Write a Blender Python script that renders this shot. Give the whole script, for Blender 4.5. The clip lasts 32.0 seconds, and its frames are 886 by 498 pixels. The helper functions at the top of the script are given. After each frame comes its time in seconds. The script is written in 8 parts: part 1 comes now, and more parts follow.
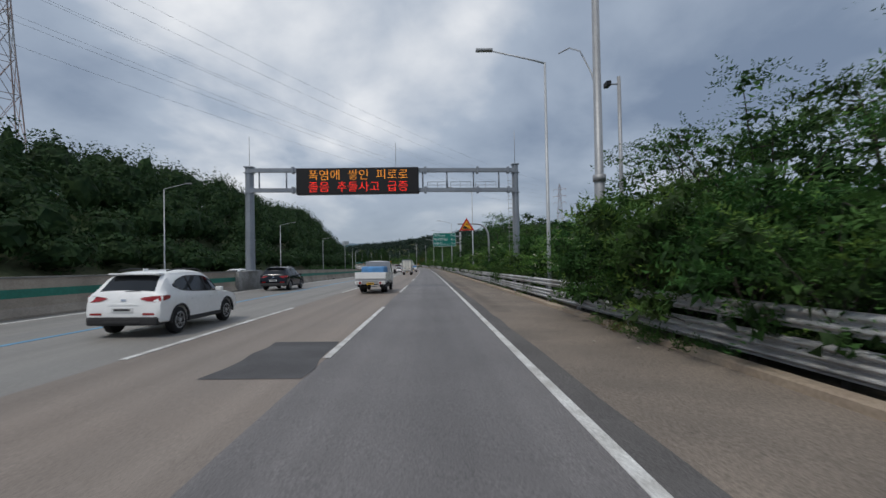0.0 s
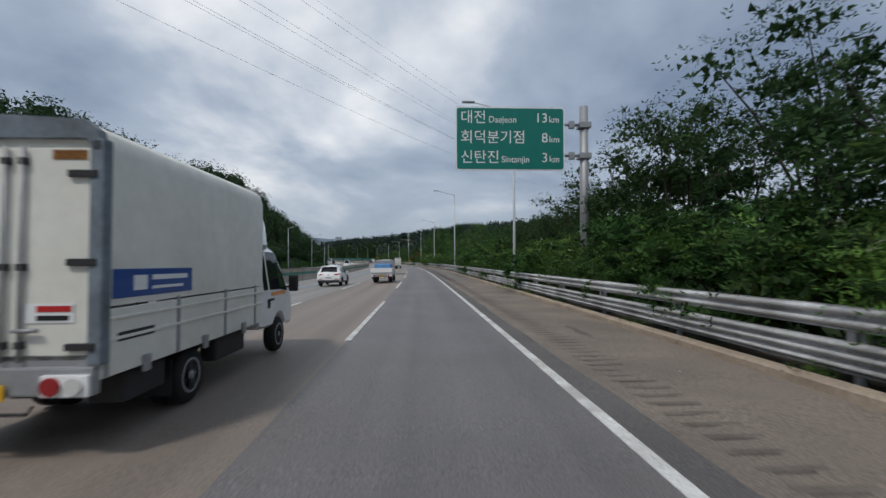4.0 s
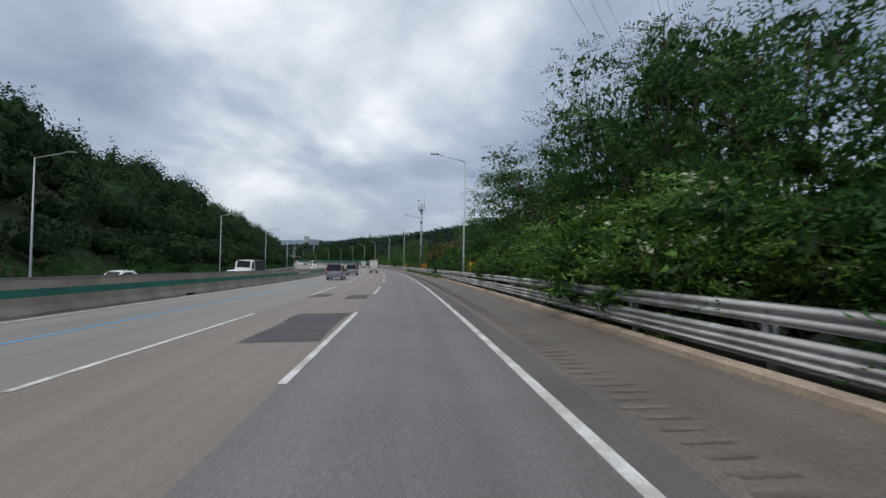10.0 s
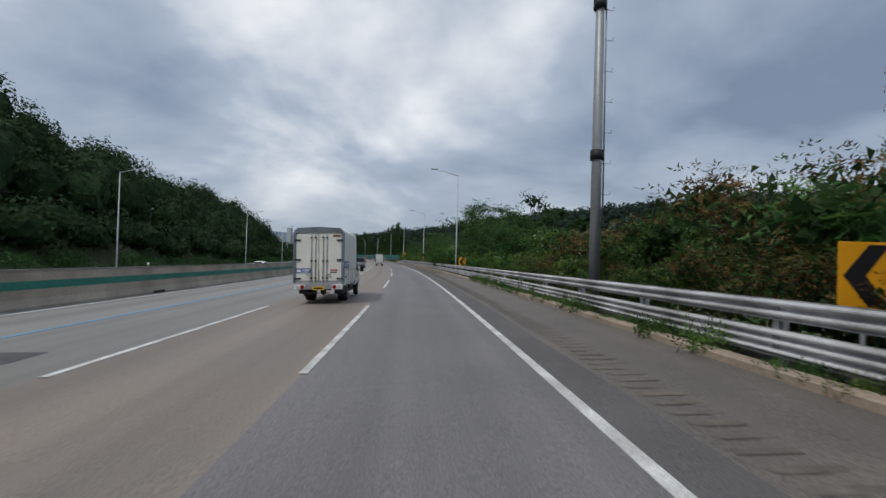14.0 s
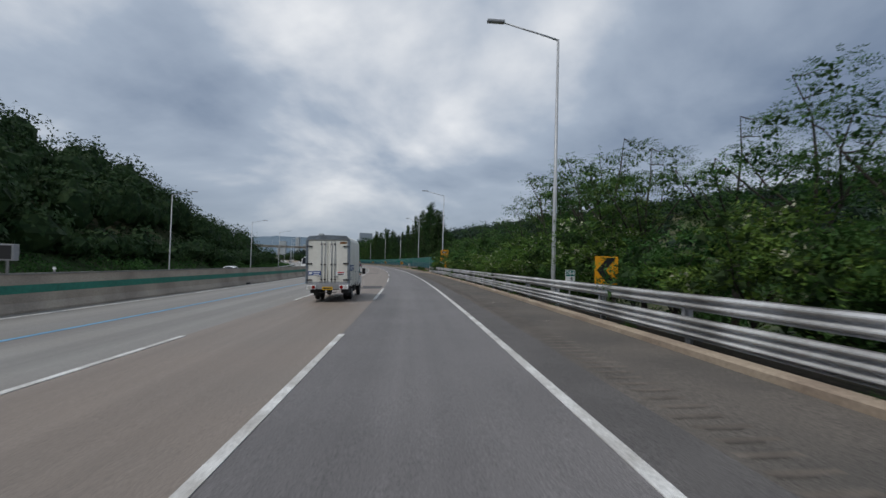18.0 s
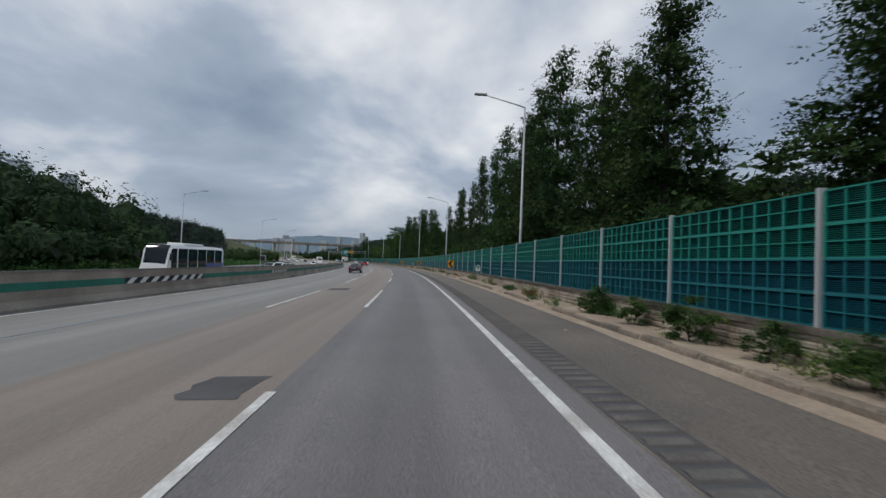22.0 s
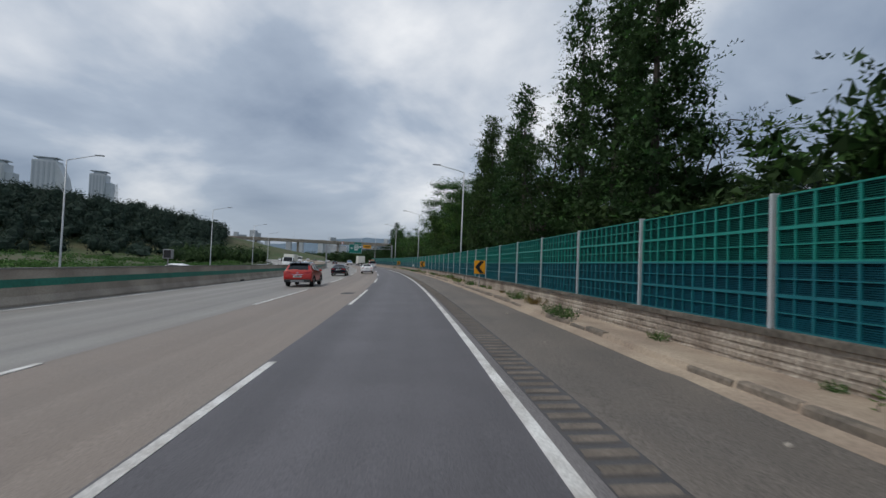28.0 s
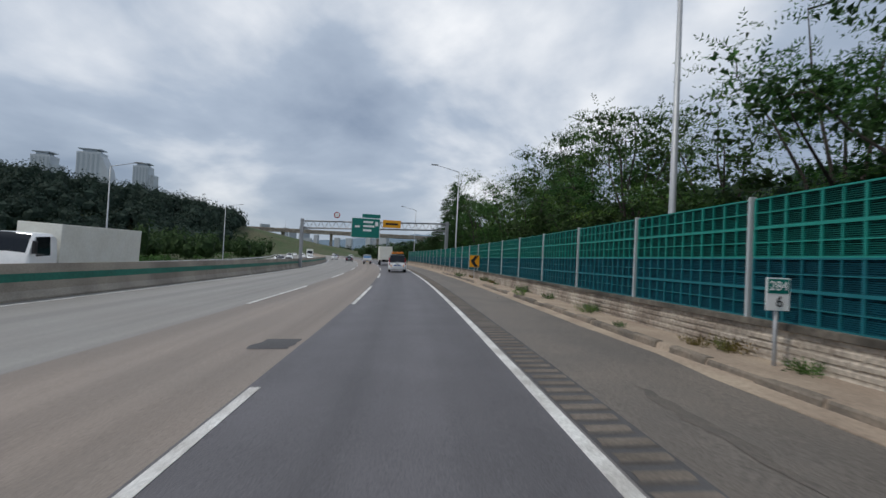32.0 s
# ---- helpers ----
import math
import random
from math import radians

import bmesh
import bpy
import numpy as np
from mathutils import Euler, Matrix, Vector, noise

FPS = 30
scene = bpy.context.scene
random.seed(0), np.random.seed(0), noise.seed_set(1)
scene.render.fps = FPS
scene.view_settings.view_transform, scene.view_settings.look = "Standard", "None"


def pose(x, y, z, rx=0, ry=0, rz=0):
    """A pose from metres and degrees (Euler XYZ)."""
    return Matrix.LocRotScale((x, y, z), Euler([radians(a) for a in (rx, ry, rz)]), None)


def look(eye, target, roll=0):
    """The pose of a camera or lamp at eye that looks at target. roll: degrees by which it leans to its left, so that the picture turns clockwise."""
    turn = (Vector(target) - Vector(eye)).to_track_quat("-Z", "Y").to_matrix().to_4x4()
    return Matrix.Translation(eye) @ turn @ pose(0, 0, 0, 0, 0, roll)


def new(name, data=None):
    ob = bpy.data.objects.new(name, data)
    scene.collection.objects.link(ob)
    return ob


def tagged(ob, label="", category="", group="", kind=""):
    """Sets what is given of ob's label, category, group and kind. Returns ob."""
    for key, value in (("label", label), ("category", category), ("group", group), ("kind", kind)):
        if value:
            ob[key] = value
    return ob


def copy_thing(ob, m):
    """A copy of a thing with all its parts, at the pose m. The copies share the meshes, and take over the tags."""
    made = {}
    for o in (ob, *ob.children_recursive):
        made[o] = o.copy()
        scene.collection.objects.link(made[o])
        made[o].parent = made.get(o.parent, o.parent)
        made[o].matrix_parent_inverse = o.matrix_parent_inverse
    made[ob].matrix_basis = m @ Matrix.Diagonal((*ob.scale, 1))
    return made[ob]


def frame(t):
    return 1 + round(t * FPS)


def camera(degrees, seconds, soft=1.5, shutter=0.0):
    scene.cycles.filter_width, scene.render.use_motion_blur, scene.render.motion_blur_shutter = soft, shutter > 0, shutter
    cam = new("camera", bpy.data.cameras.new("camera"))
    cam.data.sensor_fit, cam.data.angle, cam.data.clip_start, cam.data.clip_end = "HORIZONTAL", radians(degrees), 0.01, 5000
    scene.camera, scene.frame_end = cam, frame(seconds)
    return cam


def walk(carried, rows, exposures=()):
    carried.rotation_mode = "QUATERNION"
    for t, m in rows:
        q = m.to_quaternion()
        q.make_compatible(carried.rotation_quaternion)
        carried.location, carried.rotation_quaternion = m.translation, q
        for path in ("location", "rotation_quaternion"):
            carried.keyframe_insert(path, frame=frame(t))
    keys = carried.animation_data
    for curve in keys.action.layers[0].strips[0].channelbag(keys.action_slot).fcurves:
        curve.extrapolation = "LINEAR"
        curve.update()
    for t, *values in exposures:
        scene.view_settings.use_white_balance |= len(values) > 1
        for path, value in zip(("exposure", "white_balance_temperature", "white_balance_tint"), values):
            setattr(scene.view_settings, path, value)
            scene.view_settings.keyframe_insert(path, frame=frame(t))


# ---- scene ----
cam = camera(89.77, 32.0, soft=1.5, shutter=0.08)
walk(cam, [
    (0, pose(0.178, 0.117, 1.643, 90.931, 1.047, -1.183)),
    (1, pose(-0.129, 18.708, 1.254, 90.479, 0.915, -1.589)),
    (2, pose(-0.434, 38.145, 0.845, 90.724, 1.280, -1.734)),
    (3, pose(-0.791, 58.199, 0.421, 90.723, 1.068, -1.946)),
    (4, pose(-1.153, 78.552, 0.002, 90.677, 0.170, -1.771)),
    (7, pose(-2.842, 141.266, -1.143, 91.675, -1.556, -3.599)),
    (8, pose(-3.486, 161.340, -1.432, 91.564, -1.877, -2.865)),
    (9, pose(-4.622, 183.119, -1.752, 91.063, -1.262, -1.092)),
    (10, pose(-6.179, 201.605, -2.037, 91.394, -1.012, 0.195)),
    (11, pose(-8.285, 223.380, -2.375, 91.120, -1.458, 2.219)),
    (12, pose(-10.493, 243.448, -2.685, 90.796, -1.740, 2.842)),
    (13, pose(-12.785, 262.384, -2.970, 90.736, -1.693, 4.067)),
    (16, pose(-21.812, 320.628, -3.685, 91.498, -1.640, 6.591)),
    (17, pose(-26.223, 343.252, -3.910, 91.596, -1.620, 8.109)),
    (18, pose(-31.108, 365.184, -4.112, 91.596, -1.609, 9.289)),
    (19, pose(-36.310, 386.767, -4.295, 91.559, -1.520, 10.272)),
    (20, pose(-41.805, 408.477, -4.459, 91.640, -1.359, 11.436)),
    (21, pose(-47.443, 428.404, -4.597, 91.545, -1.424, 13.157)),
    (22, pose(-53.434, 447.309, -4.722, 91.598, -2.261, 14.664)),
    (23, pose(-59.64, 465.69, -4.834, 91.781, -2.745, 15.974)),
    (24, pose(-66.12, 484.06, -4.931, 92.106, -2.866, 16.365)),
    (25, pose(-72.73, 502.18, -5.013, 91.723, -2.664, 16.970)),
    (28, pose(-95.571, 557.450, -5.318, 91.719, -2.322, 20.916)),
    (29, pose(-104.444, 575.645, -5.439, 91.156, -2.179, 22.215)),
    (30, pose(-113.854, 593.914, -5.561, 91.156, -2.180, 24.006)),
    (31, pose(-123.675, 611.616, -5.680, 91.068, -2.667, 25.328)),
    (32, pose(-134.097, 629.614, -5.792, 91.108, -2.802, 27.144)),
], [(0, -.12), (1, -.03), (2, .1), (3, -.06), (4, -.05), (7, .08), (11, .1), (12, 0.05), (13, -.03), (16, -.08), (18, -.16), (21, -.18), (22, -.14), (25, -.1), (28, -.08), (29, .08), (31, .06), (32, .03)])

# ---- road alignment: knots every 50 m from s = -50 (curvature 1e-4/m, fall %, bank %) ----
KNOT = np.arange(-50, 1301, 50)
CURVE = [1.0, 1.17, 1.07, 2.34, 6.22, 7.66, 8.48, 9.14, 9.52, 9.8, 9.65, 9.89, 11.81, 12.84, 13.53, 13.5, 13.5, 13.5, 6.0, 0.0, 0.0, 0.0, 0.0, 0.0, 0.0, 0.0, 0.0, 0.0]
FALL = [2.1, 2.1, 2.12, 1.94, 1.45, 1.52, 1.53, 1.15, 0.9, 0.77, 0.58, 0.45, 0.55, 0.59, 0.54, 0.36, 0.18, 0.0, 0.0, 0.0, 0.0, 0.0, 0.0, 0.0, 0.0, 0.0, 0.0, 0.0]
BANK = [-1.53, -1.53, -0.99, 0.79, 2.91, 2.45, 2.71, 2.87, 2.82, 2.84, 3.51, 4.26, 3.2, 2.93, 3.66, 3.69, 3.69, 3.69, 3.69, 2.46, 1.23, 0.0, 0.0, 0.0, 0.0, 0.0, 0.0, 0.0]
STEP, S_START, S_END = 2.0, -80.0, 2000.0
SS = np.arange(S_START, S_END + STEP, STEP)
_k, _g = np.interp(SS, KNOT, CURVE) * 1e-4, np.interp(SS, KNOT, FALL) * .01
RTH, RX, RY, RZ = (np.zeros(len(SS)) for _ in range(4))
RTH[1:] = np.cumsum((_k[1:] + _k[:-1]) / 2 * STEP)
_m = (RTH[1:] + RTH[:-1]) / 2
RX[1:], RY[1:] = np.cumsum(-np.sin(_m) * STEP), np.cumsum(np.cos(_m) * STEP)
RZ[1:] = np.cumsum(-(_g[1:] + _g[:-1]) / 2 * STEP)
_i = int(-S_START / STEP)
RX, RY, RZ, RTH = RX - RX[_i], RY - RY[_i], RZ - RZ[_i], RTH - RTH[_i]


def heading(s):
    return float(np.interp(s, SS, RTH))


def W(s, off, z=0.0):
    """World place of chainage s, distance off to the right of the nearside lane's middle, height z over the road."""
    th = np.interp(s, SS, RTH)
    return Vector((float(np.interp(s, SS, RX) + np.cos(th) * off), float(np.interp(s, SS, RY) + np.sin(th) * off),
                   float(np.interp(s, SS, RZ) + z + off * np.interp(s, KNOT, BANK) * .01)))


def WA(s, off, z):
    """The same for arrays."""
    th = np.interp(s, SS, RTH)
    return np.stack([np.interp(s, SS, RX) + np.cos(th) * off, np.interp(s, SS, RY) + np.sin(th) * off,
                     np.interp(s, SS, RZ) + z + off * np.interp(s, KNOT, BANK) * .01], -1)


def stand(s, off, z=0.0, turn=0.0):
    """Upright pose on the road, y ahead along it, x to its right."""
    return Matrix.Translation(W(s, off, z)) @ Matrix.Rotation(heading(s) + radians(turn), 4, "Z")


def lie(s, off, z=0.0, turn=0.0):
    """Pose on the road surface, with its fall and bank."""
    b, g = float(np.interp(s, KNOT, BANK)) * .01, float(np.interp(s, KNOT, FALL)) * .01
    return stand(s, off, z, turn) @ Matrix.Rotation(-math.atan(b), 4, "Y") @ Matrix.Rotation(-math.atan(g), 4, "X")


# ---- light ----
SUN_AZ, SUN_EL, GLOW_AZ = radians(143), radians(56), radians(22)
world = bpy.data.worlds.new("world")
scene.world = world
world.use_nodes = True
wn, wl = world.node_tree.nodes, world.node_tree.links
wn.clear()


def wnode(kind, **kw):
    n = wn.new(kind)
    for k, v in kw.items():
        if k in n.inputs:
            n.inputs[k].default_value = v
    return n


def wmath(op, a, b=None, c=None):
    n = wn.new("ShaderNodeMath")
    n.operation = op
    for i, v in enumerate((a, b, c)):
        if v is None:
            continue
        if isinstance(v, (int, float)):
            n.inputs[i].default_value = v
        else:
            wl.new(v, n.inputs[i])
    return n.outputs[0]


def build_sky():
    tc = wn.new("ShaderNodeTexCoord")
    sep = wn.new("ShaderNodeSeparateXYZ")
    wl.new(tc.outputs["Generated"], sep.inputs[0])
    x, y, z = sep.outputs
    # the cloud deck as a plane overhead
    zz = wmath("ADD", wmath("MAXIMUM", z, 0.0), 0.30)
    comb = wn.new("ShaderNodeCombineXYZ")
    wl.new(wmath("DIVIDE", x, zz), comb.inputs[0])
    wl.new(wmath("DIVIDE", y, zz), comb.inputs[1])
    big = wnode("ShaderNodeTexNoise", Scale=1.15, Detail=8.0, Roughness=0.5, Distortion=0.25)
    wl.new(comb.outputs[0], big.inputs["Vector"])
    # the thin bright part of the deck ahead
    sx, sy = -math.sin(GLOW_AZ), math.cos(GLOW_AZ)
    along = wmath("ADD", wmath("MULTIPLY", x, sx), wmath("MULTIPLY", y, sy))
    side = wmath("ADD", wmath("MULTIPLY", x, sy), wmath("MULTIPLY", y, -sx))
    fwd = wmath("MULTIPLY", wmath("MAXIMUM", along, 0.0), wmath("POWER", 2.718, wmath("MULTIPLY", wmath("MULTIPLY", side, side), -9.0)))
    lift = wmath("MINIMUM", wmath("MULTIPLY", wmath("MAXIMUM", z, 0.0), 3.0), 1.0)
    val = wmath("ADD", wmath("MULTIPLY", wmath("SUBTRACT", big.outputs[0], 0.5), 2.1), wmath("MULTIPLY", wmath("MULTIPLY", fwd, lift), 0.36))
    ramp = wn.new("ShaderNodeValToRGB")
    wl.new(wmath("ADD", val, 0.42), ramp.inputs[0])
    e = ramp.color_ramp.elements
    e[0].position, e[0].color = 0.12, (0.195, 0.255, 0.36, 1)
    e[1].position, e[1].color = 0.97, (1.08, 1.08, 1.08, 1)
    mid = ramp.color_ramp.elements.new(0.5)
    mid.color = (0.397, 0.468, 0.574, 1)
    # paler and calmer towards the horizon
    mix = wn.new("ShaderNodeMixRGB")
    wl.new(wmath("POWER", wmath("SUBTRACT", 1.0, wmath("MINIMUM", wmath("MAXIMUM", wmath("MULTIPLY", z, 3.2), 0.0), 1.0)), 2.2), mix.inputs[0])
    wl.new(ramp.outputs[0], mix.inputs[1])
    mix.inputs[2].default_value = (0.345, 0.405, 0.485, 1)
    sky = wn.new("ShaderNodeTexSky")
    sky.sky_type, sky.sun_disc, sky.sun_elevation, sky.sun_rotation = "NISHITA", False, SUN_EL, -SUN_AZ
    add = wn.new("ShaderNodeMixRGB")
    add.blend_type = "ADD"
    add.inputs[0].default_value = 0.006
    wl.new(mix.outputs[0], add.inputs[1])
    wl.new(sky.outputs[0], add.inputs[2])
    bg = wnode("ShaderNodeBackground", Strength=1.0)
    wl.new(add.outputs[0], bg.inputs[0])
    out = wn.new("ShaderNodeOutputWorld")
    wl.new(bg.outputs[0], out.inputs[0])


build_sky()
sun_data = bpy.data.lights.new("sun", "SUN")
sun_data.energy, sun_data.angle, sun_data.color = 1.7, radians(7), (1.0, 0.95, 0.88)
sun = new("sun", sun_data)
sun.matrix_world = look((0, 0, 60), (math.sin(SUN_AZ) * math.cos(SUN_EL), -math.cos(SUN_AZ) * math.cos(SUN_EL), 60 - math.sin(SUN_EL)))
scene.view_settings.exposure = 0.0

# ---- materials ----


def mat(name, color, rough=0.7, metal=0.0, var=0.15, scale=2.0, fine=40.0, bump=0.2, col2=None, per="", spec=0.4, stain=0.0, coat=0.0, stretch=None, isl=0.0, blot=None, streak=0.0):
    """A surface with variation at two scales, relief and, where asked, a second colour in blotches."""
    m = bpy.data.materials.new(name)
    m.use_nodes = True
    nt = m.node_tree
    n, l = nt.nodes, nt.links
    b = n["Principled BSDF"]
    b.inputs["Roughness"].default_value, b.inputs["Metallic"].default_value = rough, metal
    b.inputs["Specular IOR Level"].default_value = spec
    b.inputs["Coat Weight"].default_value = coat
    tc = n.new("ShaderNodeTexCoord")
    vec = tc.outputs["Object"]
    if per == "world":
        geo = n.new("ShaderNodeNewGeometry")
        vec = geo.outputs["Position"]
    if stretch:
        mp = n.new("ShaderNodeMapping")
        mp.inputs["Scale"].default_value = stretch
        l.new(vec, mp.inputs["Vector"])
        vec = mp.outputs[0]

    def noise_at(sc, det):
        t = n.new("ShaderNodeTexNoise")
        t.inputs["Scale"].default_value, t.inputs["Detail"].default_value = sc, det
        l.new(vec, t.inputs["Vector"])
        return t.outputs[0]
    big, small = noise_at(scale, 5), noise_at(fine, 3)
    mixc = n.new("ShaderNodeMixRGB")
    c2 = col2 or tuple(c * (1 - (var if blot is None else blot) * 1.6) for c in color)
    mixc.inputs[1].default_value, mixc.inputs[2].default_value = (*color, 1), (*c2, 1)
    rp = n.new("ShaderNodeMapRange")
    rp.inputs[1].default_value, rp.inputs[2].default_value = 0.36, 0.64
    l.new(big, rp.inputs[0])
    l.new(rp.outputs[0], mixc.inputs[0])
    hsv = n.new("ShaderNodeHueSaturation")
    v = n.new("ShaderNodeMapRange")
    v.inputs[1].default_value, v.inputs[2].default_value, v.inputs[3].default_value, v.inputs[4].default_value = 0.3, 0.7, 1 - var, 1 + var
    l.new(small, v.inputs[0])
    val = v.outputs[0]
    if isl or per == "object":
        rnd = n.new("ShaderNodeObjectInfo").outputs["Random"] if per == "object" else n.new("ShaderNodeNewGeometry").outputs["Random Per Island"]
        r2 = n.new("ShaderNodeMapRange")
        amt = isl or 0.12
        r2.inputs[3].default_value, r2.inputs[4].default_value = 1 - amt, 1 + amt
        l.new(rnd, r2.inputs[0])
        mm = n.new("ShaderNodeMath")
        mm.operation = "MULTIPLY"
        l.new(val, mm.inputs[0])
        l.new(r2.outputs[0], mm.inputs[1])
        val = mm.outputs[0]
    if streak:
        um = n.new("ShaderNodeMapping")
        um.inputs["Scale"].default_value = (1.1, 0.012, 1)
        l.new(tc.outputs["UV"], um.inputs["Vector"])
        st = n.new("ShaderNodeTexNoise")
        st.inputs["Scale"].default_value, st.inputs["Detail"].default_value = 1.0, 4
        l.new(um.outputs[0], st.inputs["Vector"])
        sr = n.new("ShaderNodeMapRange")
        sr.inputs[1].default_value, sr.inputs[2].default_value, sr.inputs[3].default_value, sr.inputs[4].default_value = 0.35, 0.65, 1 - streak, 1 + streak
        l.new(st.outputs[0], sr.inputs[0])
        m3 = n.new("ShaderNodeMath")
        m3.operation = "MULTIPLY"
        l.new(val, m3.inputs[0])
        l.new(sr.outputs[0], m3.inputs[1])
        val = m3.outputs[0]
    l.new(val, hsv.inputs["Value"])
    l.new(mixc.outputs[0], hsv.inputs["Color"])
    l.new(hsv.outputs[0], b.inputs["Base Color"])
    if bump:
        bp = n.new("ShaderNodeBump")
        bp.inputs["Strength"].default_value, bp.inputs["Distance"].default_value = bump, 0.02
        l.new(small, bp.inputs["Height"])
        l.new(bp.outputs[0], b.inputs["Normal"])
    return m


def leaf_mat(name, c1, c2, amt=0.45):
    m = bpy.data.materials.new(name)
    m.use_nodes = True
    n, l = m.node_tree.nodes, m.node_tree.links
    b = n["Principled BSDF"]
    b.inputs["Roughness"].default_value = 0.65
    b.inputs["Specular IOR Level"].default_value = 0.12
    geo, oi = n.new("ShaderNodeNewGeometry"), n.new("ShaderNodeObjectInfo")
    no = n.new("ShaderNodeTexNoise")
    no.inputs["Scale"].default_value, no.inputs["Detail"].default_value = 0.8, 3
    l.new(geo.outputs["Position"], no.inputs["Vector"])
    mx = n.new("ShaderNodeMixRGB")
    mx.inputs[1].default_value, mx.inputs[2].default_value = (*c1, 1), (*c2, 1)
    mr = n.new("ShaderNodeMapRange")
    mr.inputs[1].default_value, mr.inputs[2].default_value = 0.35, 0.65
    l.new(no.outputs[0], mr.inputs[0])
    l.new(mr.outputs[0], mx.inputs[0])
    h = n.new("ShaderNodeHueSaturation")
    v = n.new("ShaderNodeMapRange")
    v.inputs[3].default_value, v.inputs[4].default_value = 1 - amt, 1 + amt
    l.new(geo.outputs["Random Per Island"], v.inputs[0])
    l.new(v.outputs[0], h.inputs["Value"])
    hu = n.new("ShaderNodeMapRange")
    hu.inputs[3].default_value, hu.inputs[4].default_value = 0.485, 0.515
    l.new(oi.outputs["Random"], hu.inputs[0])
    l.new(hu.outputs[0], h.inputs["Hue"])
    l.new(mx.outputs[0], h.inputs["Color"])
    l.new(h.outputs[0], b.inputs["Base Color"])
    tr = n.new("ShaderNodeBsdfTranslucent")
    l.new(h.outputs[0], tr.inputs[0])
    ms = n.new("ShaderNodeMixShader")
    ms.inputs[0].default_value = 0.28
    l.new(b.outputs[0], ms.inputs[1])
    l.new(tr.outputs[0], ms.inputs[2])
    l.new(ms.outputs[0], n["Material Output"].inputs[0])
    return m


def glass_mat(name, color=(0.012, 0.014, 0.017), rough=0.03):
    m = bpy.data.materials.new(name)
    m.use_nodes = True
    b = m.node_tree.nodes["Principled BSDF"]
    b.inputs["Base Color"].default_value = (*color, 1)
    b.inputs["Roughness"].default_value = rough
    b.inputs["Specular IOR Level"].default_value = 0.45
    return m


def glow_mat(name, color, strength):
    m = bpy.data.materials.new(name)
    m.use_nodes = True
    b = m.node_tree.nodes["Principled BSDF"]
    b.inputs["Base Color"].default_value = (*color, 1)
    b.inputs["Emission Color"].default_value = (*color, 1)
    b.inputs["Emission Strength"].default_value = strength
    return m


def paint(name, color, rough=0.35, coat=0.5, var=0.03):
    return mat(name, color, rough, 0.0, var, 1.5, 9.0, 0.0, coat=coat, spec=0.3)


M_LANE = mat("asphalt_grey", (0.172, 0.161, 0.160), 0.62, var=0.46, scale=0.35, fine=55, bump=0.4, per="world", blot=0.10, streak=0.16, spec=0.5)
M_BROWN = mat("asphalt_brown", (0.232, 0.191, 0.160), 0.62, var=0.26, scale=0.3, fine=45, bump=0.25, per="world", col2=(0.215, 0.182, 0.155), blot=0.10, streak=0.16, spec=0.5)
M_LIGHT = mat("asphalt_pale", (0.232, 0.223, 0.207), 0.62, var=0.24, scale=0.3, fine=45, bump=0.25, per="world", col2=(0.22, 0.207, 0.19), blot=0.10, streak=0.16, spec=0.5)
M_SHOULDER = mat("shoulder_concrete", (0.164, 0.141, 0.119), 0.66, var=0.46, scale=0.5, fine=35, bump=0.5, per="world", col2=(0.128, 0.113, 0.099), blot=0.10, streak=0.07, spec=0.5)
M_DARK = mat("asphalt_new", (0.112, 0.107, 0.116), 0.6, var=0.4, scale=0.8, fine=60, bump=0.4, per="world", blot=0.10, streak=0.16, spec=0.5)
M_PATCH = mat("asphalt_patch", (0.105, 0.103, 0.107), 0.88, var=0.18, scale=0.9, fine=55, bump=0.5, per="world")
M_LINE = mat("line_white", (0.72, 0.72, 0.70), 0.7, var=0.26, scale=1.8, fine=34, bump=0.4, per="world", col2=(0.47, 0.455, 0.43))
M_BLUE_W = mat("line_blue_worn", (0.21, 0.27, 0.32), 0.8, var=0.2, scale=1.4, fine=30, bump=0.3, per="world", col2=(0.24, 0.235, 0.225))
M_BLUE = mat("line_blue", (0.16, 0.40, 0.62), 0.7, var=0.15, scale=1.4, fine=30, bump=0.3, per="world")
M_CONC = mat("concrete_barrier", (0.42, 0.365, 0.30), 0.9, var=0.16, scale=0.5, fine=20, bump=0.4, per="world", col2=(0.28, 0.24, 0.20))
M_CONC2 = mat("concrete_wall", (0.44, 0.385, 0.32), 0.92, var=0.3, scale=0.9, fine=14, bump=0.6, per="world", col2=(0.22, 0.18, 0.145))
M_KERB = mat("concrete_kerb", (0.40, 0.325, 0.245), 0.92, var=0.16, scale=0.8, fine=16, bump=0.5, per="world", col2=(0.30, 0.235, 0.18))
M_TEAL_BAND = mat("band_green", (0.025, 0.20, 0.145), 0.6, var=0.15, scale=0.6, fine=8, bump=0.1, per="world")
M_GALV = mat("galvanised_steel", (0.68, 0.685, 0.69), 0.5, 0.2, var=0.1, scale=0.7, fine=12, bump=0.08, per="world", col2=(0.36, 0.355, 0.35))
M_GALV2 = mat("galvanised_dull", (0.36, 0.37, 0.385), 0.5, 0.4, var=0.08, scale=1.0, fine=12, bump=0.05)
M_GANTRY = mat("gantry_steel", (0.27, 0.30, 0.34), 0.5, 0.3, var=0.08, scale=1.0, fine=12, bump=0.05)
M_POLE = mat("lamp_pole", (0.45, 0.47, 0.49), 0.5, 0.35, var=0.06, scale=1.0, fine=10, bump=0.04)
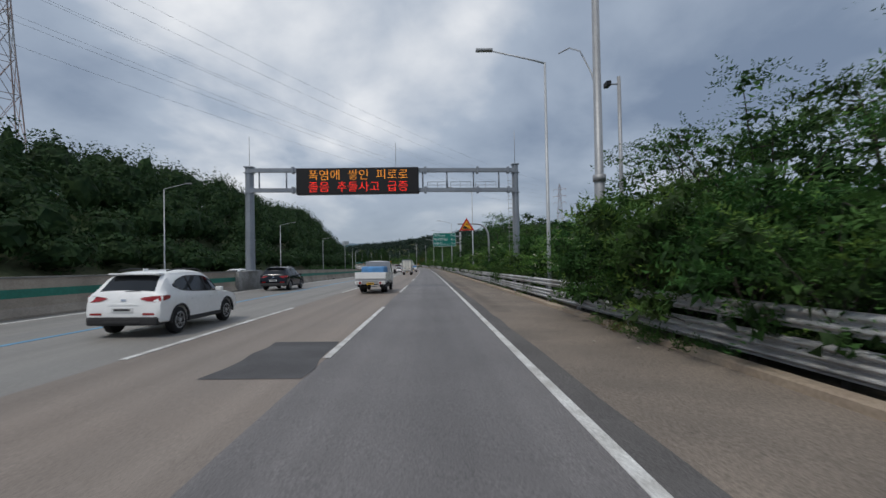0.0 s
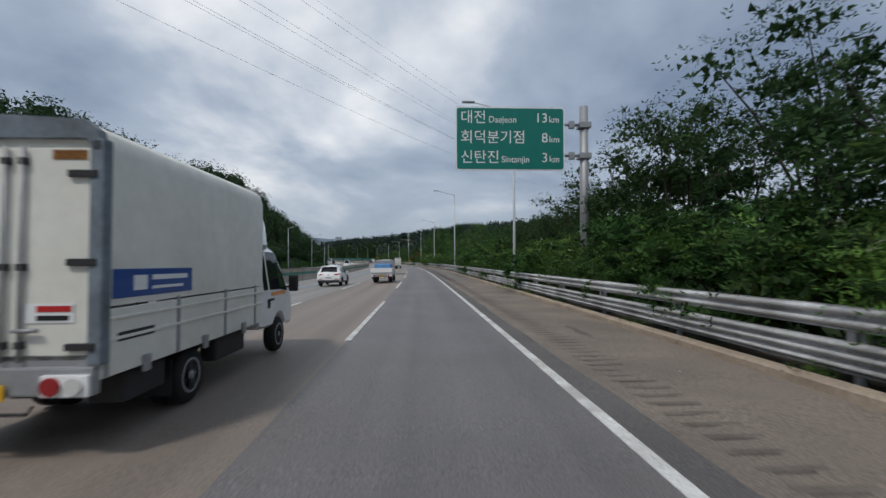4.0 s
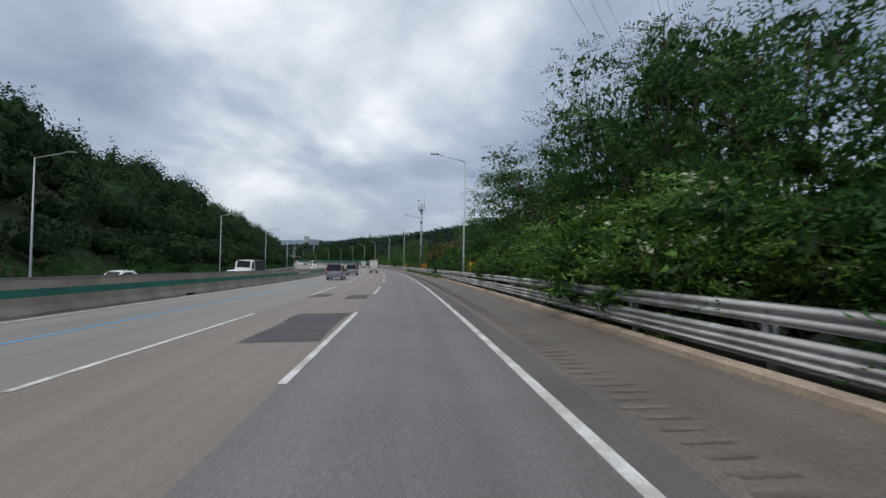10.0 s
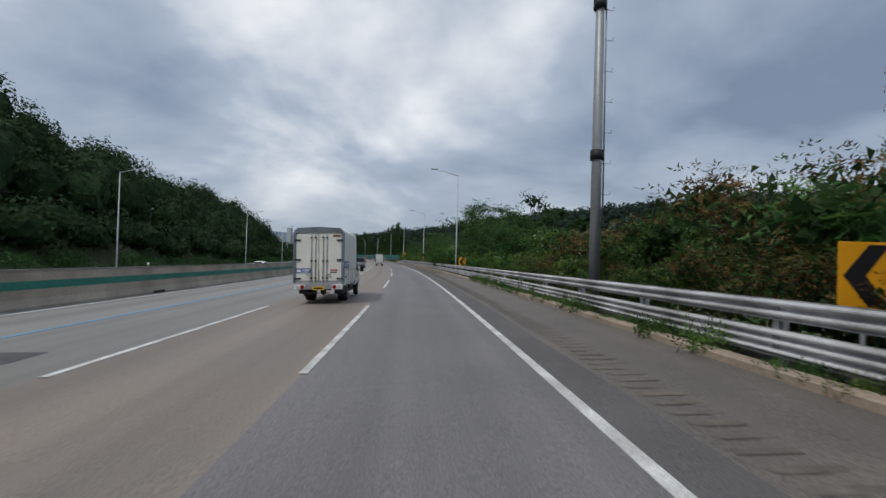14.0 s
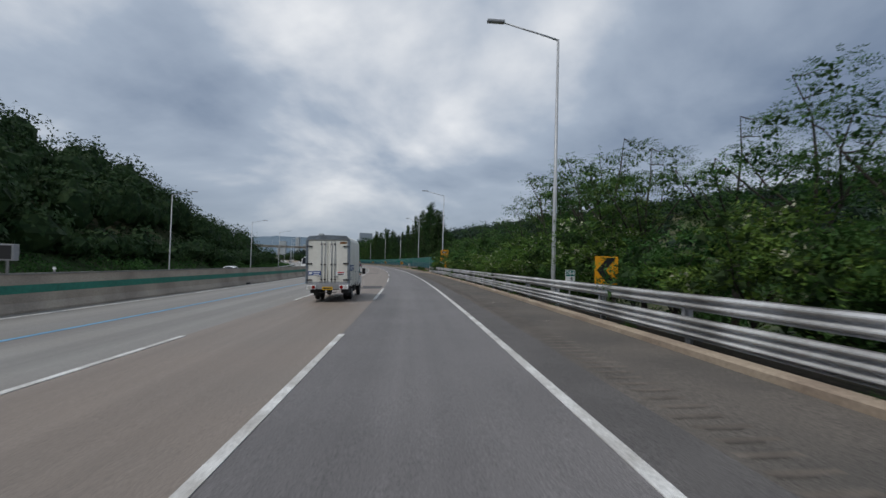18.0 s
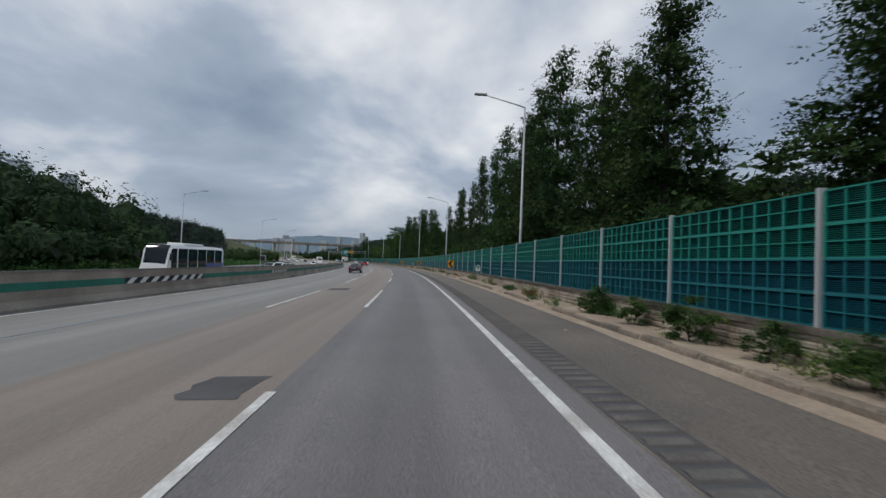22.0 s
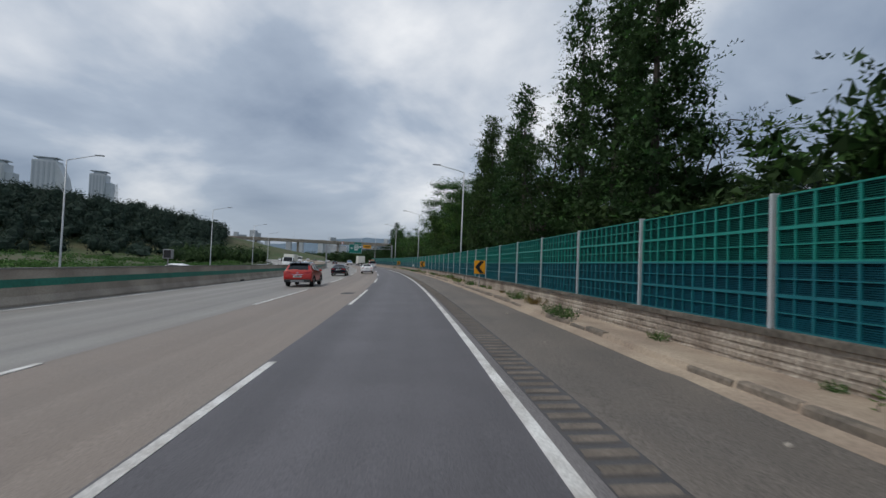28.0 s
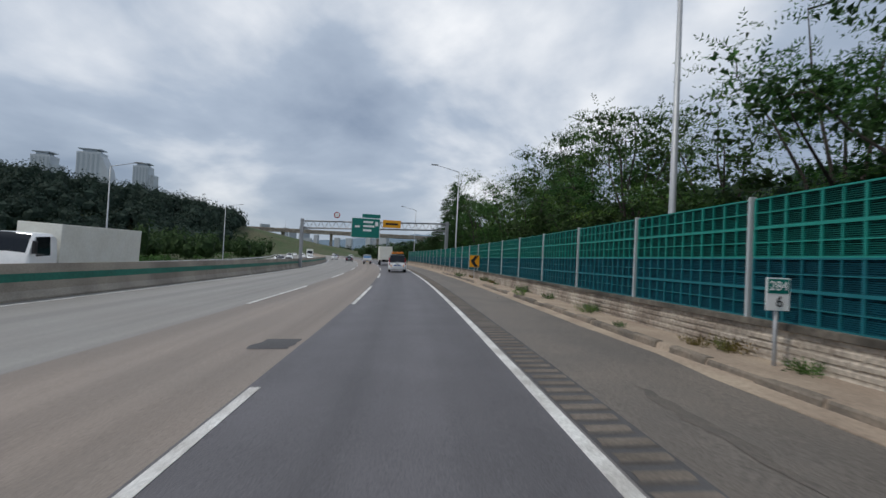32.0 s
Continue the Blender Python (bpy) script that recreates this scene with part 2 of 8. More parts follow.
M_BLACK = mat("black_plastic", (0.02, 0.02, 0.022), 0.6, var=0.1, bump=0.1)
M_SIGN_G = mat("sign_green", (0.004, 0.175, 0.142), 0.45, var=0.04, bump=0.0)
M_SIGN_W = mat("sign_white", (0.80, 0.82, 0.82), 0.5, var=0.03, bump=0.0)
M_YEL = mat("sign_yellow", (0.80, 0.36, 0.012), 0.5, var=0.05, bump=0.0)
M_RED = mat("sign_red", (0.5, 0.02, 0.02), 0.5, var=0.05, bump=0.0)
# verge earth, darkened in colour for the shadow of bushes and rail
M_SOIL_SHADE = mat("soil_shaded", (0.045, 0.034, 0.024), 0.97, var=0.35, scale=0.8, fine=12, bump=0.8, per="world", col2=(0.022, 0.02, 0.012))
M_GROUND = mat("ground_earth", (0.085, 0.085, 0.045), 0.95, var=0.3, scale=0.06, fine=1.2, bump=0.6, per="world", col2=(0.045, 0.075, 0.025))
M_BARK = mat("bark", (0.07, 0.06, 0.052), 0.9, var=0.25, scale=2, fine=18, bump=0.6)
M_LEAF = leaf_mat("leaf_acacia", (0.040, 0.100, 0.028), (0.078, 0.162, 0.042), 0.3)
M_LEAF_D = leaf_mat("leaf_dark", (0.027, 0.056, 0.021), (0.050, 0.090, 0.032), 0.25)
M_LEAF_Y = leaf_mat("leaf_bright", (0.085, 0.17, 0.034), (0.14, 0.235, 0.05))
M_BLOOM = leaf_mat("blossom_pale", (0.42, 0.44, 0.30), (0.55, 0.56, 0.42), 0.2)
M_LEAF_B = leaf_mat("leaf_withered", (0.20, 0.11, 0.045), (0.12, 0.125, 0.04))
# forest leaf with the blue of distance haze mixed into its colour
M_FOREST_FAR = leaf_mat("leaf_far_woods_hazed", (0.026, 0.046, 0.036), (0.040, 0.064, 0.046), 0.22)
M_FOREST = leaf_mat("leaf_forest", (0.022, 0.048, 0.020), (0.044, 0.074, 0.027), 0.3)

# ---- mesh helpers ----


def mesh_of(name, verts, faces, mats, idx=None, smooth=False):
    me = bpy.data.meshes.new(name)
    me.from_pydata([tuple(v) for v in verts], [], faces)
    for m in (mats if isinstance(mats, (list, tuple)) else [mats]):
        me.materials.append(m)
    if idx is not None:
        me.polygons.foreach_set("material_index", idx)
    if smooth:
        me.polygons.foreach_set("use_smooth", [True] * len(me.polygons))
    me.update()
    return me


def quads(name, V, mats, idx=None, smooth=False):
    """A mesh of loose blades from an array (n, corners, 3)."""
    n, c = len(V), V.shape[1]
    me = bpy.data.meshes.new(name)
    me.vertices.add(n * c)
    me.vertices.foreach_set("co", np.asarray(V, np.float32).reshape(-1))
    me.loops.add(n * c)
    me.loops.foreach_set("vertex_index", np.arange(n * c, dtype=np.int32))
    me.polygons.add(n)
    me.polygons.foreach_set("loop_start", np.arange(0, n * c, c, dtype=np.int32))
    for m in (mats if isinstance(mats, (list, tuple)) else [mats]):
        me.materials.append(m)
    if idx is not None:
        me.polygons.foreach_set("material_index", np.asarray(idx, np.int32))
    me.update(calc_edges=True)
    me.validate()
    return me


def sweep(name, s0, s1, ds, prof, mats, idx=None, closed=False, wobble=0.0, cap=True):
    """A profile of (off, z) carried along the road from s0 to s1. idx: a material for each side of the profile."""
    n = max(2, int(round((s1 - s0) / ds)) + 1)
    S = np.linspace(s0, s1, n)
    P = np.array(prof, float)
    k = len(P)
    A = WA(np.repeat(S, k), np.tile(P[:, 0], n), np.tile(P[:, 1], n))
    if wobble:
        A[:, 2] += np.random.normal(0, wobble, n * k)
    faces, fi = [], []
    sides = k if closed else k - 1
    for i in range(n - 1):
        for j in range(sides):
            a, b = i * k + j, i * k + (j + 1) % k
            faces.append((a, b, b + k, a + k))
            fi.append(idx[j] if idx else 0)
    if closed and cap:
        faces += [tuple(range(k - 1, -1, -1)), tuple((n - 1) * k + j for j in range(k))]
        fi += [0, 0]
    me = mesh_of(name, A, faces, mats, fi)
    uv = me.uv_layers.new(name="UVMap")
    vi = np.empty(len(me.loops), np.int32)
    me.loops.foreach_get("vertex_index", vi)
    uv.data.foreach_set("uv", np.stack([np.tile(P[:, 0], n)[vi], np.repeat(S, k)[vi]], -1).astype(np.float32).ravel())
    return me


def structure(name, me, label="", category=""):
    return tagged(new(name, me), label, category, kind="structure")


def box(bm, x0, x1, y0, y1, z0, z1, bevel=0.0):
    vs = [bm.verts.new(c) for c in ((x0, y0, z0), (x1, y0, z0), (x1, y1, z0), (x0, y1, z0), (x0, y0, z1), (x1, y0, z1), (x1, y1, z1), (x0, y1, z1))]
    fs = [bm.faces.new([vs[i] for i in f]) for f in ((3, 2, 1, 0), (4, 5, 6, 7), (0, 1, 5, 4), (1, 2, 6, 5), (2, 3, 7, 6), (3, 0, 4, 7))]
    if bevel:
        bmesh.ops.bevel(bm, geom=list({e for f in fs for e in f.edges}), offset=bevel, segments=2, affect="EDGES", profile=0.6)
    return bm


def tube(bm, pts, radii, sides=10, cap=True):
    """A tube along points, with a radius at each."""
    pts = [Vector(p) for p in pts]
    rings = []
    for i, p in enumerate(pts):
        d = (pts[min(i + 1, len(pts) - 1)] - pts[max(i - 1, 0)]).normalized()
        ref = Vector((1, 0, 0)) if abs(d.x) < 0.9 else Vector((0, 1, 0))
        u = d.cross(ref).normalized()
        v = d.cross(u)
        r = radii[i] if isinstance(radii, (list, tuple)) else radii
        rings.append([bm.verts.new(p + (u * math.cos(a) + v * math.sin(a)) * r) for a in [2 * math.pi * k / sides for k in range(sides)]])
    for a, b in zip(rings, rings[1:]):
        for k in range(sides):
            f = bm.faces.new((a[k], a[(k + 1) % sides], b[(k + 1) % sides], b[k]))
            f.smooth = True
    if cap:
        bm.faces.new(rings[0][::-1])
        bm.faces.new(rings[-1])
    return bm


def lathe_y(bm, prof, sides=24, cx=0.0, cy=0.0, cz=0.0):
    """A body turned round the x axis: profile of (x, radius)."""
    rings = [[bm.verts.new((cx + x, cy + r * math.cos(a), cz + r * math.sin(a))) for a in [2 * math.pi * k / sides for k in range(sides)]] for x, r in prof]
    for a, b in zip(rings, rings[1:]):
        for k in range(sides):
            f = bm.faces.new((a[k], a[(k + 1) % sides], b[(k + 1) % sides], b[k]))
            f.smooth = True
    bm.faces.new(rings[0][::-1])
    bm.faces.new(rings[-1])
    return bm


def bm_mesh(name, bm, material):
    bmesh.ops.recalc_face_normals(bm, faces=bm.faces[:])
    me = bpy.data.meshes.new(name)
    bm.to_mesh(me)
    bm.free()
    for m in (material if isinstance(material, (list, tuple)) else [material]):
        me.materials.append(m)
    return me


def part(name, bm, material, parent, label=""):
    ob = new(name, bm_mesh(name, bm, material) if isinstance(bm, bmesh.types.BMesh) else bm)
    ob.parent = parent
    return tagged(ob, label)


def thing(name, label, category, group="", kind=""):
    return tagged(new(name), label, category, group, kind)


def bmbox(*a, bevel=0.0):
    return box(bmesh.new(), *a, bevel=bevel)


def bmtube(*a, **k):
    return tube(bmesh.new(), *a, **k)

# ---- ground ----
ROAD_L, ROAD_R = -32.5, 5.0


def so_of(x, y):
    """Chainage and distance to the right for arrays of places."""
    s, o = np.empty(len(x)), np.empty(len(x))
    for a in range(0, len(x), 4000):
        xa, ya = x[a:a + 4000], y[a:a + 4000]
        j = np.argmin((xa[:, None] - RX[None, ::2]) ** 2 + (ya[:, None] - RY[None, ::2]) ** 2, 1) * 2
        dx, dy, th = xa - RX[j], ya - RY[j], RTH[j]
        s[a:a + 4000] = SS[j] - np.sin(th) * dx + np.cos(th) * dy
        o[a:a + 4000] = np.cos(th) * dx + np.sin(th) * dy
    return s, o


def smooth01(a, b, v):
    t = np.clip((v - a) / (b - a), 0, 1)
    return t * t * (3 - 2 * t)


def hill_o(s):
    """How far right of the road the valley hills crest."""
    return np.interp(s, [380, 450, 560, 700, 800, 950], [280, 250, 210, 160, 135, 140])


def hill_h(s):
    return np.interp(s, [330, 450, 560, 620, 700, 800, 950, 1150], [12, 34, 40, 43, 31, 25, 23, 8])


def terrain(s, o):
    """Height of the land over the road, by chainage and side."""
    h = np.full(len(s), -0.7)
    left = -o - 34.8
    crest = np.interp(s, [-200, 20, 60, 90, 110, 150, 205, 230, 250, 290, 320, 350, 375, 400, 440, 460, 480, 500, 525, 570, 640],
                      [10, 11, 13, 17, 20, 21, 19, 26, 24, 17, 19, 18, 15, 14, 16, 18, 14, 10, 7, 3, 0])
    h += np.where(left > 0, crest * smooth01(-4, 27, left) * (1 - 0.7 * smooth01(30, 150, left)), 0)
    right = o - 9
    rc = np.interp(s, [-100, 0, 60, 90, 140, 190, 240, 265, 420, 480], [1, 1, 2, 5, 5, 1, 1, -3.5, -3.5, 0])
    h += np.where(right > 0, rc * smooth01(0, 16, right), 0)
    # ridges across the valley
    h += hill_h(s) * np.exp(-((o - hill_o(s)) / np.interp(s, [560, 800], [70, 48])) ** 2) * (o > 0)
    h -= 6 * smooth01(60, 400, -o) * smooth01(500, 700, s)
    n = np.sin(s * .021 + 1.3) * np.cos(o * .017) * 2.2 + np.sin(s * .057 + o * .043) * 1.0
    h += n * smooth01(8, 70, np.maximum(left, right))
    return h


RIDGE_U, RIDGE_H = [-.8, -.3, .2, .55, .67, .8, 1.0, 1.2, 1.4], [20, 34, 38, 36, 33, 27, 18, 9, 0]


def build_ground():
    def axis(a, b, st, far):
        mid = list(np.arange(a, b + .1, st))
        lo, hi, g = [], [], st
        x = a
        while x > -far:
            g *= 1.35
            x -= g
            lo.append(x)
        x, g = b, st
        while x < far + 800:
            g *= 1.35
            x += g
            hi.append(x)
        return np.array(lo[::-1] + mid + hi)
    xs, ys = axis(-460, 120, 5, 4200), axis(-90, 1000, 5, 4200)
    gx, gy = np.meshgrid(xs, ys)
    x, y = gx.ravel(), gy.ravel()
    s, o = so_of(x, y)
    z = np.interp(s, SS, RZ) + terrain(s, o) + np.clip(o, -34, 10) * np.interp(s, KNOT, BANK) * .01
    # the wooded ridge beyond the fields
    u = ((x + 531) * 0.47 + (y - 602) * 0.88) / 273
    v = (x + 531) * 0.88 - (y - 602) * 0.47
    z += 1.0 * np.exp(-(v / 45) ** 2) * np.interp(u, RIDGE_U, RIDGE_H)
    z[(o > ROAD_L - 1.5) & (o < ROAD_R + 1.5)] -= 0.5
    nx, ny = len(xs), len(ys)
    i = np.arange(nx * ny).reshape(ny, nx)
    f = np.stack([i[:-1, :-1], i[:-1, 1:], i[1:, 1:], i[1:, :-1]], -1).reshape(-1, 4)
    me = mesh_of("ground", np.stack([x, y, z], -1), f.tolist(), M_GROUND, smooth=True)
    return structure("ground", me, "earth and grass ground sheet reaching the hills", "ground")


build_ground()

# ---- carriageways ----
LW = 3.54
E_R, D_1, D_2, B_1, E_L = 1.77, -1.71, -5.31, -8.85, -12.39
S_A, S_B = -60, 1250
road_prof = [(4.95, -0.35), (4.95, 0), (2.15, 0), (D_1, 0), (D_2, 0), (-13.9, 0), (-13.9, -0.35)]
road = structure("road", sweep("road", S_A, S_B, 4, road_prof, [M_SHOULDER, M_LANE, M_BROWN, M_LIGHT], [0, 0, 1, 2, 3, 3]), "four-lane motorway carriageway of worn asphalt", "road")
structure("road_opposite", sweep("road_opposite", S_A, S_B, 4, [(-13.9, -0.36), (-13.9, 0.0), (-32.5, 0.0), (-32.5, -0.36)], [M_LIGHT]), "opposite motorway carriageway of pale asphalt", "road")


def strip(name, s0, s1, o0, o1, m, z=0.006, ds=4.0, parent=road):
    me = sweep(name, s0, s1, ds, [(o0, 0.0), (o0, z), (o1, z), (o1, 0.0)], [m])
    ob = new(name, me)
    ob.parent = parent
    return ob


strip("resurfaced_lane", 570, S_B, D_1 - 0.1, E_R + 0.0, M_DARK, 0.005)
strip("edge_line", S_A, S_B, E_R - 0.055, E_R + 0.095, M_LINE, 0.010)
strip("median_line", S_A, S_B, E_L - 0.08, E_L + 0.08, M_LINE, 0.010)
strip("bus_lane_line", S_A, 440, B_1 - 0.07, B_1 + 0.07, M_BLUE, 0.010)
strip("worn_bus_lane_line", 440, 560, B_1 - 0.06, B_1 + 0.06, M_BLUE_W, 0.010)
strip("far_edge_line", S_A, S_B, -31.0, -30.8, M_LINE, 0.010)
strip("far_median_line", S_A, S_B, -15.2, -15.0, M_LINE, 0.010)
M_MARGIN = mat("asphalt_margin", (0.135, 0.127, 0.124), 0.9, var=0.4, scale=0.6, fine=50, bump=0.6, per="world", blot=0.12)


def lane_margin():
    """The nearside lane's asphalt runs past the edge line and ends in a ragged seam on the shoulder."""
    r = random.Random(77)
    ss_ = np.arange(S_A, 446, 1.6)
    o1 = np.interp(ss_, [-60, 160, 190, 250, 350, 415, 446], [2.30, 2.22, 2.30, 2.42, 2.66, 2.62, 2.45])
    a = [W(v, E_R + .09, .0035) for v in ss_]
    b = [W(v, o + r.uniform(-.035, .035), .0035) for v, o in zip(ss_, o1)]
    n = len(a)
    ob = new("asphalt_margin", mesh_of("asphalt_margin", a + b, [(i, i + n, i + n + 1, i + 1) for i in range(n - 1)], M_MARGIN))
    ob.parent = road


lane_margin()
M_SHOULDER_P = mat("shoulder_pale", (0.238, 0.198, 0.163), 0.92, var=0.4, scale=0.5, fine=35, bump=0.8, per="world", col2=(0.178, 0.15, 0.126), blot=0.1)
M_SHOULDER_G = mat("shoulder_grey", (0.142, 0.125, 0.109), 0.92, var=0.42, scale=0.5, fine=35, bump=0.8, per="world", col2=(0.106, 0.096, 0.086), blot=0.1)
strip("shoulder_surface", S_A, 118, 2.12, 4.90, M_SHOULDER_P, .002)
strip("shoulder_surface", 335, 442, 2.12, 4.90, M_SHOULDER_G, .002)
for k in range(-2, 62):
    far = 18.0 + 20 * k
    far += float(np.interp(far, [450, 478, 500, 532], [0, 1.0, 2.1, 0]))
    for o in (D_1, D_2):
        strip("lane_dash", far - 9.85, far, o - 0.06, o + 0.075, M_LINE, 0.012, 3.4)
    for o in (-19.0, -22.8, -26.6):
        strip("lane_dash", far - 9.6, far, o - 0.08, o + 0.08, M_LINE, 0.012, 3.2)

# ---- median barrier ----
BAR = -13.35
structure("median_barrier", sweep("median_barrier", S_A, 636, 4, [(BAR + .30, -.05), (BAR + .30, .08), (BAR + .14, .34), (BAR + .10, 1.30), (BAR - .10, 1.30), (BAR - .14, .34), (BAR - .30, .08), (BAR - .30, -.05)], [M_CONC]), "weathered concrete median barrier", "barrier")

# ---- kerb and guardrail ----
structure("kerb", sweep("kerb", S_A, 445, 2.5, [(4.88, -.2), (4.9, .11), (4.94, .13), (5.18, .13), (5.2, -.3)], [M_KERB]), "worn concrete kerb beside the shoulder", "kerb")
# the shade under the bushes is in this strip's soil colour
structure("verge", sweep("verge", S_A, 760, 5, [(5.19, .05), (6.2, .0), (8.0, -.12), (11.5, -.6)], [M_SOIL_SHADE], wobble=.03), "bare earth verge behind the guardrail, shade painted into its dark colour", "verge")


def wave(z0, z1, n, face, depth=0.11):
    """The bent section of a guardrail beam with n crests between z0 and z1, facing the road."""
    h = (z1 - z0) / n
    pts = [(face + depth * .6, z1 + .004)]
    for i in range(n):
        c = z1 - h * (i + .5)
        for f, d in ((.40, .72), (.27, .22), (.17, .02), (.02, .0), (-.08, .12), (-.20, .52), (-.34, .95)):
            pts.append((face + depth * d, c + h * f))
        if i < n - 1:
            pts += [(face + depth * 1.0, c - h * .42), (face + depth * 1.0, c - h * .5)]
    pts.append((face + depth * .6, z0 - .004))
    return pts


S_RAIL0, S_RAIL1 = -40, 442
guard = thing("guardrail", "galvanised steel roadside guardrail with two stacked beams", "guardrail", kind="structure")
for a in range(S_RAIL0, S_RAIL1, 4):
    part("upper_beam", sweep("upper_beam", a, a + 4.0, 4, wave(.745, 1.06, 2, 5.33), [M_GALV]), None, guard)
    part("lower_beam", sweep("lower_beam", a, a + 4.0, 4, wave(.185, .605, 3, 5.33), [M_GALV]), None, guard)


# ---- lamps ----
def lamp_post(label, height=12.3, reach=3.4):
    t = thing("street_lamp", label, "street lamp", "motorway lamps")
    part("pole", bmtube([(0, 0, -1.0), (0, 0, 0.2), (0, 0, height)], [.11, .105, .055], sides=10), M_POLE, t)
    part("base_plate", bmbox(-.2, .2, -.2, .2, -.02, .03, bevel=.01), M_GALV2, t)
    part("arm", bmtube([(0, 0, height - .05), (-.5, 0, height + .1), (-reach + .7, 0, height + .62)], [.05, .045, .035], sides=8), M_POLE, t)
    part("lamp_head", bmbox(-reach - .1, -reach + .75, -.13, .13, height + .60, height + .72, bevel=.03), M_GALV2, t, "flat grey lamp head")
    return t


lampR = lamp_post("tall galvanised street lamp with a long arm behind the guardrail")
RIGHT_LAMPS = (22.4, 60.6, 108.4, 152.6, 199.5, 245.8, 337.2, 388.2, 437.8, 482.2, 527.4, 573, 619, 664, 706.5, 754)
LAMP_K = {60.6: .95, 108.4: .96, 152.6: 1.03, 199.5: .99, 245.8: .98, 388.2: 1.02, 437.8: 1.01, 527.4: .96, 619: .96, 664: .96}
lampR.matrix_world = stand(RIGHT_LAMPS[0], 6.2)
lampR.scale.z = .97
for s in RIGHT_LAMPS[1:]:
    c = copy_thing(lampR, stand(s, 6.25 if s < 380 else 6.75 if s < 440 else 7.3))
    c.scale.z = LAMP_K.get(s, 1.0)
for s in (10, 58, 104, 150, 205, 246, 295, 337, 388, 437, 482, 524, 574, 620, 665, 709, 755):
    copy_thing(lampR, stand(s, -33.6, 0, 180))


# ---- woods ----


def unit(v):
    return v / np.maximum(np.linalg.norm(v, axis=-1, keepdims=True), 1e-9)


def kites(P, D, N, length, width):
    """Pointed leaf blades at P, along D, facing N."""
    L = np.asarray(length)[:, None]
    Wd = np.asarray(width)[:, None]
    side = unit(np.cross(D, N))
    sg = np.where(np.arange(len(P)) % 2, 1.0, -1.0)[:, None]
    return np.stack([P - side * sg * Wd * .22, P + D * L * .42 + side * sg * Wd * .62 - N * L * .05, P + D * L], 1)


def sprays(C, D, r, leaflets, length, leaf, wid):
    """Pinnate sprays: rows of leaflets on both sides of a stalk from C along D."""
    n = len(C)
    up = unit(r.normal(0, .5, (n, 3)) + np.array([0, 0, 1.0]))
    side = unit(np.cross(D, up))
    nor = np.cross(side, D)
    out = []
    for k in range(leaflets):
        f = (k + .7) / leaflets
        sg = 1 if k % 2 else -1
        if k == leaflets - 1:
            dirs = D
        else:
            dirs = unit(D * .45 + side * sg * .9 + r.normal(0, .12, (n, 3)))
        base = C + D * (length * f)[:, None] - np.array([0, 0, 1.0]) * (length * f * f * .35)[:, None]
        out.append(kites(base, dirs, unit(nor + r.normal(0, .25, (n, 3))), leaf * r.uniform(.8, 1.25, n), wid * r.uniform(.8, 1.2, n)))
    return np.concatenate(out)


def limb_path(r, a, b, sag=0.1, n=3):
    a, b = np.array(a, float), np.array(b, float)
    pts = [a + (b - a) * i / n + (r.normal(0, .05, 3) * np.linalg.norm(b - a) if 0 < i < n else 0) for i in range(n + 1)]
    return [Vector(p) for p in pts]


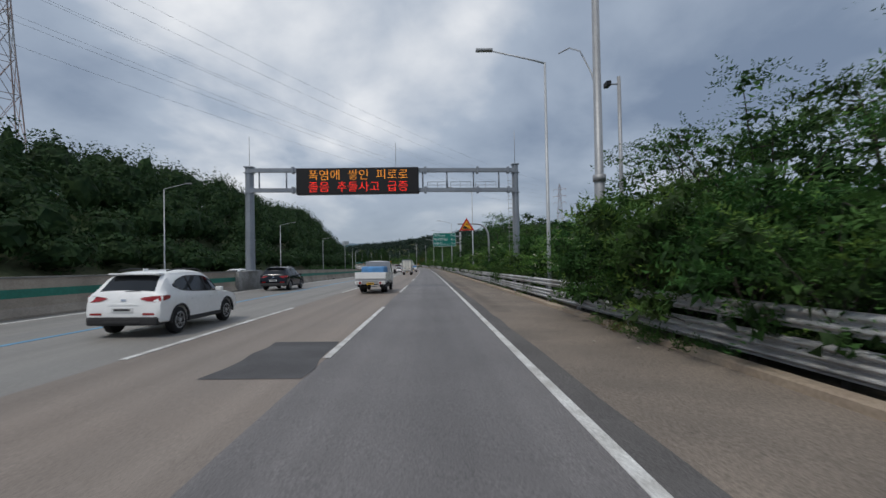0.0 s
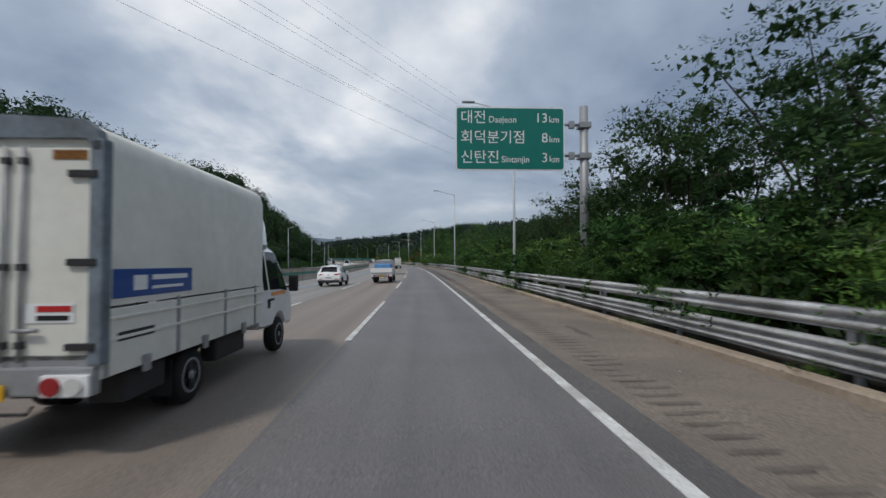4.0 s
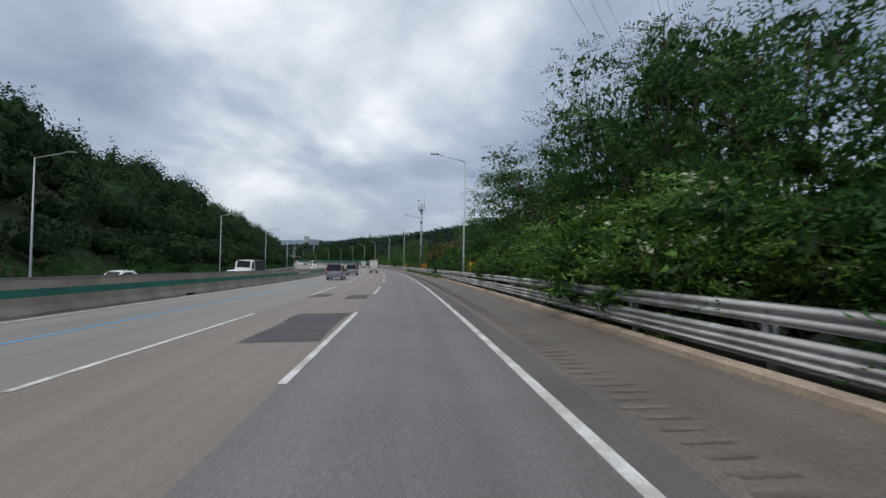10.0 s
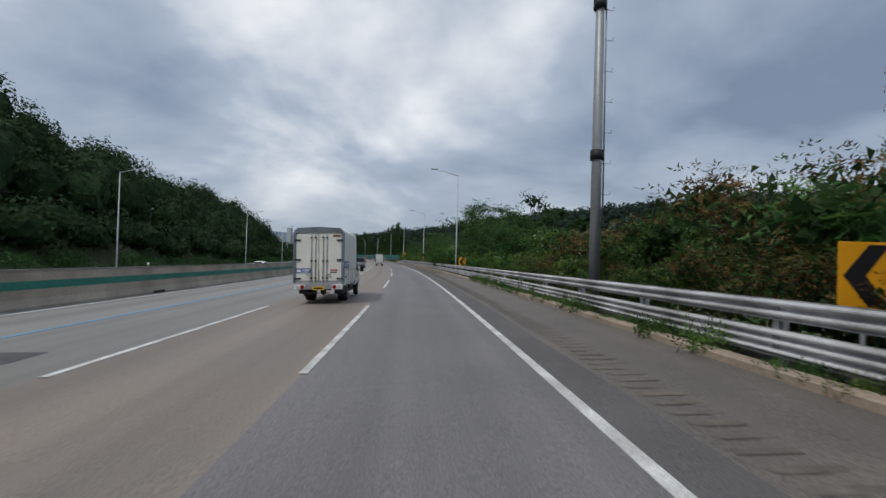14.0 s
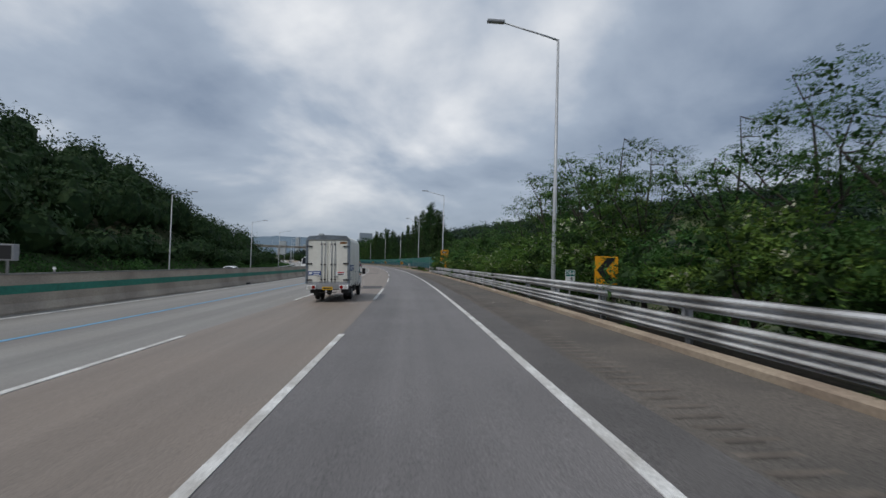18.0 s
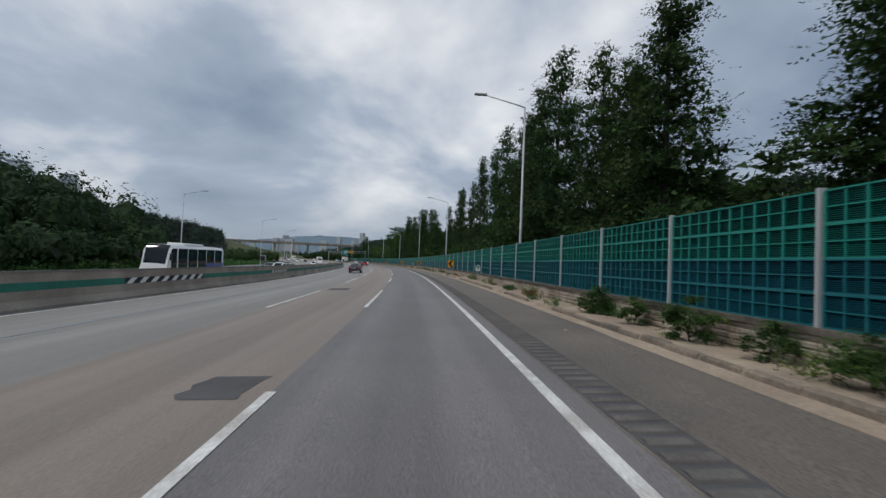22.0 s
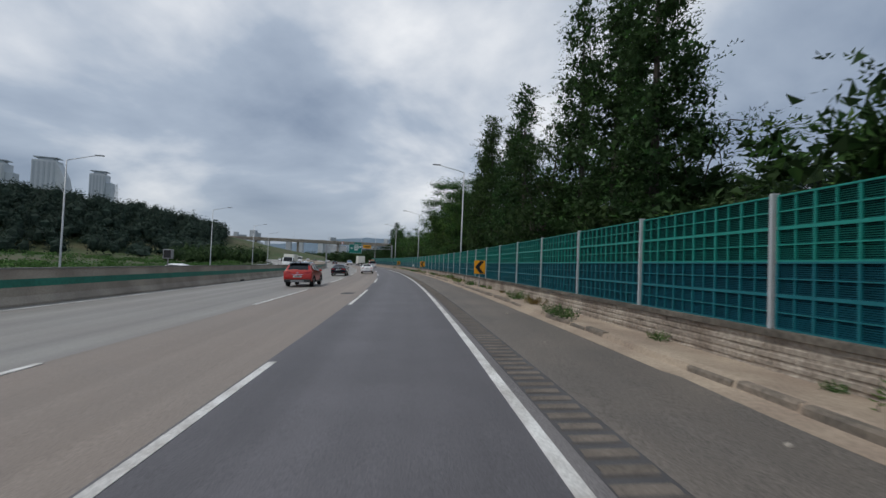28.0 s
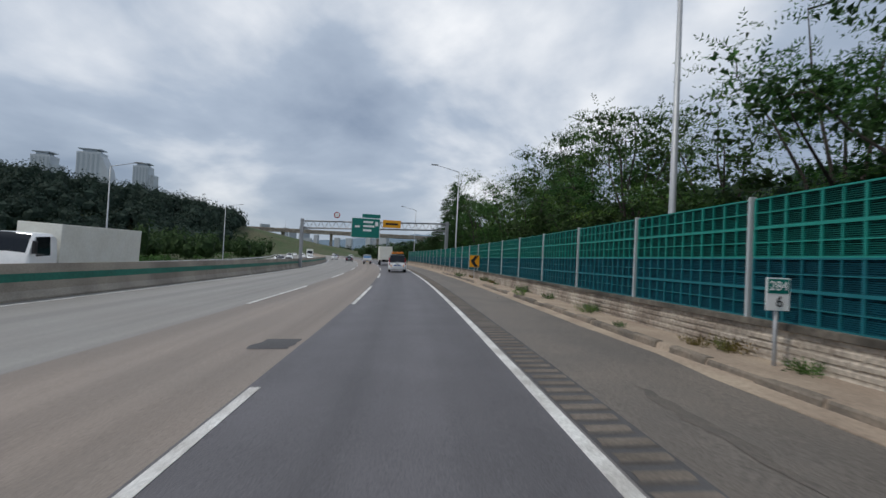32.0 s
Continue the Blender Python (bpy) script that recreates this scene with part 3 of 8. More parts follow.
def broad_tree(name, label, seed, height, spread, trunk_h, clumps, per, leaf=0.12, mats=None, low=0.25, spray_len=.42, leaflets=5, group="roadside trees", flat=.42, skirt=.3, core=1.3, limbs=6, bloom=0.0):
    """A broadleaf tree or bush: a forked trunk, arching limbs and flattened, layered clumps of pinnate sprays.
    Crown shade is painted in by darker inner leaves.
    """
    r = np.random.default_rng(seed)
    t = thing(name, label, "bush" if "bush" in name else "tree", group)
    bm = bmesh.new()
    lean = r.normal(0, .05, 2) * height
    fork = np.array([lean[0] * .4, lean[1] * .4, trunk_h])
    tube(bm, [(0, 0, -1.0), (lean[0] * .15, lean[1] * .15, trunk_h * .5), tuple(fork)], [height * .015 + .03, height * .013 + .02, height * .011 + .015], sides=7)
    paths = []
    a0 = r.uniform(0, 6.28)
    for i in range(limbs):
        a = a0 + i * 2.4 + r.uniform(-.4, .4)
        top = height * (1.0 if i == 0 else r.uniform(.66, .97))
        rad = spread * (r.uniform(.05, .3) if i == 0 else r.uniform(.45, .95))
        b = fork * [.6, .6, r.uniform(.6, 1.0)]
        e = np.array([math.cos(a) * rad + lean[0], math.sin(a) * rad + lean[1], top * .95])
        k = np.array([math.cos(a) * rad * .35, math.sin(a) * rad * .35, b[2] + (top - b[2]) * .45])
        path = [b, k * .55 + b * .45 + r.normal(0, .04, 3) * height * .3, k + r.normal(0, .05, 3) * height * .3, (k + e) / 2 + r.normal(0, .04, 3) * height * .3, e]
        paths.append(np.array(path))
        w = height * .0085 + .008
        tube(bm, [Vector(q) for q in path], [w, w * .8, w * .6, w * .4, w * .15], sides=5, cap=False)
    C, Rr = [], []
    for i in range(clumps):
        if i >= limbs and r.random() < skirt:
            a = r.uniform(0, 6.28)
            zz = height * r.uniform(low, .6)
            rad = spread * r.uniform(.35, .95)
            c = np.array([math.cos(a) * rad, math.sin(a) * rad, zz])
            b = np.array([lean[0] * .2, lean[1] * .2, max(.1, zz - rad * .6)])
        else:
            path = paths[i % limbs]
            f = 3.999 if i < limbs else r.uniform(.3, 1.0) ** .75 * 4
            m = min(3, int(f))
            b = path[m] + (path[m + 1] - path[m]) * (f - m)
            c = b + r.normal(0, .17, 3) * spread * np.array([1, 1, .45])
        C.append(c)
        Rr.append(spread * r.uniform(.24, .44))
        tube(bm, limb_path(r, b, c), [.018 + height * .0015, .014 + height * .001, .011, .006], sides=3, cap=False)
    part("trunk", bm, M_BARK, t)
    mats = mats or [M_LEAF, M_LEAF_Y]
    pts, dirs, inner, tone = [], [], [], []
    for c, rr in zip(C, Rr):
        n = int(per * r.uniform(.6, 1.35))
        ph, rho, up = r.uniform(0, 6.28, n), np.sqrt(r.random(n)), r.normal(0, 1, n)
        rad = np.stack([np.cos(ph), np.sin(ph), np.zeros(n)], -1)
        pts.append(c + rad * (rho * rr * .8)[:, None] + np.array([0, 0, 1.0]) * (rr * flat * (up * .55 + .35 * (1 - rho)))[:, None])
        dirs.append(unit(rad * (.35 + rho[:, None]) + r.normal(0, .32, (n, 3)) + np.array([0, 0, .22])))
        # inner leaves, set low in the clump to give it dark undersides
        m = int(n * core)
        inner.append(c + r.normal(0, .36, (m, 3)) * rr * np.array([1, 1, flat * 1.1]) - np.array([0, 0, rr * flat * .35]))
        young = .55 if r.random() < .18 else .07
        tone.append((r.random(n) < young).astype(int))
    P, D, T = np.concatenate(pts), np.concatenate(dirs), np.concatenate(tone)
    V = sprays(P, D, r, leaflets, spray_len * r.uniform(.6, 1.35, len(P)), leaf, leaf * .42)
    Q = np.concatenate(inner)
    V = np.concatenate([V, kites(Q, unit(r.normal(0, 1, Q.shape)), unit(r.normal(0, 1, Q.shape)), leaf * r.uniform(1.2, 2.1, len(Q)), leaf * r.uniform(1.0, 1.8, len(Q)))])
    # three in four inner leaves take the dark green: crown shade as colour
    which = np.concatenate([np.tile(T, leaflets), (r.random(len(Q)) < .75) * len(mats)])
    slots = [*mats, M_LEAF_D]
    if bloom:
        k = int(len(P) * bloom)
        B = P[r.integers(0, len(P), k)] + r.normal(0, .08, (k, 3)) + np.array([0, 0, .12])
        B = np.repeat(B, 5, 0) + r.normal(0, .06, (k * 5, 3))
        V = np.concatenate([V, kites(B, unit(r.normal(0, 1, B.shape)), unit(r.normal(0, .5, B.shape) + np.array([0, 0, 1.0])), r.uniform(.08, .14, len(B)), r.uniform(.08, .14, len(B)))])
        which = np.concatenate([which, np.full(len(B), len(slots))])
        slots.append(M_BLOOM)
    V[..., 2] = np.maximum(V[..., 2], 0.03)
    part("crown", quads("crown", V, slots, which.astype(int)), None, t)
    return t


def column_tree(seed, height, spread, label, per=30, open_=0.0):
    """A tall straight tree: dark stem, thin rising branches and dense tufts along their outer halves."""
    r = np.random.default_rng(seed)
    t = thing("tall_tree", label, "tree", "trees behind the noise barrier")
    bm = bmesh.new()
    bend = r.normal(0, .12, 2)
    tube(bm, [(0, 0, -1), (bend[0], bend[1], height * .4), (0, 0, height * .98)], [.24, .17, .02], sides=8)
    pts, dirs, inner = [], [], []
    tiers = int(height * 3.1)
    for i in range(tiers):
        f = i / tiers
        z = height * (.10 + .88 * f)
        R = spread * (1.03 - f) ** .7 * r.uniform(.5, 1.12) * min(1, f * 3 + .6)
        if r.random() < open_:
            R *= .35
        a = i * 2.4 + r.uniform(-.7, .7)
        d = np.array([math.cos(a), math.sin(a), r.uniform(.3, .65)])
        e = np.array([0, 0, z]) + d * R
        tube(bm, [(0, 0, z), tuple(np.array([0, 0, z]) + d * R * .5 - [0, 0, R * .05]), tuple(e)], [.028, .02, .008], sides=3, cap=False)
        for f2, sz in ((1.0, .34), (.68, .30), (.40, .24)):
            if R < .7 and f2 < .9:
                continue
            c = np.array([0, 0, z]) + d * R * f2 + r.normal(0, .1, 3)
            n = int(per * (.5 + sz) * r.uniform(.6, 1.3))
            q = c + r.normal(0, 1, (n, 3)) * (sz + .06 * R) * np.array([1, 1, .62])
            pts.append(q)
            dirs.append(unit((q - c) + d * .3 + r.normal(0, .25, (n, 3)) + np.array([0, 0, -.05])))
            m = int(n * 1.9)
            inner.append(c + r.normal(0, .8, (m, 3)) * (sz + .04 * R) * np.array([1, 1, .6]))
    part("trunk", bm, M_BARK, t)
    P, D = np.concatenate(pts), np.concatenate(dirs)
    V = sprays(P, D, r, 5, .42 * r.uniform(.7, 1.3, len(P)), .16, .085)
    Q = np.concatenate(inner)
    inn = kites(Q, unit(r.normal(0, 1, Q.shape)), unit(r.normal(0, 1, Q.shape)), r.uniform(.18, .38, len(Q)), r.uniform(.16, .34, len(Q)))
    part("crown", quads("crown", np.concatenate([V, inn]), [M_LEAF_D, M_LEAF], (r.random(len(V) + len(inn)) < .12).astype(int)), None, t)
    return t


def at_ground(s, o):
    """Height of the land over the road there, for planting."""
    return float(np.interp(o, [5.2, 6.2, 8.0, 11.5], [.05, 0, -.12, -.6])) if o < 11.5 else float(terrain(np.array([s]), np.array([o]))[0])


def plant(ob, s, o, turn, k, kz=None):
    m = stand(s, o, at_ground(s, o) - .05) @ Matrix.Rotation(turn, 4, "Z") @ Matrix.Diagonal((k, k, kz or k, 1))
    c = copy_thing(ob, m)
    c.matrix_basis = m
    return c


LB = "dense green roadside acacia bush behind the guardrail"
bushes = [broad_tree("acacia_bush", LB, 11 + i, 3.2, 1.75, .4, 17, 23, leaf=.17, spray_len=.72, leaflets=9, low=.1, mats=[M_LEAF, M_LEAF_Y], group="roadside bushes", flat=.5, skirt=.55, core=2.2, limbs=5) for i in range(4)]
bright = [broad_tree("acacia_bush", "bright green acacia bush with long drooping fronds", 111 + i, 3.2, 1.8, .4, 17, 25, leaf=.17, spray_len=.85, leaflets=9, low=.1, mats=[M_LEAF_Y, M_LEAF], group="roadside bushes", flat=.5, skirt=.5, core=1.6, limbs=5, bloom=(.05, .14)[i]) for i in range(2)]
LT = "leafy green acacia tree with feathery leaves"
trees = [broad_tree("acacia_tree", LT, 31 + i, 8.0, 2.8, 1.6, 31, 29, leaf=.14, spray_len=.72, leaflets=9, low=.16, skirt=.36, core=1.3, flat=.38) for i in range(4)]
thin = [broad_tree("thin_acacia_tree", "slender half-bare acacia tree with gaps in the crown", 51 + i, 8.5, 2.6, 2.6, 23, 44, leaf=.11, spray_len=.5, leaflets=9, low=.35, mats=[M_LEAF, M_LEAF_Y], skirt=.08, core=.8, flat=.3) for i in range(3)]
dark = [broad_tree("dark_tree", "dark green broadleaf tree on the roadside slope", 61 + i, 9.0, 3.0, 2.0, 32, 40, leaf=.16, spray_len=.5, low=.18, mats=[M_LEAF_D, M_LEAF], skirt=.3, core=1.6, flat=.45) for i in range(3)]
filler = [broad_tree("dark_tree", "dark green broadleaf tree standing back from the road", 66 + i, 9.0, 3.0, 1.6, 30, 17, leaf=.34, spray_len=.6, leaflets=4, low=.1, mats=[M_LEAF_D, M_LEAF], skirt=.45, core=2.6, flat=.55) for i in range(2)]
brown = [broad_tree("vine_covered_bush", "bush smothered in brown withered vines", 71 + i, 3.8, 2.2, .5, 18, 40, leaf=.15, spray_len=.4, low=.1, mats=[M_LEAF_B, M_LEAF], group="roadside bushes", skirt=.5, flat=.6, core=1.5) for i in range(2)]
talls = [column_tree(81 + i, 16.0, (2.5, 2.9, 2.3, 2.8)[i], "tall slender dark conifer behind the noise barrier", open_=(.1, .22, .3, .12)[i]) for i in range(4)]
grove = [broad_tree("tall_acacia_tree", "tall dark leafy acacia behind the noise barrier", 91 + i, 16.0, 3.7, 3.5, 66, 54, leaf=.14, spray_len=.66, leaflets=8, low=.16, mats=[M_LEAF, M_LEAF_Y], skirt=.42, core=1.3, flat=.42, limbs=7) for i in range(2)]
TOP = ([0, 10, 12, 14, 18, 24, 30, 37, 48, 52, 56, 60, 64, 68, 71, 73, 76, 80, 86, 91, 95, 99, 102, 106, 118, 131, 147, 151, 153, 156, 161, 164, 170, 176, 181, 186, 192, 196, 201, 205],
       [7.2, 7.7, 8.5, 7.2, 6.6, 5.5, 5.0, 5.0, 6.4, 7.3, 8.2, 9.0, 10.3, 9.1, 8.6, 7.0, 6.3, 7.2, 7.5, 7.6, 8.4, 9.1, 7.8, 6.6, 6.0, 5.7, 5.0, 5.4, 7.5, 9.3, 8.9, 7.3, 7.4, 6.8, 6.8, 5.8, 5.5, 6.5, 8.0, 8.0])
TOP_ON = ([211, 215, 218, 223, 227, 231, 236, 241, 245, 250, 254, 258, 261, 263, 266, 269, 271, 274, 279, 282, 285, 290, 294, 298, 310, 318, 330, 336, 340, 344, 347, 351, 354, 360, 364, 368, 381, 386, 390, 395, 399, 402, 406, 409, 414, 418, 422, 425, 427, 438, 441, 446],
          [8.5, 10, 11, 13.4, 12.8, 10, 10.3, 12.5, 11.5, 9, 7.8, 6.8, 8, 9.6, 7.6, 6.5, 3.5, 2.9, 3.6, 6.0, 6.2, 5.4, 4.4, 3.5, 3.4, 5, 7.8, 8.4, 9.8, 11, 9, 5.4, 4, 4.4, 6.5, 7.3, 7.2, 7.5, 8.5, 9.5, 8.5, 9.4, 8, 6.3, 6.5, 5, 7, 8.2, 5.6, 5.8, 7, 6.2])


def top_at(s):
    return float(np.interp(s, TOP[0] + TOP_ON[0], TOP[1] + TOP_ON[1]))


def plant_right():
    r = np.random.default_rng(5)
    s = -2.0
    while s < 441:
        if 268 < s < 312 and r.random() < .5:
            src, hb = brown[r.integers(2)], 3.8
        else:
            src, hb = (bright if r.random() < (.65 if 292 < s < 335 else .3 if s > 250 else .16) else bushes)[r.integers(2)], 3.2
        o = r.uniform(7.0, 8.4)
        h = min(top_at(s) + .2, r.uniform(2.0, 3.6))
        if 266 < s < 326:
            h = r.uniform(1.3, 2.3)
        if any(abs(s - p) < 1.6 for p in RIGHT_LAMPS):
            h *= .55
        plant(src, s, o, r.uniform(0, 6.3), h / hb * 1.05, h / hb)
        s += r.uniform(1.7, 2.9)
    s = 0.0
    while s < 452:
        T_ = top_at(s)
        o = r.uniform(9.6, 11.6)
        low = T_ < 4.6
        if 276 < s < 312:
            src, hb = (brown[r.integers(2)], 3.8) if r.random() < .7 else (bushes[r.integers(4)], 3.2)
        elif low:
            src, hb = (bright[r.integers(2)] if 292 < s < 335 and r.random() < .6 else bushes[r.integers(4)]), 3.2
        elif 362 < s < 409 or 150 < s < 168 or 60 < s < 70 or s > 436:
            src, hb = thin[r.integers(3)], 8.5
        elif 70 < s < 125:
            src, hb = dark[r.integers(3)], 9.0
        else:
            src, hb = trees[r.integers(4)], 8.0
        h = T_ * r.uniform(.86, 1.04) - at_ground(s, o)
        plant(src, s, o, r.uniform(0, 6.3), max(.5, min(1.3, (h / hb) ** .7)), h / hb)
        if not low and r.random() < .5 and not 362 < s < 409:
            plant(bushes[r.integers(4)], s + 1.5, 9.1, r.uniform(0, 6), 1.3, 1.35)
        s += r.uniform(2.8, 4.0)
    s = 2.0
    while s < 445:
        if not (268 < s < 330 or 350 < s < 436):
            o = r.uniform(13.5, 19)
            src = filler[r.integers(2)]
            h = max(4, top_at(s) * r.uniform(.8, 1.05) - at_ground(s, o))
            plant(src, s, o, r.uniform(0, 6.3), max(.8, h / 9), h / 9.0)
        elif r.random() < .8:
            plant(bushes[r.integers(4)], s, r.uniform(12, 17), r.uniform(0, 6), 1.9, 1.6)
        s += r.uniform(5.5, 8.0)
    # behind the noise barrier
    for i, (s, h) in enumerate(((455, 7.5), (458, 8.5), (462, 9.5), (470.8, 14.5), (475, 13), (479, 15.5), (485, 18), (491, 18), (494, 16.5), (499, 13), (503.7, 18), (509.8, 17.5), (517, 18), (525, 15.5), (532, 15.5), (538.3, 16.5), (542.2, 9.5), (549.4, 14.5),
                                (560.8, 9.5), (566, 11), (569.6, 12.5), (571.2, 16), (576.6, 17), (588.5, 18.5), (592.5, 17), (597.7, 19.5), (608.6, 18), (613, 16), (620.5, 19.5), (627, 17))):
        k = .66 if 505 < s < 556 else 1.0
        plant(talls[(i * 7 + 3) % 4], s, r.uniform(10.6, 11.4), r.uniform(0, 6), k * r.uniform(.92, 1.1), h / 16)
        if s < 503 or s > 585:
            plant((thin + dark)[r.integers(6)], s + 2.2, r.uniform(11, 14), r.uniform(0, 6), 1.0, h * r.uniform(.42, .62) / 9)
            plant(filler[r.integers(2)], s + 1.5, r.uniform(13.5, 16), r.uniform(0, 6), 1.1, h * r.uniform(.4, .6) / 9)
        elif r.random() < .7:
            plant(bushes[r.integers(4)], s + 2.5, 11.5, r.uniform(0, 6), 1.6, 1.8)
    plant(dark[1], 601.8, 10.2, 1.0, 1.1, 1.35)
    s = 447.0
    while s < 700:
        plant(filler[r.integers(2)], s, r.uniform(10.4, 11.8), r.uniform(0, 6), .7, r.uniform(.48, .65))
        s += r.uniform(2.8, 4.4)
    for s in np.arange(430, 447, 1.9):
        plant(dark[int(s) % 3], s, r.uniform(9.0, 13), s, .75, .46)
    s = 631.0
    while s < 716:
        h = float(np.interp(s, [634, 655, 659, 668, 705, 716], [17.5, 17, 11, 9.6, 12, 12.5]))
        if s < 655:
            plant(grove[r.integers(2)], s, r.uniform(9.6, 12), r.uniform(0, 6), 1.0, h * r.uniform(.78, 1.05) / 16)
        else:
            plant(trees[r.integers(4)], s, r.uniform(10.2, 12.5), r.uniform(0, 6), 1.15, h * r.uniform(.8, 1.08) / 8.0)
        s += r.uniform(2.6, 3.8) if s < 655 else r.uniform(3.4, 5)
    for s, h in ((724, 9), (731, 14), (738, 17), (746, 15), (757, 9)):
        plant(talls[int(s) % 4], s, 13, 1.0, 1.3, h / 16)
    for s in range(764, 900, 9):
        plant(filler[s % 2], s, 14 + (s * 7) % 5, s, 1.2, .8)


    for s, o, h in ((697, 18, 14.5), (701, 20.5, 15), (705, 18.5, 14), (709, 22, 15)):
        plant(dark[int(s) % 3], s, o, s, 1.15, (h - at_ground(s, o)) / 9.0)
    for s, o, h in ((211, 7.2, 3.4), (213.6, 7.0, 3.8), (216.4, 7.1, 3.7), (219.4, 7.3, 3.2), (23, 7.3, 3.0), (47, 7.2, 3.0), (51, 7.0, 3.3), (55, 7.2, 2.9), (80, 7.2, 2.6), (104, 7.1, 2.8), (135, 7.2, 2.3), (173, 6.9, 2.5), (177, 6.8, 2.7), (193, 7.2, 2.6), (244, 7.2, 2.6), (362, 7.2, 2.2), (393, 7.0, 2.4), (398, 7.2, 2.5), (422, 7.2, 2.4)):
        plant(bright[int(s) % 2], s, o, s * 1.7, h / 3.2 * 1.15, h / 3.2)


plant_right()
for i, o in enumerate((*bushes, *bright, *trees, *thin, *dark, *filler, *brown, *talls, *grove)):
    o.matrix_basis = stand(-6.0 - 3.0 * i, 9.5 + (i % 4) * 3, -.3)


def forest(name, S, O, H, R, n, leaf, m, seed, z_of=None, label="", xy=None):
    """Crowns of many small leaf clumps standing on the land: one sheet of woods."""
    r = np.random.default_rng(seed)
    if xy is None:
        B = WA(S, O, 0.0)
        B[:, 2] = np.interp(S, SS, RZ) + terrain(S, O) + np.clip(O, -34, 10) * np.interp(S, KNOT, BANK) * .01
    else:
        B = xy
    k = len(B)
    d = unit(r.normal(0, 1, (k, n, 3)) + np.array([0, 0, .45]))
    lump = 1 + .28 * np.sin(d[..., 0] * 5 + r.uniform(0, 6, (k, 1))) * np.cos(d[..., 1] * 6 + r.uniform(0, 6, (k, 1))) + r.normal(0, .07, (k, n))
    P = B[:, None, :] + np.array([0, 0, 1.0]) * (H[:, None, None] * .55) + d * lump[..., None] * np.stack([R, R, H * .47], -1)[:, None, :]
    P, d = P.reshape(-1, 3), d.reshape(-1, 3)
    dirs = unit(np.cross(d, r.normal(0, 1, d.shape)) + d * r.uniform(-.3, .4, (len(d), 1)))
    nor = unit(d + r.normal(0, .3, d.shape))
    V = kites(P, dirs, nor, leaf * r.uniform(.6, 1.3, len(P)), leaf * r.uniform(.7, 1.2, len(P)))
    # the dense heart of each crown, lumpy and closed
    bm = bmesh.new()
    bmesh.ops.create_icosphere(bm, subdivisions=2 if k < 900 else 1, radius=1)
    U = np.array([v.co[:] for v in bm.verts])
    tri = np.array([[v.index for v in f.verts] for f in bm.faces])
    bm.free()
    ph = r.uniform(0, 6, (2, k, 1))
    rad = .66 * (1 + .28 * np.sin(U[None, :, 0] * 5 + ph[0]) * np.cos(U[None, :, 1] * 6 + ph[1]) + r.normal(0, .06, (k, len(U))))
    core = B[:, None, :] + np.array([0, 0, 1.0]) * (H[:, None, None] * .53) + U[None] * rad[..., None] * np.stack([R, R, H * .5], -1)[:, None, :]
    V = np.concatenate([V, core[:, tri].reshape(-1, 3, 3)]) if H.mean() > 4 else V
    ob = new(name, quads(name, V, [m]))
    return tagged(ob, label, "woods", kind="stuff")


def left_woods():
    r = np.random.default_rng(17)
    S, O = [], []
    for o in np.arange(-38.5, -72, -5.0):
        for s in np.arange(0, 570, 5.8 + (-o - 37) * .05):
            S.append(s + r.uniform(-2.4, 2.4))
            O.append(o + r.uniform(-2, 2))
    S, O = np.array(S), np.array(O)
    keep = S < 540 - (-O - 37) * .2
    S, O = S[keep], O[keep]
    H = r.uniform(5, 10.5, len(S))
    H[O > -40] *= .6
    forest("hillside_woods", S, O, H, r.uniform(2.6, 4.3, len(S)), 340, .60, M_FOREST, 3, label="dark green mixed woods covering the hillside")
    # a few taller trees along the crest
    S2 = np.arange(30, 520, 9.0) + r.uniform(-4, 4, 55)
    forest("crest_trees", S2, np.full(55, -61.0) + r.uniform(-6, 6, 55), r.uniform(7, 11, 55), r.uniform(1.6, 2.6, 55), 170, .55, M_LEAF_D, 4, label="taller trees standing along the hill crest")
    # scrub at the foot of the hill and in the fields
    S3 = np.concatenate([r.uniform(140, 560, 520), r.uniform(520, 760, 420)])
    O3 = np.concatenate([-r.uniform(34.2, 37.0, 520), -r.uniform(35, 60, 420)])
    forest("scrub", S3, O3, np.concatenate([r.uniform(.8, 2.2, 520), r.uniform(.4, 1.2, 420)]), r.uniform(.8, 1.6, 940), 60, .27, M_LEAF, 5, label="low bright green scrub along the opposite carriageway")


left_woods()


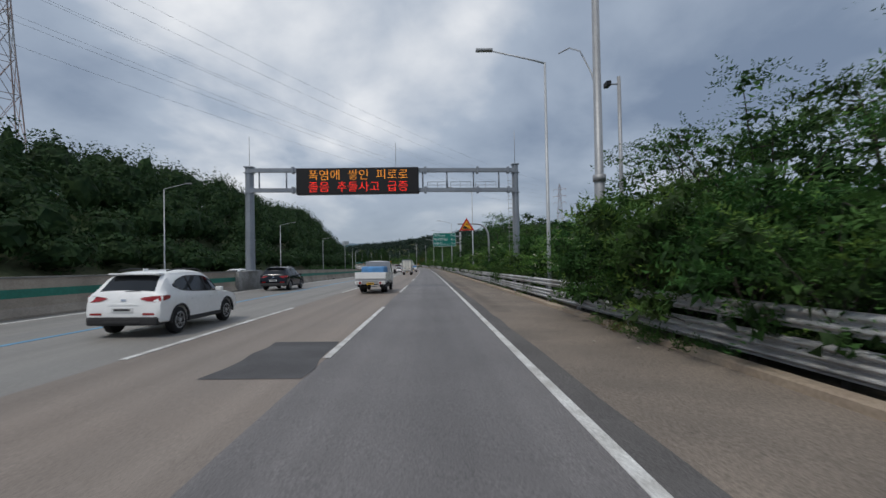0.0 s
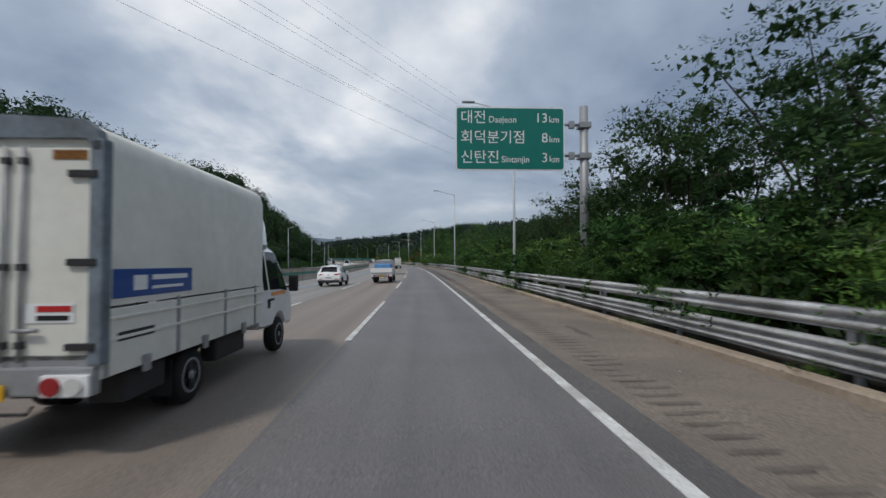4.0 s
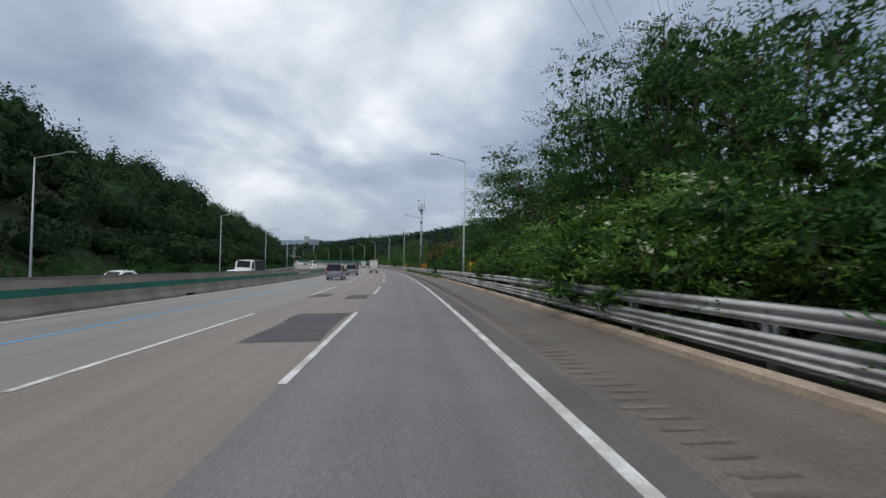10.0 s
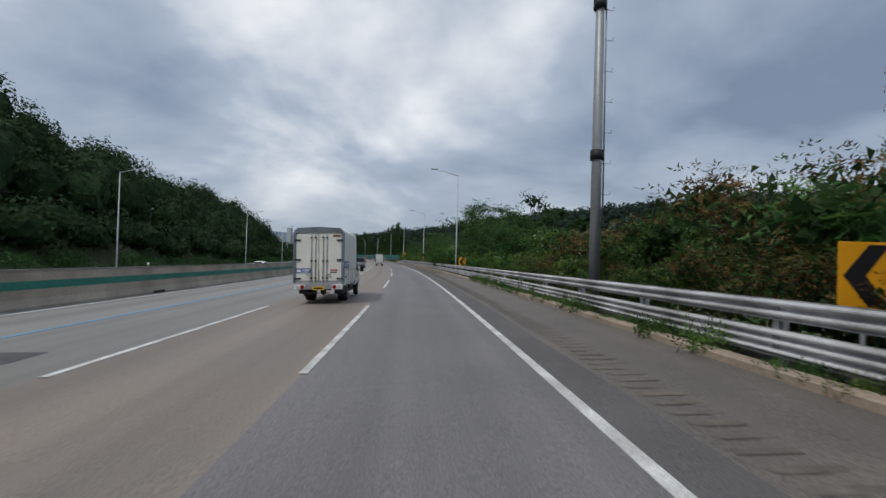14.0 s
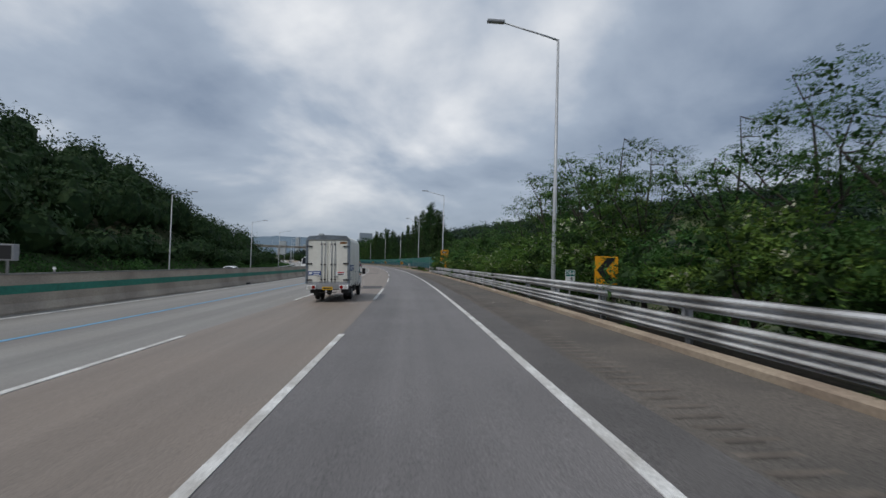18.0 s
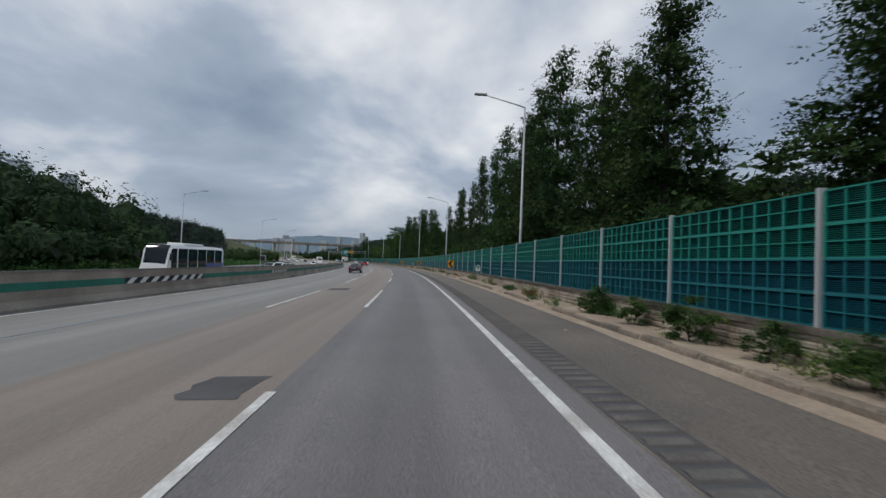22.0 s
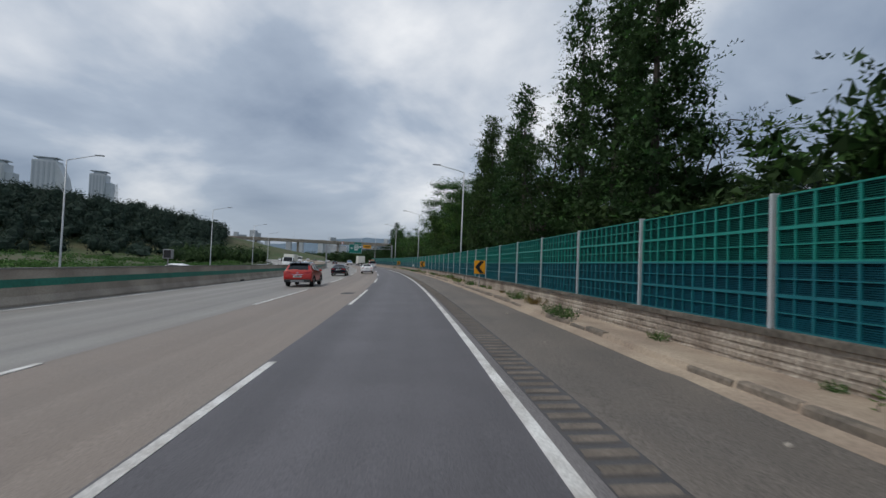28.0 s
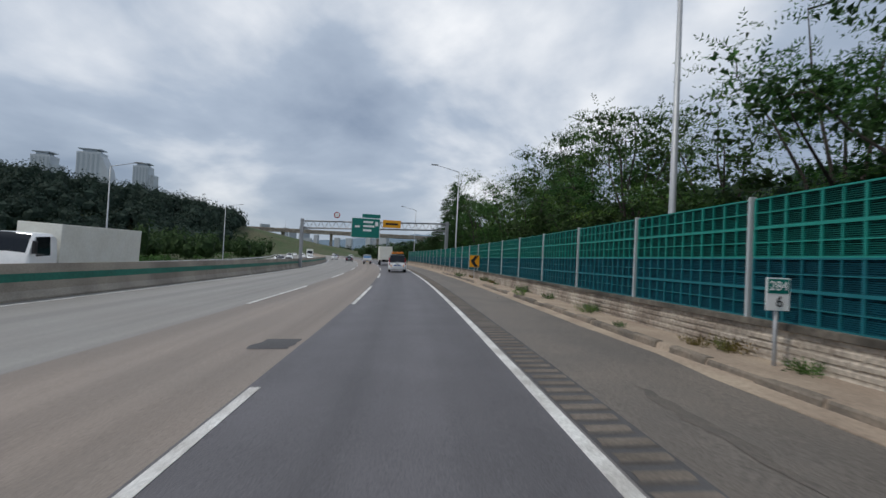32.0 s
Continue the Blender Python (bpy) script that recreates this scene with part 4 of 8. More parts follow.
def ridge_woods():
    r = np.random.default_rng(23)
    u, v = r.uniform(-.8, 1.35, 2800), r.normal(18, 32, 2800)
    x = -531 + u * 273 * .47 + v * .88
    y = 602 + u * 273 * .88 - v * .47
    s, o = so_of(x, y)
    z = np.interp(s, SS, RZ) + terrain(s, o) - 34 * np.interp(s, KNOT, BANK) * .01
    z += 1.0 * np.exp(-(v / 45) ** 2) * np.interp(u, RIDGE_U, RIDGE_H)
    keep = o < -60
    xyz = np.stack([x, y, z], -1)[keep]
    k = len(xyz)
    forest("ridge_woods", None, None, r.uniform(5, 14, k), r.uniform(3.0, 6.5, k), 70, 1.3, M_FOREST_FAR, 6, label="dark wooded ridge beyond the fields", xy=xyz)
    s = r.uniform(360, 1100, 2300)
    o = hill_o(s) + r.normal(0, 48, 2300)
    B = WA(s, o, 0.0)
    s2, o2 = so_of(B[:, 0], B[:, 1])
    B, s2, o2 = B[o2 > 62], s2[o2 > 62], o2[o2 > 62]
    B[:, 2] = np.interp(s2, SS, RZ) + terrain(s2, o2) + 10 * np.interp(s2, KNOT, BANK) * .01
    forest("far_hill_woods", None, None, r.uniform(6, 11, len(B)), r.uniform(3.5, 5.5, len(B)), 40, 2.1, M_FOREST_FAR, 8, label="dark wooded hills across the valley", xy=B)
    # trees between the road and those hills
    s = r.uniform(300, 780, 420)
    o = r.uniform(30, 120, 420)
    forest("valley_trees", s, o, r.uniform(4, 8, 420), r.uniform(2.2, 3.6, 420), 70, 1.0, M_LEAF_D, 9, label="scattered valley trees behind the road")


ridge_woods()

# ---- roadside furniture ----


def text_mesh(body, size, depth=0.004, material=None, align="CENTER", wide=1.0, thin=0.0):
    """Writing in the built-in font as a mesh, upright, facing -y."""
    cu = bpy.data.curves.new("text", "FONT")
    cu.body, cu.size, cu.extrude, cu.align_x, cu.align_y, cu.offset = body, size, depth, align, "CENTER", thin
    ob = bpy.data.objects.new("text", cu)
    scene.collection.objects.link(ob)
    bpy.context.view_layer.update()
    me = bpy.data.meshes.new_from_object(ob.evaluated_get(bpy.context.evaluated_depsgraph_get()))
    bpy.data.objects.remove(ob)
    me.transform(Matrix.Rotation(radians(90), 4, "X") @ Matrix.Diagonal((wide, 1, 1, 1)))
    me.materials.clear()
    me.materials.append(material)
    return me


def words(name, body, size, material, parent, x, y, z, align="CENTER", wide=1.0, label="", thin=0.0):
    ob = new(name, text_mesh(body, size, material=material, align=align, wide=wide, thin=thin))
    ob.parent = parent
    ob.location = (x, y, z)
    return tagged(ob, label)


def poly(bm, pts, y0, y1):
    """A flat plate with the outline pts (x, z) between y0 and y1."""
    a = [bm.verts.new((x, y0, z)) for x, z in pts]
    b = [bm.verts.new((x, y1, z)) for x, z in pts]
    bm.faces.new(a[::-1])
    bm.faces.new(b)
    n = len(pts)
    for i in range(n):
        bm.faces.new((a[i], a[(i + 1) % n], b[(i + 1) % n], b[i]))
    return bm


def bmpoly(pts, y0, y1):
    return poly(bmesh.new(), pts, y0, y1)


M_LED_BG = mat("led_board_black", (0.012, 0.012, 0.014), 0.6, var=0.1, bump=0.1)
M_LED_A = glow_mat("led_amber", (1.0, 0.36, 0.03), .8)
M_LED_R = glow_mat("led_red", (1.0, 0.03, 0.015), .8)
M_INK = mat("sign_ink", (0.012, 0.012, 0.014), 0.6, var=0.05, bump=0.0)


def vms_gantry():
    t = thing("message_gantry", "grey steel gantry over the carriageway with a lit message board", "gantry")
    t.matrix_world = stand(33.4, 0)
    b = float(np.interp(33.4, KNOT, BANK)) * .01
    xl, xr = -13.05, 6.75
    z = lambda x, h: h + b * x
    for x, top, w in ((xl, 9.0, .30), (xr, 9.2, .24)):
        c = w * .38
        ring = [(w, -c), (w, c), (c, w), (-c, w), (-w, c), (-w, -c), (-c, -w), (c, -w)]
        bm = bmesh.new()
        foot = 1.36 if x < 0 else -.6
        lo = [bm.verts.new((x + p * 1.08, q * 1.08, foot + b * x)) for p, q in ring]
        hi = [bm.verts.new((x + p * .92, q * .92, top + b * x)) for p, q in ring]
        for i in range(8):
            bm.faces.new((lo[i], lo[(i + 1) % 8], hi[(i + 1) % 8], hi[i]))
        bm.faces.new(hi)
        p = part("column", bm, M_GANTRY, t)
        part("cap", bmbox(x - w - .03, x + w + .03, -w - .03, w + .03, top + b * x, top + .09 + b * x, bevel=.03), M_GANTRY, p)
        for h in (8.8, 7.32):
            part("collar", bmbox(x - w - .04, x + w + .04, -w - .04, w + .04, z(x, h) - .21, z(x, h) - .16, bevel=.01), M_GANTRY, p)
        part("base_plate", bmbox(x - .42, x + .42, -.46, .46, max(foot, -.1) + b * x, max(foot, -.1) + .06 + b * x, bevel=.01), M_GALV2, p)
        part("lightning_rod", bmtube([(x, 0, top), (x, 0, top + 2.5)], .02, sides=6), M_GALV2, p)
    for h in (8.8, 7.32):
        part("beam", bmpoly([(xl, z(xl, h) - .14), (xr, z(xr, h) - .14), (xr, z(xr, h) + .14), (xl, z(xl, h) + .14)], -.25, .06), M_GANTRY, t)
    for x in (-12.3, -10.3, -.2, 1.6, 3.6, 5.5):
        part("strut", bmtube([(x, -.1, z(x, 7.32)), (x, -.1, z(x, 8.8))], .06, sides=8), M_GANTRY, t)
    for x in (-9.8, .0, 6.2, 3.9):
        for h in (8.8, 7.32):
            part("flange", bmbox(x - .09, x + .09, -.32, .12, z(x, h) - .24, z(x, h) + .24, bevel=.02), M_GANTRY, t)
    for i, x0 in enumerate((.15, 1.9, 3.8)):
        bm = bmesh.new()
        for x in (x0, x0 + .75, x0 + 1.55):
            tube(bm, [(x, .35, z(x, 7.4)), (x, .35, z(x, 8.0))], .018, sides=5)
        for h in (7.75, 8.0):
            tube(bm, [(x0, .35, z(x0, h)), (x0 + 1.55, .35, z(x0, h))], .018, sides=5)
        part("walkway_rail", bm, M_GALV2, t)
    bm = bmesh.new()
    for k in range(24):
        tube(bm, [(xr - .55, -.1, .8 + k * .3), (xr - .25, -.1, .8 + k * .3)], .012, sides=4)
    for x in (xr - .55, xr - .25):
        tube(bm, [(x, -.1, .6), (x, -.1, 8.3)], .016, sides=4)
    for k in range(8):
        tube(bm, [(xr - .6 + .3 * math.cos(a) + .2, -.1 - .35 * math.sin(a), 3 + k * .7) for a in [i * math.pi / 5 for i in range(6)]], .01, sides=4)
    part("ladder", bm, M_GALV2, t)
    board = part("message_board", bmbox(-9.5, -.5, -.42, .25, 7.08, 9.0, bevel=.03), M_LED_BG, t, "black electronic message board")
    words("amber_line", "폭염에  쌓인  피로로", .84, M_LED_A, board, -4.95, -.43, 8.42, wide=1.04, thin=-.016)
    words("red_line", "졸음  추돌사고  급증", .84, M_LED_R, board, -4.95, -.43, 7.55, wide=1.04, thin=-.012)
    part("control_cabinet", bmbox(xr + .35, xr + 1.15, -.35, .25, -.3, .95, bevel=.02), M_GALV2, t)
    part("centre_rod", bmtube([(-2.2, 0, 8.9), (-2.2, 0, 10.9)], .02, sides=6), M_GALV2, t)


vms_gantry()


def gantry_footing():
    t = thing("gantry_footing", "pale grey concrete block round the median under the gantry column", "concrete block")
    t.matrix_world = stand(33.4, BAR)
    bm = bmesh.new()
    L0, L1 = -2.3, 2.3
    lo = [bm.verts.new(c) for c in ((.42, L0, -.1), (.42, L1, -.1), (-.42, L1, -.1), (-.42, L0, -.1))]
    hi = [bm.verts.new(c) for c in ((.36, L0 + .12, 1.36), (.36, L1 - .12, 1.36), (-.36, L1 - .12, 1.36), (-.36, L0 + .12, 1.36))]
    for i in range(4):
        bm.faces.new((lo[i], lo[(i + 1) % 4], hi[(i + 1) % 4], hi[i]))
    bm.faces.new(hi)
    bmesh.ops.recalc_face_normals(bm, faces=bm.faces)
    bmesh.ops.bevel(bm, geom=[e for e in bm.edges if all(v.co.z > 1 for v in e.verts)], offset=.04, segments=2, affect="EDGES")
    part("block", bm, M_CONC_G, t)


M_CONC_G = mat("concrete_grey", (0.36, 0.355, 0.34), 0.9, var=0.28, scale=.9, fine=14, bump=0.4, per="world", col2=(0.2, 0.19, 0.175))
gantry_footing()


def cctv_masts():
    t = thing("camera_mast", "thick grey steel mast with a camera on a bracket", "camera mast")
    t.matrix_world = stand(16.5, 6.55)
    part("pole", bmtube([(0, 0, -.5), (0, 0, 4.9), (0, 0, 4.95), (0, 0, 12.4)], [.2, .19, .16, .13], sides=14), M_GALV2, t)
    part("collar", bmtube([(0, 0, 4.75), (0, 0, 5.0)], .24, sides=14), M_GALV2, t)
    part("bracket", bmtube([(0, 0, 11.8), (-1.0, 0, 11.75)], .05, sides=8), M_GALV2, t)
    part("camera", bmtube([(-1.0, 0, 11.7), (-1.0, 0, 12.15)], [.08, .12], sides=10), M_BLACK, t, "black surveillance camera")
    part("rod", bmtube([(0, 0, 12.3), (0, 0, 14.4)], .018, sides=6), M_GALV2, t)
    part("stay", bmtube([(0, 0, 8.0), (-.1, .25, 8.9), (-.2, 1.2, 10.2), (-.25, 2.4, 10.9), (-.3, 3.8, 11.3)], .03, sides=6), M_GALV2, t)
    t2 = thing("camera_pole", "slim steel pole carrying a traffic camera", "camera pole")
    t2.matrix_world = stand(17.7, 7.9)
    part("pole", bmtube([(0, 0, -.5), (0, 0, 9.2)], [.09, .07], sides=10), M_GALV2, t2)
    part("bracket", bmtube([(0, 0, 8.9), (-.45, 0, 8.9)], .03, sides=6), M_GALV2, t2)
    part("camera", bmbox(-.6, -.42, -.3, .1, 8.75, 8.95, bevel=.03), M_BLACK, t2, "black camera housing")


cctv_masts()


def grade_sign():
    t = thing("slope_warning_sign", "red and yellow triangular slope warning sign on a bent arm", "road sign")
    t.matrix_world = stand(46.0, 6.4, -.33)
    part("pole", bmtube([(0, 0, -.6), (0, 0, 4.6), (-.06, 0, 5.3), (-.3, 0, 5.85), (-.8, 0, 6.2), (-1.5, 0, 6.3), (-3.2, 0, 6.3)], [.11, .1, .1, .09, .08, .075, .07], sides=10), M_GALV2, t)
    plate = part("plate", bmpoly([(-3.05, 5.62), (-1.5, 5.62), (-2.275, 6.92)], -.14, -.11), M_RED, t, "red triangular plate")
    part("inner_field", bmpoly([(-2.80, 5.76), (-1.75, 5.76), (-2.275, 6.65)], -.155, -.14), M_YEL, plate)
    part("slope_symbol", bmpoly([(-2.72, 5.80), (-1.95, 5.80), (-2.30, 5.98), (-2.55, 6.12)], -.165, -.155), M_INK, plate)
    words("percent", "4%", .27, M_INK, plate, -2.2, -.165, 6.24)
    part("back_clip", bmbox(-2.6, -1.9, -.11, -.06, 6.24, 6.36), M_GALV2, t)


grade_sign()


def rounded(x0, x1, z0, z1, r, n=5):
    pts = []
    for cx, cz, a0 in ((x1 - r, z1 - r, 0), (x0 + r, z1 - r, 90), (x0 + r, z0 + r, 180), (x1 - r, z0 + r, 270)):
        pts += [(cx + r * math.cos(radians(a0 + 90 * i / n)), cz + r * math.sin(radians(a0 + 90 * i / n))) for i in range(n + 1)]
    return pts


def distance_sign():
    t = thing("direction_sign", "large green direction sign with white writing on a steel post", "road sign")
    t.matrix_world = stand(99.2, 7.6)
    x0, x1, z0, z1 = -6.1, -1.02, 5.86, 8.8
    part("pole", bmtube([(0, 0, -.8), (0, 0, 8.95)], [.21, .2], sides=14), M_GALV2, t)
    for z in (8.05, 6.6):
        part("arm", bmtube([(.3, -.12, z), (x0 + .5, -.12, z)], .07, sides=8), M_GALV2, t)
        part("clamp", bmbox(-.28, .28, -.26, .26, z - .14, z + .14, bevel=.03), M_GALV2, t)
        part("end_flange", bmbox(-.75, -.5, -.2, .0, z - .17, z + .17, bevel=.02), M_GALV2, t)
    rim = part("rim", bmpoly(rounded(x0, x1, z0, z1, .14), -.30, -.25), M_SIGN_W, t, "white border")
    plate = part("plate", bmpoly(rounded(x0 + .06, x1 - .06, z0 + .06, z1 - .06, .12), -.31, -.302), M_SIGN_G, t, "green reflective plate")
    y = -.315
    for z, ko, en, km in ((8.28, "대전", "Daejeon", "13"), (7.36, "회덕분기점", "", "8"), (6.44, "신탄진", "Sintanjin", "3")):
        words("place_name", ko, .66, M_SIGN_W, plate, x0 + .22, y, z, "LEFT", 1.0)
        if en:
            words("place_name_latin", en, .42, M_SIGN_W, plate, x0 + (1.52 if km == "13" else 2.12), y, z - .08, "LEFT", .92)
        words("distance", km, .62, M_SIGN_W, plate, x1 - .78, y, z, "RIGHT")
        words("unit", "km", .42, M_SIGN_W, plate, x1 - .74, y, z - .06, "LEFT", .95)


distance_sign()


def chevron():
    t = thing("chevron_sign", "yellow bend marker sign with a black chevron", "road sign", "bend markers")
    part("post", bmtube([(0, .03, -.5), (0, .03, 1.3)], .03, sides=8), M_GALV2, t)
    plate = part("plate", bmbox(-.38, .38, -.02, .0, .98, 1.90, bevel=.008), M_YEL, t, "yellow reflective plate")
    part("chevron", bmpoly([(.30, 1.86), (.02, 1.86), (-.32, 1.44), (.02, 1.02), (.30, 1.02), (-.02, 1.44)], -.028, -.02), M_INK, plate, "black chevron")
    return t


ch = chevron()
CHEV = ((240.2, 6.25), (287.3, 6.0), (329.8, 5.95), (381.6, 6.3), (429.2, 6.4), (509.6, 5.75), (559.6, 5.75), (600.9, 5.75), (644.7, 5.75), (686.6, 5.75))
ch.matrix_world = stand(*CHEV[0])
for s, o in CHEV[1:]:
    copy_thing(ch, stand(s, o, 0, -4))


def km_post(s, o, a, b):
    t = thing("kilometre_post", "small green and white kilometre post", "road sign", "kilometre posts")
    t.matrix_world = stand(s, o)
    part("post", bmtube([(0, .02, -.4), (0, .02, 1.1)], .03, sides=8), M_GALV2, t)
    plate = part("plate", bmbox(-.19, .19, -.02, .0, .92, 1.42, bevel=.006), M_SIGN_W, t)
    part("number_field", bmbox(-.17, .17, -.024, -.0195, 1.18, 1.40), M_SIGN_G, plate)
    words("number", a, .2, M_SIGN_W, plate, 0, -.028, 1.29)
    words("tenths", b, .24, M_INK, plate, .02, -.026, 1.05)


for s, o, a, b in ((275.4, 6.0, "285", ".0"), (384.3, 6.1, "284", ".9"), (489.9, 5.75, "284", "8"), (573.2, 5.75, "284", "7"), (658.7, 5.75, "284", "6")):
    km_post(s, o, a, b)


def cage_mast():
    t = thing("camera_mast", "tall steel camera mast with a round cage platform", "camera mast")
    t.matrix_world = stand(296.9, 6.25)
    part("pole", bmtube([(0, 0, -.6), (0, 0, 6), (0, 0, 14.0)], [.2, .17, .13], sides=14), M_GALV2, t)
    for z in (5.2, 10.6):
        part("collar", bmtube([(0, 0, z), (0, 0, z + .35)], .23, sides=12), M_BLACK, t)
    bm = bmesh.new()
    for z in (13.5, 14.0, 14.6):
        tube(bm, [(.72 * math.cos(a), .72 * math.sin(a), z) for a in [k * math.pi / 8 for k in range(17)]], .025, sides=5)
    for k in range(10):
        a = k * math.pi / 5
        tube(bm, [(.12 * math.cos(a), .12 * math.sin(a), 12.9), (.72 * math.cos(a), .72 * math.sin(a), 13.5), (.72 * math.cos(a), .72 * math.sin(a), 14.6)], .022, sides=5)
    part("cage", bm, M_GALV2, t, "round platform cage")
    part("platform", bmtube([(0, 0, 13.45), (0, 0, 13.5)], .7, sides=20), M_GALV2, t)
    part("camera_arm", bmtube([(0, 0, 14), (0, 0, 15.0), (-.1, 0, 15.5), (-.4, 0, 15.75), (-.7, 0, 15.6)], .035, sides=6), M_GALV2, t)
    part("camera", bmtube([(-.72, 0, 15.62), (-.72, 0, 15.3)], [.1, .14], sides=10), M_BLACK, t)
    part("rod", bmtube([(.6, 0, 14.0), (.62, 0, 18.2)], .018, sides=5), M_GALV2, t)
    part("lamp_arm", bmtube([(0, 0, 11.6), (-3.2, 0, 12.35)], [.05, .035], sides=8), M_POLE, t)
    part("lamp_head", bmbox(-3.7, -2.9, -.13, .13, 12.3, 12.42, bevel=.03), M_GALV2, t)
    bm = bmesh.new()
    for k in range(9):
        z = 4.0 + k * 1.1
        tube(bm, [(.16, 0, z), (.5, 0, z - .02), (.5, 0, z + .12)], .014, sides=4)
    tube(bm, [(.26, 0, 3.0), (.22, 0, 13.4)], .03, sides=5)
    part("climbing_steps", bm, M_GALV2, t)


cage_mast()


def camera_warning_board():
    t = thing("enforcement_sign", "orange roadside board warning of mobile speed enforcement", "road sign")
    t.matrix_world = stand(437.2, 7.0)
    part("post", bmtube([(0, .12, -.5), (0, .12, 3.6)], .05, sides=8), M_GALV2, t)
    plate = part("plate", bmpoly(rounded(-.62, .62, 1.95, 3.75, .08), -.03, .0), M_YEL, t, "orange plate")
    part("border", bmpoly(rounded(-.58, .58, 1.99, 3.71, .07), -.034, -.03), M_INK, plate)
    part("field", bmpoly(rounded(-.55, .55, 2.02, 3.68, .06), -.038, -.034), M_YEL, plate)
    part("camera_symbol", bmbox(-.42, .2, -.046, -.038, 3.22, 3.55), M_INK, plate)
    part("camera_lens", bmpoly([(.22, 3.3), (.42, 3.24), (.42, 3.53), (.22, 3.47)], -.046, -.038), M_INK, plate)
    for x in (-.24, .02):
        part("reel", bmtube([(x, -.05, 3.38), (x, -.045, 3.38)], .07, sides=12), M_SIGN_W, plate)
    words("line", "이  동", .3, M_RED, plate, 0, -.046, 3.02)
    words("line", "단 속 중", .3, M_INK, plate, 0, -.046, 2.68)
    words("line", "Police", .24, M_INK, plate, 0, -.046, 2.40)
    for i in range(8):
        part("bar", bmbox(-.45 + i * .115, -.37 + i * .115, -.044, -.038, 2.16, 2.26), M_INK, plate)
    sub = part("distance_plate", bmbox(-.64, .34, -.03, .0, 1.55, 1.90, bevel=.01), M_SIGN_W, t)
    words("distance", "800m", .3, M_INK, sub, -.13, -.036, 1.72)


camera_warning_board()

# ---- noise barrier ----
M_PAN_G = mat("panel_green", (0.009, 0.17, 0.145), 0.5, var=0.12, scale=1.2, fine=9, bump=0.05, per="object")
M_PAN_B = mat("panel_blue", (0.007, 0.10, 0.145), 0.5, var=0.12, scale=1.2, fine=9, bump=0.05, per="object")
M_RIB_G = mat("rib_green", (0.014, 0.25, 0.205), 0.45, var=0.06, bump=0.0)
M_RIB_B = mat("rib_blue", (0.010, 0.15, 0.18), 0.45, var=0.06, bump=0.0)
# near-black backing: the shade between the slats put into its colour
M_PAN_IN = mat("panel_inside_shade", (0.004, 0.022, 0.026), 0.8, var=0.2, bump=0.1)
M_STEEL_W = mat("post_pale", (0.52, 0.55, 0.56), 0.5, 0.3, var=0.06, bump=0.03)
BAY, BAY0, NBAY, WALL = 3.938, 443.2, 79, 6.15


def strip_z(o):
    return float(np.interp(o, [4.9, 5.05, 6.16], [.12, .135, .05]))


def louvre_panel(name, h, slat_m, rib_m):
    """One louvred panel, 4.5 m long and h high: slats behind a grid of ribs, over a backing painted as shade."""
    bm = bmesh.new()
    L = BAY - .1
    n = 15
    for i in range(n):
        z = .03 + (h - .06) * (i + .5) / n
        vs = [bm.verts.new(c) for c in ((.02, .015, z - .010), (.055, .015, z + .008), (.055, L, z + .008), (.02, L, z - .010))]
        bm.faces.new(vs)
    for f in bm.faces:
        f.material_index = 0
    q = len(bm.faces)
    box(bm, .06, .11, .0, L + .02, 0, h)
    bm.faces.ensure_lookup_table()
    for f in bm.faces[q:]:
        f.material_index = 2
    k = len(bm.faces)
    bars = [(0, .05, .0, L, 0, .026), (0, .05, .0, L, h - .026, h), (.004, .05, .0, L, h / 2 - .010, h / 2 + .010)]
    m = 12
    for i in range(m + 1):
        y = L * i / m
        w = .019 if i % 2 == 0 else .011
        bars.append((.002 if i % 2 == 0 else .006, .05, y - w, y + w, .027, h - .027))
    for b in bars:
        box(bm, *b)
    bm.faces.ensure_lookup_table()
    for f in bm.faces[k:]:
        f.material_index = 1
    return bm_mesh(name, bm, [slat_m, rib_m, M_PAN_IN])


def noise_barrier():
    t = thing("noise_barrier", "green and blue louvred noise barrier with pale steel posts", "noise barrier", kind="structure")
    hp = .52
    pg, pb = louvre_panel("panel", hp, M_PAN_G, M_RIB_G), louvre_panel("panel", hp, M_PAN_B, M_RIB_B)
    post = bm_mesh("post", bmbox(-.025, .10, -.034, .034, .64, 2.81, bevel=.008), M_STEEL_W)
    for i in range(NBAY):
        s = BAY0 + BAY * i
        ob = new("post", post)
        ob.parent = t
        ob.matrix_basis = stand(s, WALL)
        a, b = W(s, WALL + .02), W(s + BAY, WALL + .02)
        d = b - a
        m = Matrix.Translation(a) @ Matrix.Rotation(math.atan2(-d.x, d.y), 4, "Z")
        sl = math.atan2(d.z, math.hypot(d.x, d.y))
        for k in range(4):
            p = new("panel", pb if k < 2 else pg)
            p.parent = t
            p.matrix_basis = m @ Matrix.Translation((0, .05, .69 + k * hp)) @ Matrix.Rotation(sl, 4, "X")
    ob = new("post", post)
    ob.parent = t
    ob.matrix_basis = stand(BAY0 + BAY * NBAY, WALL)


